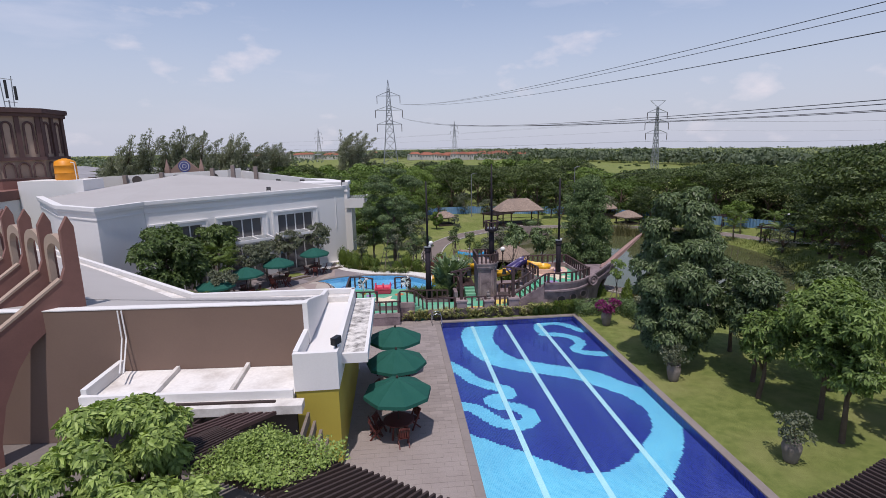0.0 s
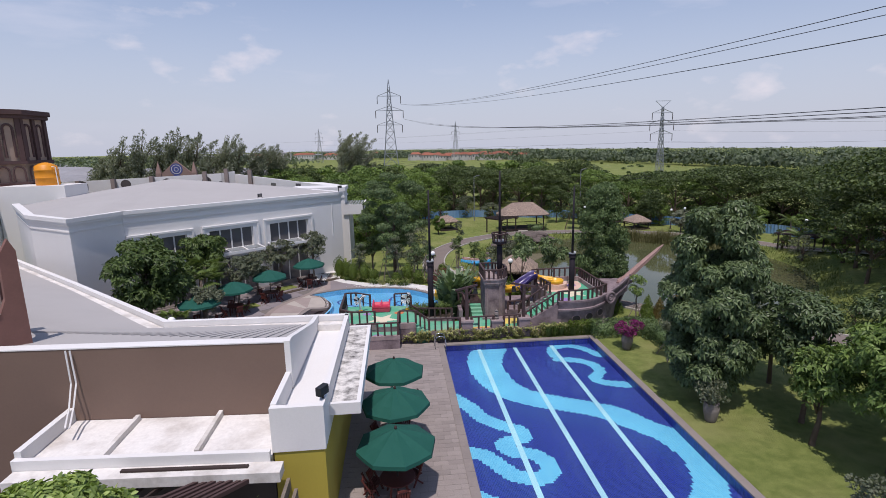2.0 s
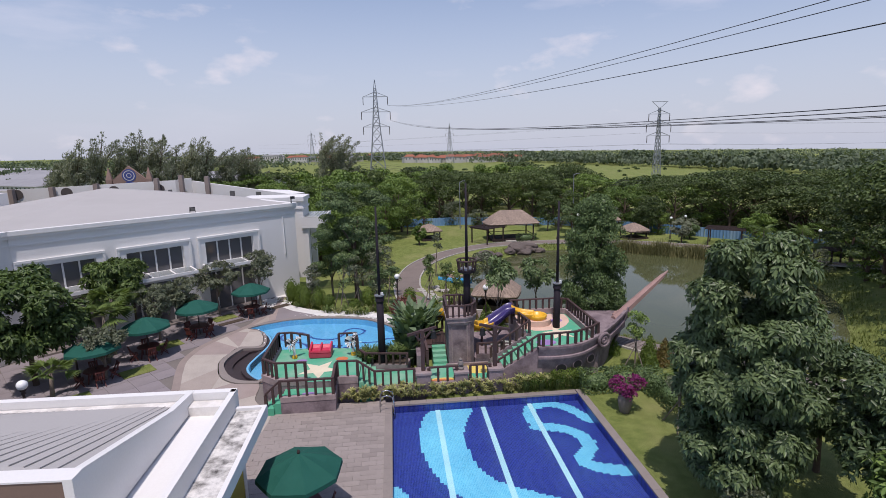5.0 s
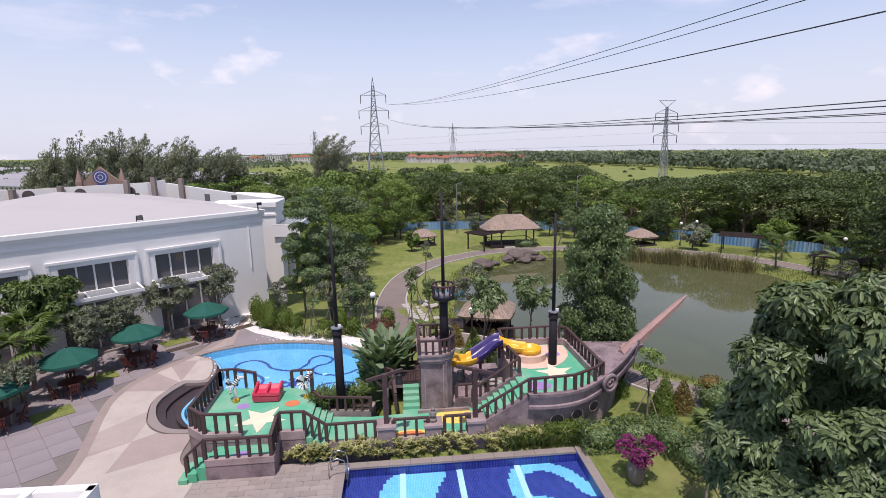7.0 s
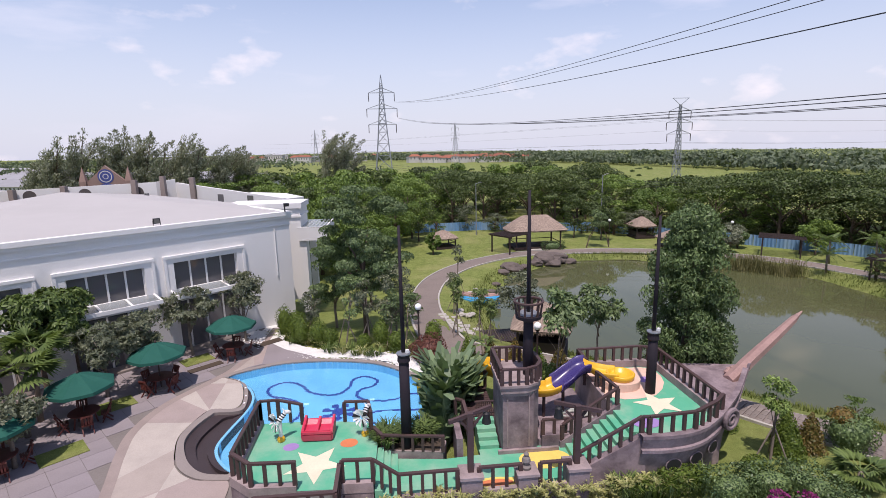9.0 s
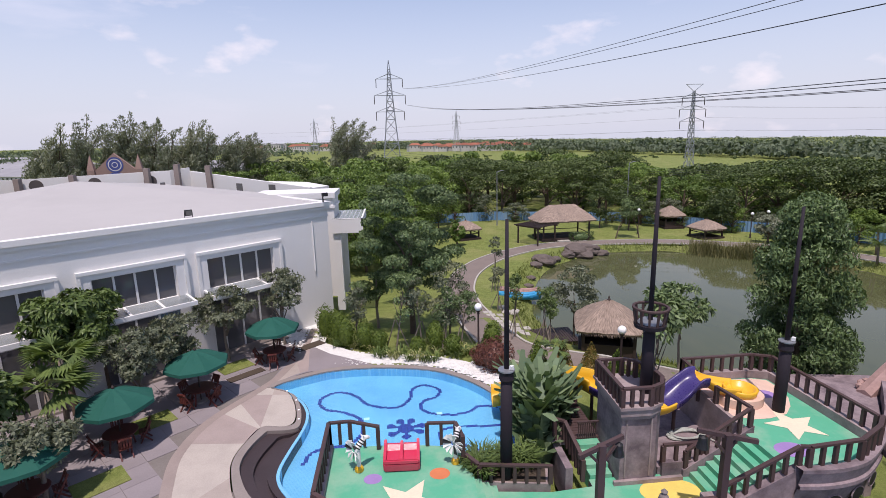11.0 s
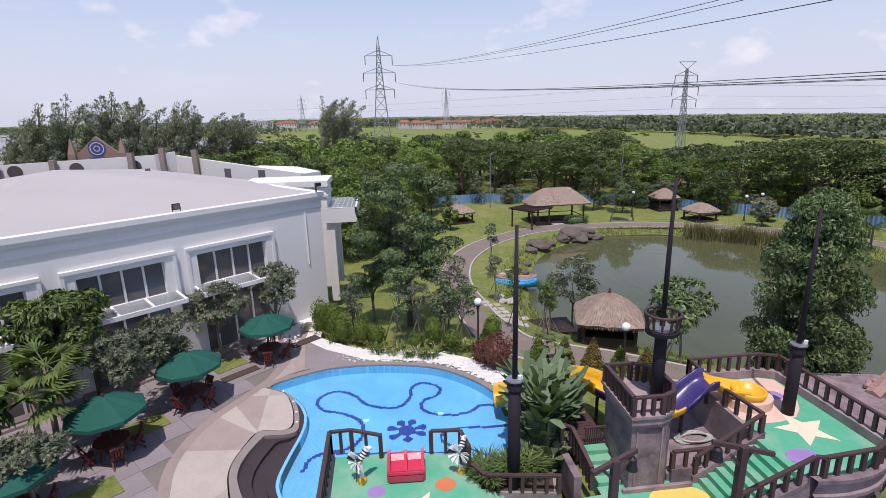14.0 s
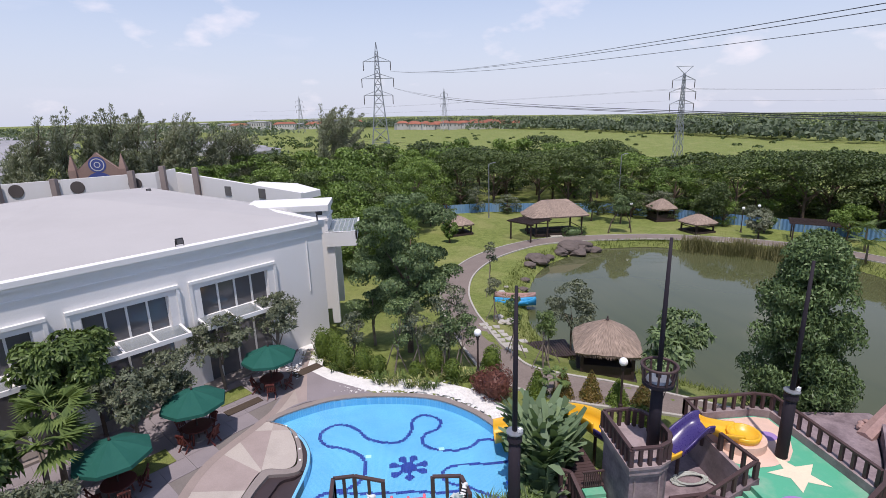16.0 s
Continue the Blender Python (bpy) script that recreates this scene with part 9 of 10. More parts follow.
# variegated border between pool and play terrace
for i in range(56):
    x = -2.6 + 0.207 * i + rng.uniform(-0.08, 0.08)
    blades(x, 0.06 + rng.uniform(0.0, 0.18), 0.0, 0.24, 110, 0.30 + rng.uniform(-0.04, 0.08), 0.055, 360 + i, "leaf_varieg", "yellow-green variegated border plant by the pool", "border plants", "border_plant", 0.8, stems=6)
for i in range(8):
    x = 6.6 + 0.42 * i
    blades(x, 0.12 + rng.uniform(-0.05, 0.1), 0.0, 0.25, 60, 0.95, 0.05, 420 + i, "leaf_hedge" if i % 2 else "leaf_palm", "tall green strap-leaved border plant by the ship", "border plants", "border_plant", 0.6)
# planting behind the pebbles
for i in range(26):
    t = i / 25
    x, y = -9.6 + 10.6 * t, 19.4 - 4.6 * t - 2.2 * math.sin(math.pi * t) + rng.uniform(-0.4, 0.8)
    blades(x, y, min(ground_at(x, y), 0) if ground_at(x, y) > -0.9 else 0, 0.3, 40, 0.6, 0.06, 440 + i, "leaf_palm" if i % 3 else "leaf_varieg", "low strap-leaved plant behind the pebbles", "bank plants", "border_plant", 0.8)

# planted urns on the lawn
for i, (x, y, lf, n) in enumerate(((10.65, -2.55, "flower", 1500), (10.67, -10.22, "leaf_plum", 900), (11.4, -16.6, "leaf_plum", 1000))):
    u = thing("urn_planter", "tall grey stone urn planted with " + ("magenta bougainvillea" if i == 0 else "a small grey-green bush"), "planter", x, back(y), 0, group="planted urns")
    bm = bmesh.new()
    lathe(bm, [(0.2, 0), (0.24, 0.06), (0.27, 0.2), (0.33, 0.5), (0.34, 0.68), (0.28, 0.8), (0.31, 0.86), (0.31, 0.9), (0.26, 0.9), (0.24, 0.82)], 18)
    part("urn", bm, M["urn"], u, smooth=True)
    rs = np.random.RandomState(500 + i)
    lobes = lobed(rs, 0.62 if i == 0 else 0.55, 0.62 if i == 0 else 0.55, 0.95, 1.85, 14, 0.3)
    c, d = shell_points(rs, n, lobes)
    v, f = leaf_quads(rs, c, d, 0.13, 0.08, 0.1, 0.6)
    quads_ob("flower_head" if i == 0 else "foliage", v, f, M[lf], u)
    if i == 0:
        c, d = shell_points(rs, 350, lobes)
        v, f = leaf_quads(rs, c * np.array([0.9, 0.9, 0.97]), d, 0.13, 0.08, 0.1, 0.6)
        quads_ob("foliage", v, f, M["leaf_vine"], u)
    bm = trunk_mesh(rs, 1.3, 0.035, 4, 0.35)
    bmesh.ops.translate(bm, verts=bm.verts, vec=(0, 0, 0.3))
    part("stem", bm, M["bark_pale"], u)

# staked saplings
for i, (x, y, h, r, lf) in enumerate(((12.4, -4.3, 2.6, 0.55, "leaf_plum"), (13.2, 1.5, 3.1, 0.36, "leaf_bright"), (2.9, 17.2, 3.6, 0.35, "leaf_palm"), (4.1, 15.2, 3.4, 0.35, "leaf_palm"), (5.2, 17.6, 2.6, 0.3, "leaf_palm"), (3.6, 26.0, 3.2, 0.5, "leaf_plum"), (4.9, 33.5, 4.6, 0.5, "leaf_plum"))):
    zb = ground_at(x, y)
    t = tree("sapling", "slim young tree held by timber stakes", x, y, zb, 520 + i, h * 0.85, 0.05, (r, r, h * 0.68, h * 1.1, 12, 0.28), 260, lf, 0.15, 0.06, "bark_pale", rosette=5, droop=0.4, limbs=3, spread=0.18, group="staked saplings")
    for k in range(3):
        a = 2.1 * k + i
        bm = bmesh.new()
        tube(bm, [(0.75 * math.cos(a), 0.75 * math.sin(a), -0.1), (0.05 * math.cos(a), 0.05 * math.sin(a), h * 0.45)], 0.03, 5)
        part("stake", bm, M["bark_pale"], t)
# lakeside trees
tree("lake_tree", "dense dark green cone-shaped tree draped in foliage by the lake", 13.05, 7.6, ground_at(13.05, 7.6), 540, 7.4, 0.2, (2.5, 2.25, 0.6, 8.9 - ground_at(13.05, 7.6), 230, 0.55, 0.55, 0.15, 0.95), 60000, "leaf_vine", 0.19, 0.075, limbs=6, spread=0.9, droop=0.6, group="lake trees", lean=(0.1, 0.0))
tree("lake_tree", "open round-headed tree behind the near gazebo", 8.0, 21.0, -2.1, 541, 2.8, 0.08, (1.7, 1.6, 2.2, 5.0, 26, 0.55, 0.3), 2900, "leaf_plum", 0.22, 0.11, "bark", limbs=6, spread=1.0, droop=0.2, group="lake trees")
tree("lake_tree", "slim open-crowned small tree behind the ship", 10.7, 12.4, ground_at(10.7, 12.4), 542, 3.6, 0.07, (1.25, 1.15, 2.9, 4.7, 18, 0.42, 0.2), 460, "leaf_tall", 0.3, 0.12, "bark_pale", rosette=5, droop=0.35, limbs=6, spread=1.0, group="lake trees")
tree("lake_tree", "light green broad-leaved small tree behind the tower court", 6.75, 7.6, ground_at(6.75, 7.6), 545, 3.7, 0.06, (0.8, 0.75, 3.4, 5.3, 14, 0.42, 0.2), 300, "leaf_tall", 0.34, 0.13, "bark_pale", rosette=5, droop=0.45, limbs=5, spread=0.6, group="lake trees")
shrub(6.4, 8.4, ground_at(6.4, 8.4), 0.9, 0.8, 1.5, 225, "leaf_hedge", 1200, 0.14, 0.08, "leafy green shrub behind the tower court", "court shrubs")
for i, (x, y, lx) in enumerate(((26.4, 55.5, 1.5), (29.6, 55.2, -1.3))):
    tree("bent_tree", "slim bent tree beside the lake path", x, y, ground_at(x, y), 550 + i, 3.6, 0.09, (1.0, 0.9, 3.0, 5.2, 12, 0.55), 1000, "leaf_tall", 0.25, 0.12, "bark", limbs=3, spread=0.5, group="bent trees", lean=(lx, 0.0))
for i, (x, y, h, r, lf) in enumerate(((30.8, 61.0, 7.0, 2.0, "leaf_wood"), (42.5, 56.5, 6.0, 2.2, "leaf_wood"), (46.5, 51.0, 2.4, 1.2, "leaf_tall"), (42.2, 57.5, 4.5, 1.8, "leaf_wood"), (43.6, 48.4, 3.4, 1.3, "leaf_cas"), (53.0, 45.0, 4.2, 2.2, "leaf_wood_lt"), (-2.0, 64.0, 6.0, 2.4, "leaf_wood_lt"), (2.5, 66.0, 6.5, 2.6, "leaf_wood"), (4.0, 55.0, 3.0, 1.0, "leaf_wood_lt"), (27.5, 64.0, 6.5, 2.2, "leaf_wood"), (-6.0, 46.0, 6.5, 2.6, "leaf_wood_lt"), (-3.0, 38.0, 5.5, 2.0, "leaf_wood"), (-8.0, 54.0, 7.5, 3.2, "leaf_wood"), (-3.5, 30.0, 5.5, 1.8, "leaf_tall"))):
    tree("garden_tree", "leafy garden tree on the far lawn", x, y, ground_at(x, y), 560 + i, h * 0.55, 0.12, (r, r, h * 0.3, h, 30, r * 0.36), 2600, lf, 0.32, 0.17, limbs=5, spread=r * 0.6, group="far garden trees")
# reeds along the far shore
rs = np.random.RandomState(77)
n = 7000
t = rs.rand(n)
line = np.array(spline([(33.5, 47.0), (37.5, 44.4), (41.0, 41.4), (44.3, 38.0)], 20))
k = (t * (len(line) - 1)).astype(int)
base = np.c_[line[k] + rs.normal(0, 0.8, (n, 2)), np.full(n, -3.0)]
hh = rs.uniform(0.5, 1.6, n) * (1 + 0.3 * np.sin(t * 20) + 0.15 * np.sin(t * 53))
b = rs.rand(n) * 6.28
tip = base + np.c_[np.cos(b) * 0.35 * hh, np.sin(b) * 0.35 * hh, hh]
s = np.c_[-np.sin(b), np.cos(b), np.zeros(n)] * 0.03
v = np.stack([base - s, base + s, tip + s * 0.3, tip - s * 0.3], 1).reshape(-1, 3)
reeds = quads_ob("reeds", v, np.arange(4 * n).reshape(-1, 4), M["reed"])
tagged(reeds, "brown-green reeds along the far lake shore", "reeds", kind="stuff")
# rougher grass on the lake bank
n = 9000
per = np.array(LAKE)
k = rs.randint(0, len(per), n)
nx = np.array(aside(LAKE, LAKE_OUT / abs(LAKE_OUT) * 1.0, True)) - per
base2 = per[k] + nx[k] * rs.uniform(0.0, 2.2, (n, 1)) + rs.normal(0, 0.35, (n, 2))
z = height(base2[:, 0], base2[:, 1])
base = np.c_[base2, np.maximum(z, -3.0) - 0.03]
hh = rs.uniform(0.12, 0.45, n)
b = rs.rand(n) * 6.28
tip = base + np.c_[np.cos(b) * hh * 0.6, np.sin(b) * hh * 0.6, hh]
s = np.c_[-np.sin(b), np.cos(b), np.zeros(n)] * 0.035
v = np.stack([base - s, base + s, tip + s * 0.3, tip - s * 0.3], 1).reshape(-1, 3)
tuft = quads_ob("bank_grass", v, np.arange(4 * n).reshape(-1, 4), M["blade"])
tagged(tuft, "tufted yellow-green grass along the lake bank", "grass", kind="stuff")

# creeper on the near pergola and the leafy tree beside it
rs = np.random.RandomState(91)
cr = thing("creeper", "dense small-leaved green creeper on the pergola", "creeper", -7.0, back(-18.2), 2.9)
n = 8000
tt, ww = rs.rand(n), rs.uniform(-0.35, 1.12, n)
ai, ao = np.array(arc_in[:26]), np.array(arc_out[:26])
k = 7 + (tt * 8).astype(int)
pos = ai[k] + (ao[k] - ai[k]) * ww[:, None] + rs.normal(0, 0.16, (n, 2))
zz = 3.05 + 0.28 * rs.rand(n) + 0.12 * np.sin(pos[:, 0] * 2.3) + 0.1 * np.sin(pos[:, 1] * 3.1)
c = np.c_[pos[:, 0] + 7.0, pos[:, 1] - back(-18.2), zz - 2.9]
v, f = leaf_quads(rs, c, np.tile([0.0, 0, 1.0], (n, 1)), 0.11, 0.07, 0.1, 0.6, lay=True)
quads_ob("foliage", v, f, M["leaf_deck"], cr)
tree("deck_tree", "broad bright green leafy tree beside the pergola", -11.0, back(-18.7), 0, 92, 3.4, 0.16, (2.0, 1.6, 2.2, 4.75, 30, 0.44, 0.0, 0.2), 2700, "leaf_deck", 0.27, 0.1, rosette=6, droop=0.6, limbs=6, spread=1.6, group="deck trees")
tree("deck_tree", "leafy bright green tree beside the pergola", -13.6, back(-20.2), 0, 94, 2.8, 0.16, (2.0, 1.7, 1.8, 3.85, 28, 0.44, 0.0, 0.2), 2700, "leaf_deck", 0.27, 0.1, rosette=6, droop=0.6, limbs=6, spread=1.6, group="deck trees")
tree("deck_tree", "low bright green leafy tree beside the pergola", -9.4, back(-20.6), 0, 93, 2.4, 0.14, (2.2, 1.5, 1.6, 3.5, 26, 0.42, 0.0, 0.2), 2500, "leaf_deck", 0.27, 0.1, rosette=6, droop=0.6, limbs=6, spread=1.4, group="deck trees")


# ---- woodland behind the garden ----
def pads(rs, r, h, low, n):
    """Flat cushions of leaves spread over a low dome, with a few hanging beneath its rim."""
    out = []
    for k in range(n):
        q, a = math.sqrt((k + 0.5) / n), 2.4 * k + rs.uniform(-0.35, 0.35)
        s = r * rs.uniform(0.2, 0.34)
        out.append(((r * 0.84 * q * math.cos(a), r * 0.84 * q * math.sin(a), h * (0.95 - (0.95 - low) * q ** 2.2 * rs.uniform(0.55, 1.0))), (s, s, s * rs.uniform(0.3, 0.5))))
    for k in range(n // 3):
        a, s = rs.rand() * 6.28, r * rs.uniform(0.16, 0.26)
        out.append(((r * 0.8 * math.cos(a), r * 0.8 * math.sin(a), h * rs.uniform(low * 0.8, low)), (s, s, s * 0.5)))
    return out


def wood_tree(seed, h, r, leaf, n, low=0.55, ln=0.5, cushions=0):
    rs = np.random.RandomState(seed)
    t = thing("woodland_tree", "broad-crowned dark green woodland tree behind the blue fence" if leaf == "leaf_wood" else "light green leafy woodland tree behind the blue fence", "tree", 0, 0, 0, group="woodland trees")
    part("trunk", trunk_mesh(rs, h * 0.62, 0.22, 6, r * 0.6, fork=0.3), M["bark"], t)
    lobes = pads(rs, r, h, low, cushions) if cushions else lobed(rs, r, r, h * low, h * 0.93, 26, r * 0.3, hollow=0.3, flat=0.62)
    c, d = shell_points(rs, n, lobes)
    v, f = leaf_quads(rs, c, d, ln, ln * 0.6, 0.15, 0.4, lay=True)
    quads_ob("crown", v, f, M[leaf], t)
    return t


SORTS = ((600, 10.6, 6.2, "leaf_wood", 0.62, 26), (601, 9.6, 4.9, "leaf_wood", 0.4, 20), (602, 11.4, 4.6, "leaf_wood_lt", 0.2, 0), (603, 11.4, 7.0, "leaf_wood", 0.66, 30), (604, 9.6, 4.3, "leaf_wood_lt", 0.15, 0))
kinds = [wood_tree(a, h, r, lf, 4600, low, 0.36, k) for a, h, r, lf, low, k in SORTS]
rear_kinds = [wood_tree(a + 20, h, r, lf, 1500, low, 0.62, k) for a, h, r, lf, low, k in SORTS]
for q, t in enumerate(rear_kinds):
    t.location = (6 + 9 * q, 108, -2.6)
for q, t in enumerate(kinds):
    t.location = (10 + 9 * q, 84, -2.6)
rng = random.Random(17)
GARDEN = [(-12, -40), (-12, 40), (-8.5, 46), (-5, 62), (0, 75), (13, 78), (33.5, 72.5), (40, 66.5), (50, 57), (60, 45), (63, 35), (67, 20), (69, 0), (60, -40)]
placed = [(10 + 9 * q, 84) for q in range(5)]
for gy0 in range(-34, 132, 6):
    for gx0 in range(-34, 122, 6):
        x, y = gx0 + rng.uniform(-2.2, 2.2), gy0 + rng.uniform(-2.2, 2.2)
        pick = rng.random()
        sc = rng.uniform(0.82, 1.15)
        rot = rng.uniform(0, 360)
        if bool(inside(GARDEN, np.array([x]), np.array([y]))[0]):
            continue
        if x < -11 and y < 60:
            continue
        if x > 40 and y > 100 - 0.28 * (x - 40):
            continue
        if x > 40 and math.hypot(x, y) > 104:
            continue
        if y > 118 or (x < -10 and y > 112) or x > 64 + 0.55 * (y + 34) or (x < -16 and y > 80 + 1.2 * (x + 34)):
            continue
        if min(math.hypot(x - a, y - b) for a, b in placed) < 4.2:
            continue
        placed.append((x, y))
        if x > 55:
            k = kinds[3] if pick < 0.5 else kinds[0]
            sc *= 0.95
        elif x < 8:
            k = kinds[2] if pick < 0.45 else kinds[4] if pick < 0.7 else kinds[1]
        else:
            k = kinds[0] if pick < 0.3 else kinds[1] if pick < 0.55 else kinds[3] if pick < 0.72 else kinds[2] if pick < 0.9 else kinds[4]
        near = any(bool(inside(GARDEN, np.array([x - 0.10 * a * x - 1.0 * a * (x > 55)]), np.array([y - 9.0 * a]))[0]) for a in (1,)) or (x > 52 and y < 62 and x < 82)
        o = copy_thing(k if near or x < 4 and y < 84 else rear_kinds[kinds.index(k)], pose(x, y, -2.7, 0, 0, rot))
        o.scale = (sc, sc, sc * (rng.uniform(0.85, 1.05) if x < 8 else rng.uniform(0.78, 0.98) if x < 40 else rng.uniform(0.72, 0.88)))


for x, y, q, sc in ((47.0, 15.5, 3, 1.1), (51.5, 20.5, 0, 1.15), (55.5, 26.5, 3, 1.05), (44.0, 10.0, 0, 1.1), (50.0, 12.5, 3, 1.12), (57.0, 19.0, 0, 1.1), (47.5, 5.0, 3, 1.1), (54.5, 11.0, 0, 1.1), (42.0, 4.5, 1, 1.05), (50.5, -1.5, 0, 1.1), (44.0, -1.5, 3, 1.0), (38.5, -1.0, 0, 0.95), (47.0, -10.0, 3, 1.0), (37.0, -9.0, 0, 0.85), (46.5, 18.8, 1, 0.95), (50.6, 25.0, 1, 0.9), (42.3, 13.2, 1, 0.85), (60.5, 56.0, 3, 0.92), (65.5, 50.5, 0, 0.95), (70.0, 43.5, 3, 0.95), (72.5, 35.0, 0, 0.95)):
    o = copy_thing(kinds[q], pose(x, y, ground_at(x, y) - 0.1, 0, 0, rng.uniform(0, 360)))
    o.scale = (sc, sc, sc * 0.95)
for x, y, q, sc in ((-7.6, 43.5, 4, 0.8), (-9.0, 50.5, 2, 0.85), (-4.2, 52.0, 4, 0.8), (-6.0, 58.5, 2, 0.9), (-1.2, 62.5, 2, 0.85), (-3.0, 46.0, 4, 0.62), (1.5, 69.0, 2, 0.9), (-9.5, 60.0, 2, 1.0)):
    o = copy_thing(kinds[q], pose(x, y, ground_at(x, y) - 0.1, 0, 0, rng.uniform(0, 360)))
    o.scale = (sc, sc, sc)
# bushes and small trees before the blue fence
FENCE_IN = spline([(-5, 60), (0, 72), (13, 75.5), (32, 70), (39, 64), (48.5, 55), (57.5, 43.5), (60.5, 34), (64, 20)], 12)
small_kinds = [wood_tree(640 + q, 4.6, 2.1, lf, 1500, 0.12, 0.26) for q, lf in enumerate(("leaf_wood", "leaf_wood_lt", "leaf_plum"))]
for q, t in enumerate(small_kinds):
    t.location = FENCE_IN[5 + 9 * q][0], FENCE_IN[5 + 9 * q][1], -2.5
for i in range(46):
    p = FENCE_IN[rng.randrange(len(FENCE_IN))]
    x, y = p[0] + rng.uniform(-2.2, 1.0), p[1] + rng.uniform(-2.4, 1.0)
    o = copy_thing(small_kinds[rng.randrange(3)], pose(x, y, -2.55, 0, 0, rng.uniform(0, 360)))
    sc = rng.uniform(0.45, 1.15)
    o.scale = (sc, sc, sc * rng.uniform(0.7, 1.1))


for x, y, q, sc in ((47.5, 21.5, 1, 0.9), (48.6, 17.0, 0, 0.8), (46.8, 26.5, 2, 0.7), (53.0, 24.0, 1, 1.1), (48.5, 32.0, 0, 0.6), (44.5, 12.2, 1, 0.7), (54.0, 30.0, 0, 1.1), (27.5, 2.8, 1, 0.45), (23.5, 3.0, 2, 0.5), (31.5, 3.2, 0, 0.6), (21.0, 5.8, 1, 0.32), (24.0, 5.6, 0, 0.35)):
    o = copy_thing(small_kinds[q], pose(x, y, ground_at(x, y) - 0.05, 0, 0, 77 * x))
    o.scale = (sc, sc, sc)

# dark undergrowth added behind the fence to stand for shade below the trees
for i in range(66):
    p = FENCE_IN[rng.randrange(len(FENCE_IN))]
    k = rng.uniform(1.08, 1.3)
    x, y = p[0] * k + rng.uniform(-2, 2), p[1] * k + rng.uniform(-1.5, 2.5)
    o = copy_thing(small_kinds[0 if i % 4 else 1], pose(x, y, -2.7, 0, 0, rng.uniform(0, 360)))
    sc = rng.uniform(0.9, 1.5)
    o.scale = (sc * 1.25, sc * 1.25, sc * rng.uniform(0.5, 0.8))


# ---- casuarinas behind the hall ----
def casuarina(x, y, h, seed, lean):
    rs = np.random.RandomState(seed)
    t = thing("casuarina_tree", "tall wispy grey-green casuarina behind the hall", "tree", x, y, -1.5, group="casuarinas")
    bm = bmesh.new()
    tube(bm, [(0, 0, 0), (lean * 0.2, 0, h * 0.5), (lean * 0.88, 0, h * 0.95)], [0.2, 0.12, 0.03], 6)
    cs, ds = [], []
    plumes = [(0.0, 0.0, 0.2 * h, lean * 0.9, 0.0, 0.98 * h)]
    for q in range(22):
        a, z0 = rs.rand() * 6.28, h * rs.uniform(0.15, 0.72)
        ln = h * rs.uniform(0.18, 0.32)
        plumes.append((0.0, 0.0, z0, 0.6 * ln * math.cos(a) + lean * (z0 / h) ** 2 + 0.5 * ln, 0.75 * ln * math.sin(a), z0 + ln))
    for px, py, pz, qx, qy, qz in plumes:
        tube(bm, [(px + lean * (pz / h) ** 2, py, pz), (qx, qy, qz)], [0.06, 0.02], 4)
        m = 300 if pz > 0.25 * h else 400
        u = rs.rand(m)
        w = 1.55 * np.sin(np.pi * np.clip(u * 0.85 + 0.12, 0, 1)) ** 0.7 * (0.55 + 0.6 * (np.sin(u * 17 + seed + px) * 0.5 + 0.5))
        a, r = rs.rand(m) * 6.28, np.sqrt(rs.rand(m))
        cs.append(np.c_[px + (qx - px) * u + w * r * np.cos(a), py + (qy - py) * u + w * r * np.sin(a), pz + (qz - pz) * u])
        ds.append(np.c_[np.cos(a) * 0.6 + 0.2, np.sin(a) * 0.6, np.full(m, 0.9)])
    part("trunk", bm, M["bark"], t)
    v, f = leaf_quads(rs, np.concatenate(cs), np.concatenate(ds), 0.6, 0.14, 0.0, 0.5)
    quads_ob("crown", v, f, M["leaf_cas"], t)


for i, (x, y, h) in enumerate(((-60.5, 76, 13.5), (-57, 74, 16.5), (-53.5, 75, 18.6), (-50, 77, 16.0), (-46.5, 74, 18.9), (-43.5, 76, 18.0), (-40.5, 74, 16.0), (-37.8, 75, 17.2), (-35.0, 74, 16.5), (-31.5, 77, 14.8), (-29.0, 80, 13.6), (-63.5, 79, 12.5))):
    casuarina(x, y, h, 700 + i, 2.6)
for i, (x, y, h) in enumerate(((-17.4, 110, 19.0), (-14.9, 112, 17.0), (-12.9, 110, 18.4))):
    casuarina(x, y, h, 720 + i, 0.1)
for i in range(16):
    x, y = -66 + 3.1 * i + rng.uniform(-1, 1), 69 + rng.uniform(-4, 4)
    o = copy_thing(kinds[4] if i % 2 else kinds[1], pose(x, y, -1.8, 0, 0, rng.uniform(0, 360)))
    o.scale = (0.75, 0.75, 0.8)

# ---- far tree line, houses and sheds ----
rs = np.random.RandomState(800)
far_line = np.array(spline([(330, -60), (290, 60), (250, 150), (215, 232), (196, 330), (165, 442), (105, 560), (3, 690), (-150, 800), (-420, 900), (-800, 900)], 30))
cs, ds = [], []
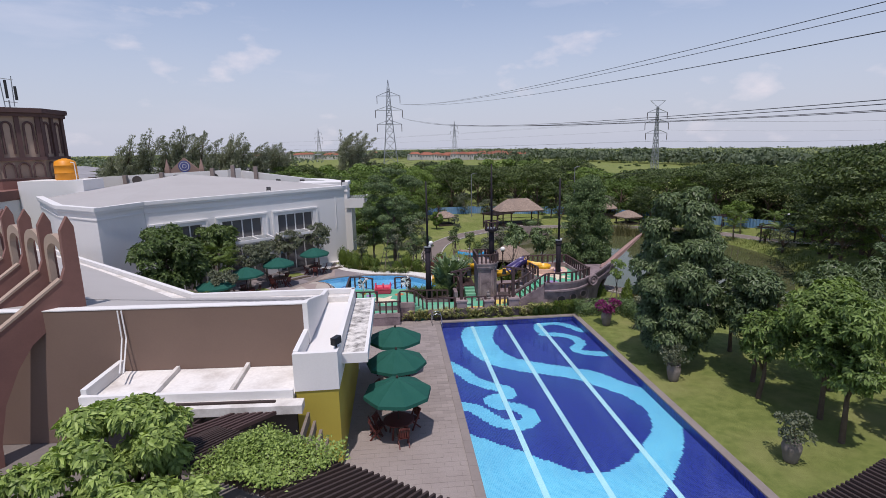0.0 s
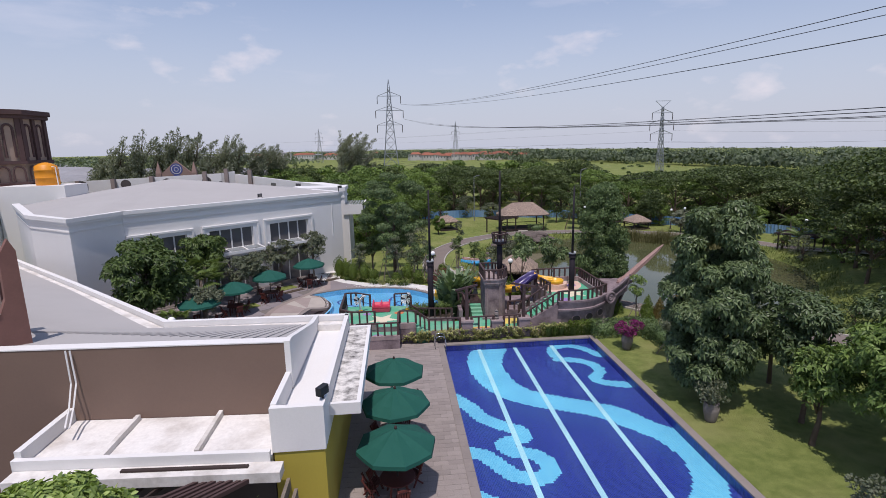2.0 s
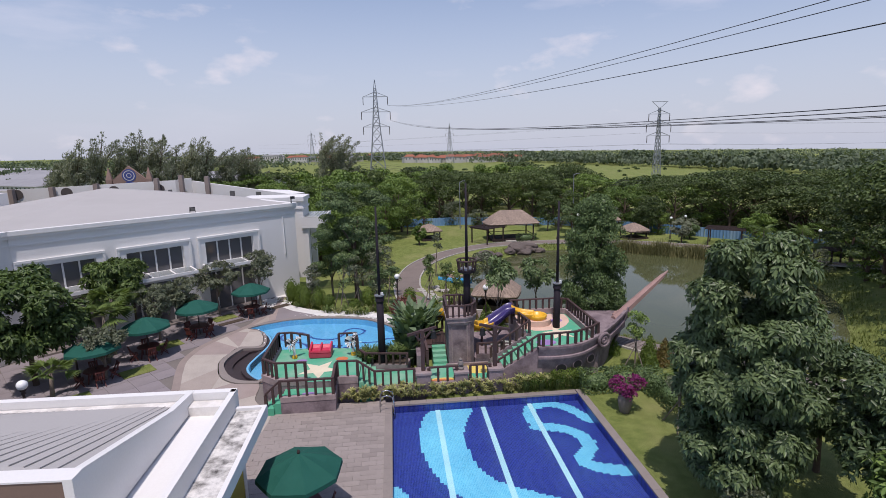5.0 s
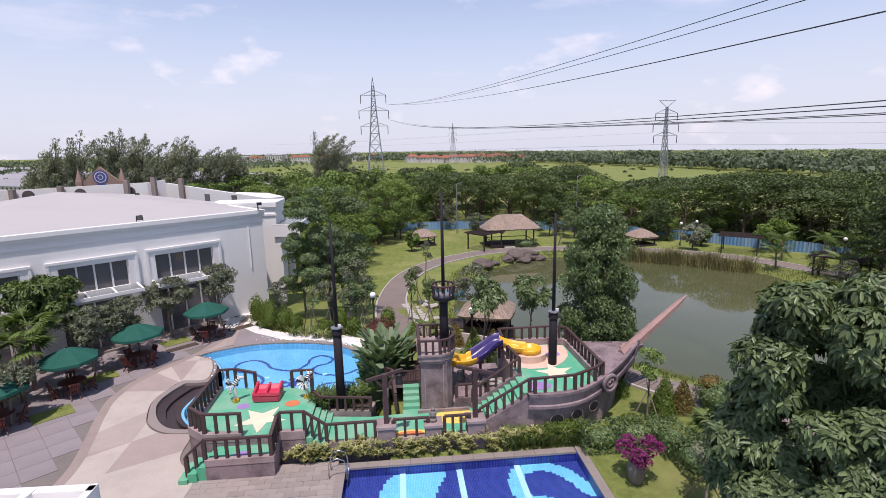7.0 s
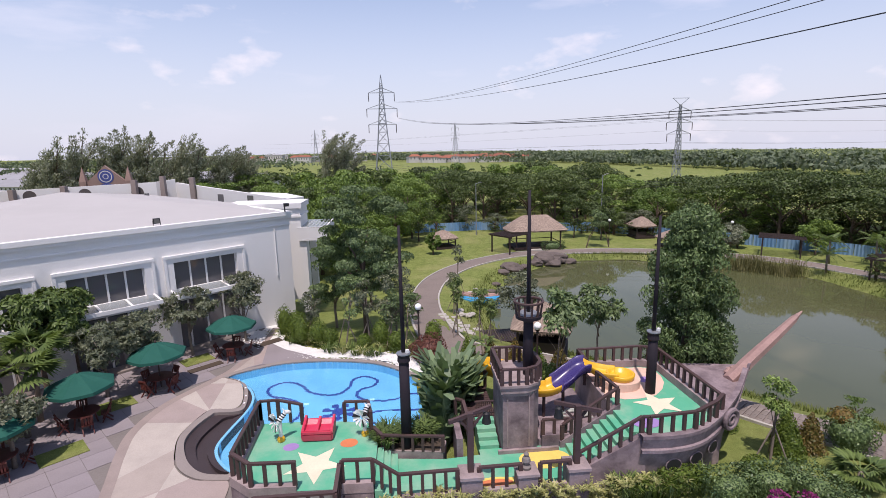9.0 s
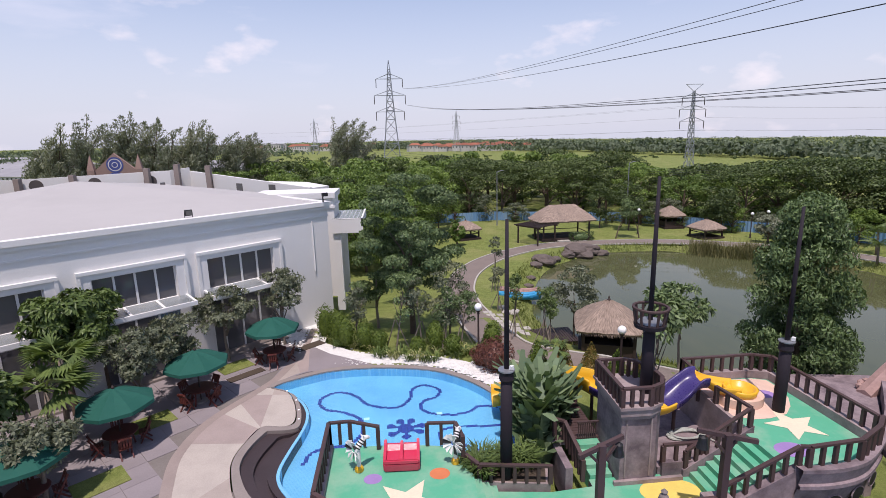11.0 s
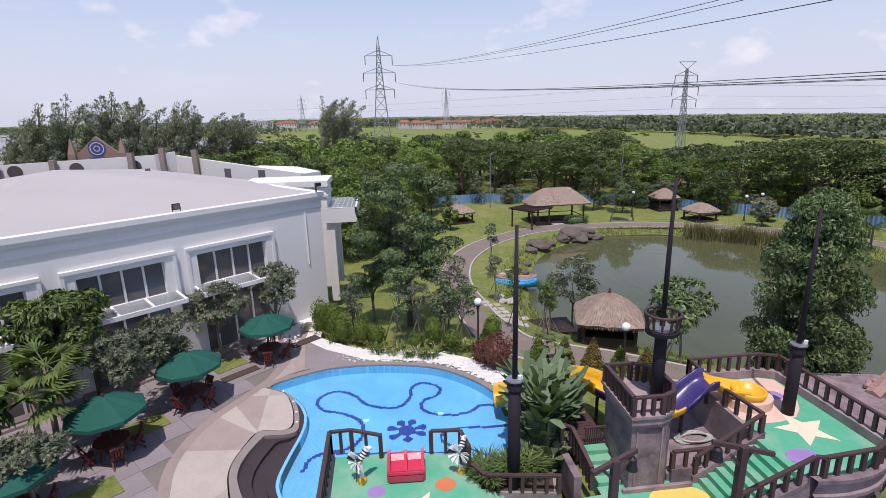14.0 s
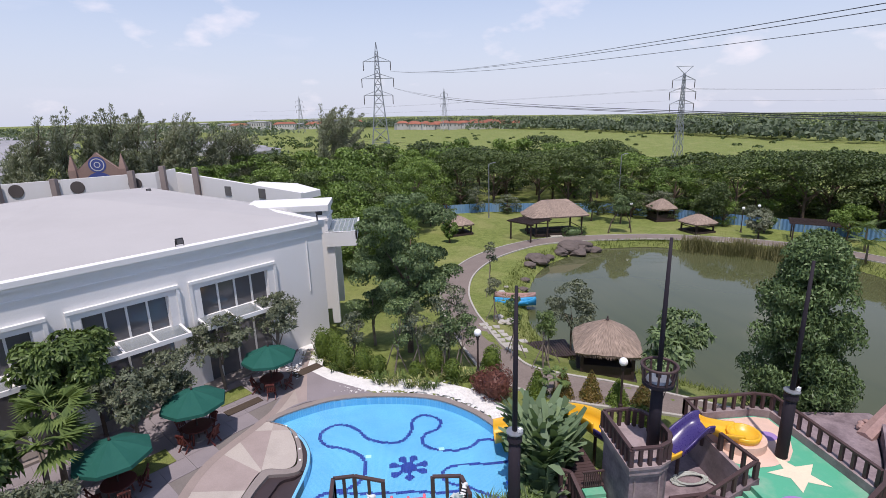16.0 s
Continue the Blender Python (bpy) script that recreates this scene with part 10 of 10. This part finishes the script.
for q in range(950):
    p = far_line[rs.randint(len(far_line))] + rs.normal(0, 1, 2) * np.array([6, 6])
    away = p / np.linalg.norm(p)
    p = p + away * rs.exponential(22)
    h, r = 5.5 + 8.5 * rs.rand() ** 2.5, rs.uniform(3.5, 6.0)
    m = 46
    d = rs.normal(0, 1, (m, 3))
    d /= np.linalg.norm(d, axis=1)[:, None]
    d[:, 2] = np.abs(d[:, 2]) * 1.0 - 0.25
    cs.append(np.c_[p[0] + d[:, 0] * r, p[1] + d[:, 1] * r, -3 - far_fall(p[0]) + h * 0.5 + d[:, 2] * h * 0.5])
    ds.append(d)
for q in range(1500):
    a = radians(rs.uniform(-8, 128))
    dist = 470 + 1500 * rs.rand() ** 1.3
    if 80 < math.degrees(a) < 100 and dist < 700:
        continue
    h, r, m = 7 + 9 * rs.rand() ** 3, rs.uniform(6, 10) * (1 + dist / 900), 34
    d = rs.normal(0, 1, (m, 3))
    d /= np.linalg.norm(d, axis=1)[:, None]
    d[:, 2] = np.abs(d[:, 2]) - 0.25
    cs.append(np.c_[dist * math.cos(a) + d[:, 0] * r, dist * math.sin(a) + d[:, 1] * r, -3 - far_fall(dist * math.cos(a)) + h * 0.45 + d[:, 2] * h * 0.5])
    ds.append(d)
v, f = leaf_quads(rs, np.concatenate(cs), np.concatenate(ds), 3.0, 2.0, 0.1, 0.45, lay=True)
far = quads_ob("far_trees", v, f, M["leaf_far_haze"])
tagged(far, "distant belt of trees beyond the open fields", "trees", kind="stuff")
cs, ds = [], []
for q in range(420):
    p = np.array([rs.uniform(-260, 190), rs.uniform(128, 420)])
    if rs.rand() < 0.35 or p[0] < -20:
        pass
    elif abs(p[0] - 30) < 150 and p[1] > 140 and rs.rand() < 0.93:
        continue
    h, r = rs.uniform(1.0, 5.5), rs.uniform(1.2, 3.6)
    if p[0] > -10:
        h, r = h * 0.4, r * 0.6
    m = 26
    d = rs.normal(0, 1, (m, 3))
    d /= np.linalg.norm(d, axis=1)[:, None]
    d[:, 2] = np.abs(d[:, 2]) - 0.25
    cs.append(np.c_[p[0] + d[:, 0] * r, p[1] + d[:, 1] * r, -3 + h * 0.45 + d[:, 2] * h * 0.5])
    ds.append(d)
v, f = leaf_quads(rs, np.concatenate(cs), np.concatenate(ds), 1.5, 0.9, 0.1, 0.45, lay=True)
far = quads_ob("field_bushes", v, f, M["leaf_wood"])
tagged(far, "scattered bushes on the open fields", "bushes", kind="stuff")


def house(x, y, w, d, h, turn, roof, label):
    o = thing("house", label, "house", x, y, -3.0, rz=turn, group="far houses")
    bm = bmesh.new()
    box(bm, -w / 2, w / 2, -d / 2, d / 2, 0, h)
    wall = part("wall", bm, M["house_wall"], o)
    bm = bmesh.new()
    lo = [bm.verts.new(p) for p in ((-w / 2 - 0.5, -d / 2 - 0.5, h), (w / 2 + 0.5, -d / 2 - 0.5, h), (w / 2 + 0.5, d / 2 + 0.5, h), (-w / 2 - 0.5, d / 2 + 0.5, h))]
    t = [bm.verts.new((-w / 2 + d * 0.3, 0, h + d * (0.28 if roof == "house_roof" else 0.1))), bm.verts.new((w / 2 - d * 0.3, 0, h + d * (0.28 if roof == "house_roof" else 0.1)))]
    for f in ((lo[0], lo[1], t[1], t[0]), (lo[2], lo[3], t[0], t[1]), (lo[1], lo[2], t[1]), (lo[3], lo[0], t[0])):
        bm.faces.new(f)
    part("roof", bm, M[roof], o)
    for k in range(max(2, int(w / 3.2))):
        bm = bmesh.new()
        x0 = -w / 2 + w * (k + 0.3) / max(2, int(w / 3.2))
        box(bm, x0, x0 + 1.2, -d / 2 - 0.03, -d / 2 + 0.05, h * 0.55, h * 0.85)
        part("window", bm, M["glass_dark"], wall)


rng = random.Random(33)
for i in range(26):
    t = i / 25
    house(20 + 120 * t + rng.uniform(-4, 4), 590 - 60 * t + rng.uniform(-20, 20), rng.uniform(9, 15), rng.uniform(8, 10), rng.uniform(5, 7.5), rng.uniform(-25, 25), "house_roof" if rng.random() < 0.75 else "shed_roof", "distant white house with a red tiled roof")
for i in range(22):
    house(-330 + 14 * i + rng.uniform(-6, 6), 800 + rng.uniform(-70, 50), rng.uniform(10, 26), rng.uniform(9, 14), rng.uniform(6, 12), rng.uniform(-20, 20), "shed_roof" if rng.random() < 0.7 else "house_roof", "distant pale town building")
for i, (x, y, w, d, tn) in enumerate(((-112, 300, 46, 22, -12), (-84, 262, 40, 20, -14), (-150, 330, 50, 22, -10), (-66, 236, 26, 18, -14), (-330, 470, 120, 40, -35), (-250, 380, 80, 34, -35), (-210, 300, 60, 30, -30), (-170, 240, 50, 26, -30), (-130, 160, 36, 24, -30), (-150, 130, 40, 24, -30))):
    house(x, y, w, d, 3.2, tn, "shed_roof", "long low shed with a grey sheet roof")


# ---- power line ----
def pylon(x, y, zb, h, turn, label, flat_head=False):
    p = thing("pylon", label, "pylon", x, y, zb, rz=turn, group="pylons")

    def half(t):
        return (0.75 if flat_head else 2.9) * (1 - t) ** 1.35 + 0.55 * (1 - t * 0.55)

    levels = [0, 0.13, 0.25, 0.36, 0.46, 0.55, 0.62, 0.69, 0.75, 0.81, 0.87, 0.93]
    for a, b in zip(levels, levels[1:]):
        r0, r1 = half(a), half(b)
        q0 = [Vector((sx * r0, sy * r0, a * h)) for sx, sy in ((-1, -1), (1, -1), (1, 1), (-1, 1))]
        q1 = [Vector((sx * r1, sy * r1, b * h)) for sx, sy in ((-1, -1), (1, -1), (1, 1), (-1, 1))]
        bm = bmesh.new()
        for k in range(4):
            beam(bm, q0[k], q1[k], 0.13 if flat_head else 0.2, 0.13 if flat_head else 0.2)
            beam(bm, q0[k], q1[(k + 1) % 4], 0.11, 0.11)
            beam(bm, q0[(k + 1) % 4], q1[k], 0.11, 0.11)
            beam(bm, q1[k], q1[(k + 1) % 4], 0.11, 0.11)
        part("lattice", bm, M["metal"], p)
    bm = bmesh.new()
    r = half(0.93)
    if flat_head:
        for s in (-1, 1):
            beam(bm, (s * r, 0, 0.93 * h), (s * 2.8, 0, h), 0.14, 0.14)
        beam(bm, (-3.0, 0, h), (3.0, 0, h), 0.16, 0.16)
    else:
        for sx, sy in ((-1, -1), (1, -1), (1, 1), (-1, 1)):
            beam(bm, (sx * r, sy * r, 0.93 * h), (0, 0, h), 0.14, 0.14)
    part("peak", bm, M["metal"], p)
    for t, w in ((0.86, 3.9), (0.735, 4.6), (0.61, 4.2)):
        z = t * h
        for s in (-1, 1):
            bm = bmesh.new()
            for sy in (-0.5, 0.5):
                beam(bm, (s * w, 0, z), (0, sy, z), 0.13, 0.13)
                beam(bm, (s * w, 0, z), (0, sy, z + 1.5), 0.11, 0.11)
            arm = part("crossarm", bm, M["metal"], p)
            bm = bmesh.new()
            tube(bm, [(s * w, 0, z), (s * w, 0, z - 2.5)], 0.12, 6)
            part("insulator", bm, M["darkwood"], arm)
    return p


pylon(-4.2, 147, -3, 37.6, 0, "tall grey steel lattice pylon beyond the trees")
pylon(95.8, 154.6, -3, 30.2, 0, "grey steel lattice pylon beyond the trees", True)
pylon(62, 520, -3, 42, 20, "distant steel lattice pylon")
pylon(-92, 600, -3, 40, 20, "distant steel lattice pylon")


def wire_run(x0, y0, z0, dx, dy, a, b, s1, r=0.022, group="power lines"):
    w = thing("power_line", "thin sagging power cable between pylons", "cable", x0, y0, z0, group=group)
    bm = bmesh.new()
    pts = []
    n = 28
    L = math.hypot(dx, dy)
    for i in range(n + 1):
        s = s1 * i / n
        pts.append((s, s * dy / dx, a * s + b * s * s))
    tube(bm, pts, r, 5)
    part("strand", bm, M["cable"], w)


def wire_way(x0, y0, z0, way, a, b, s1, r=0.02):
    """A cable leaving a pylon arm in the compass direction way, falling and rising along a parabola."""
    w = thing("power_line", "thin sagging power cable between pylons", "cable", x0, y0, z0, group="power lines")
    c, d = math.cos(radians(way)), math.sin(radians(way))
    bm = bmesh.new()
    tube(bm, [(s1 * q / 40 * c, s1 * q / 40 * d, a * s1 * q / 40 + b * (s1 * q / 40) ** 2) for q in range(41)], r, 5)
    part("strand", bm, M["cable"], w)


for x0, z0, way, a, b in ((-0.3, 26.6, -83.0, -0.0929, 0.00024), (-0.3, 26.6, -82.5, -0.0935, 0.00024), (-0.3, 26.6, -80.0, -0.0997, 0.00029), (-0.3, 26.6, -80.15, -0.1, 0.00029),
                          (0.4, 21.9, -84.0, -0.0943, 0.00026), (0.4, 21.9, -83.8, -0.0952, 0.00026), (0.4, 21.9, -82.0, -0.0939, 0.00025), (0.4, 21.9, -81.8, -0.0942, 0.00025)):
    wire_way(x0, 147.0, z0, way, a, b, 235)
for z0, off in ((20.2, 4), (16.5, 4.4), (12.5, 4.2), (20.2, -4), (12.5, -4.2)):
    wire_run(95.8 + off, 154.6, z0, 120, 8, -0.03, 0.00016, 240, 0.02)
    wire_run(95.8 - off, 154.6, z0, -120, 215, 0.02, 0.0001, -240, 0.02)
for k, (dx, z) in enumerate(((-20, 9.5), (0, 9.0), (0, 8.6))):
    wire_run(95, 44 + k * 0.7, z - 4.5, -60, 30, 0.015, 0.0006, -110, 0.018)
for x, y, h in ((-12.5, 66, 9.0), (33.0, 66.5, 10.0), (12.5, 70.0, 9.0)):
    pl = thing("utility_pole", "slim grey utility pole behind the garden", "pole", x, y, -2.6, group="utility poles")
    bm = bmesh.new()
    tube(bm, [(0, 0, 0), (0, 0, h)], [0.11, 0.06], 8)
    part("shaft", bm, M["metal"], pl)
    bm = bmesh.new()
    tube(bm, [(0, 0, h - 0.1), (0.6, 0, h + 0.15), (1.1, 0, h + 0.15)], 0.05, 6)
    part("arm", bm, M["metal"], pl)
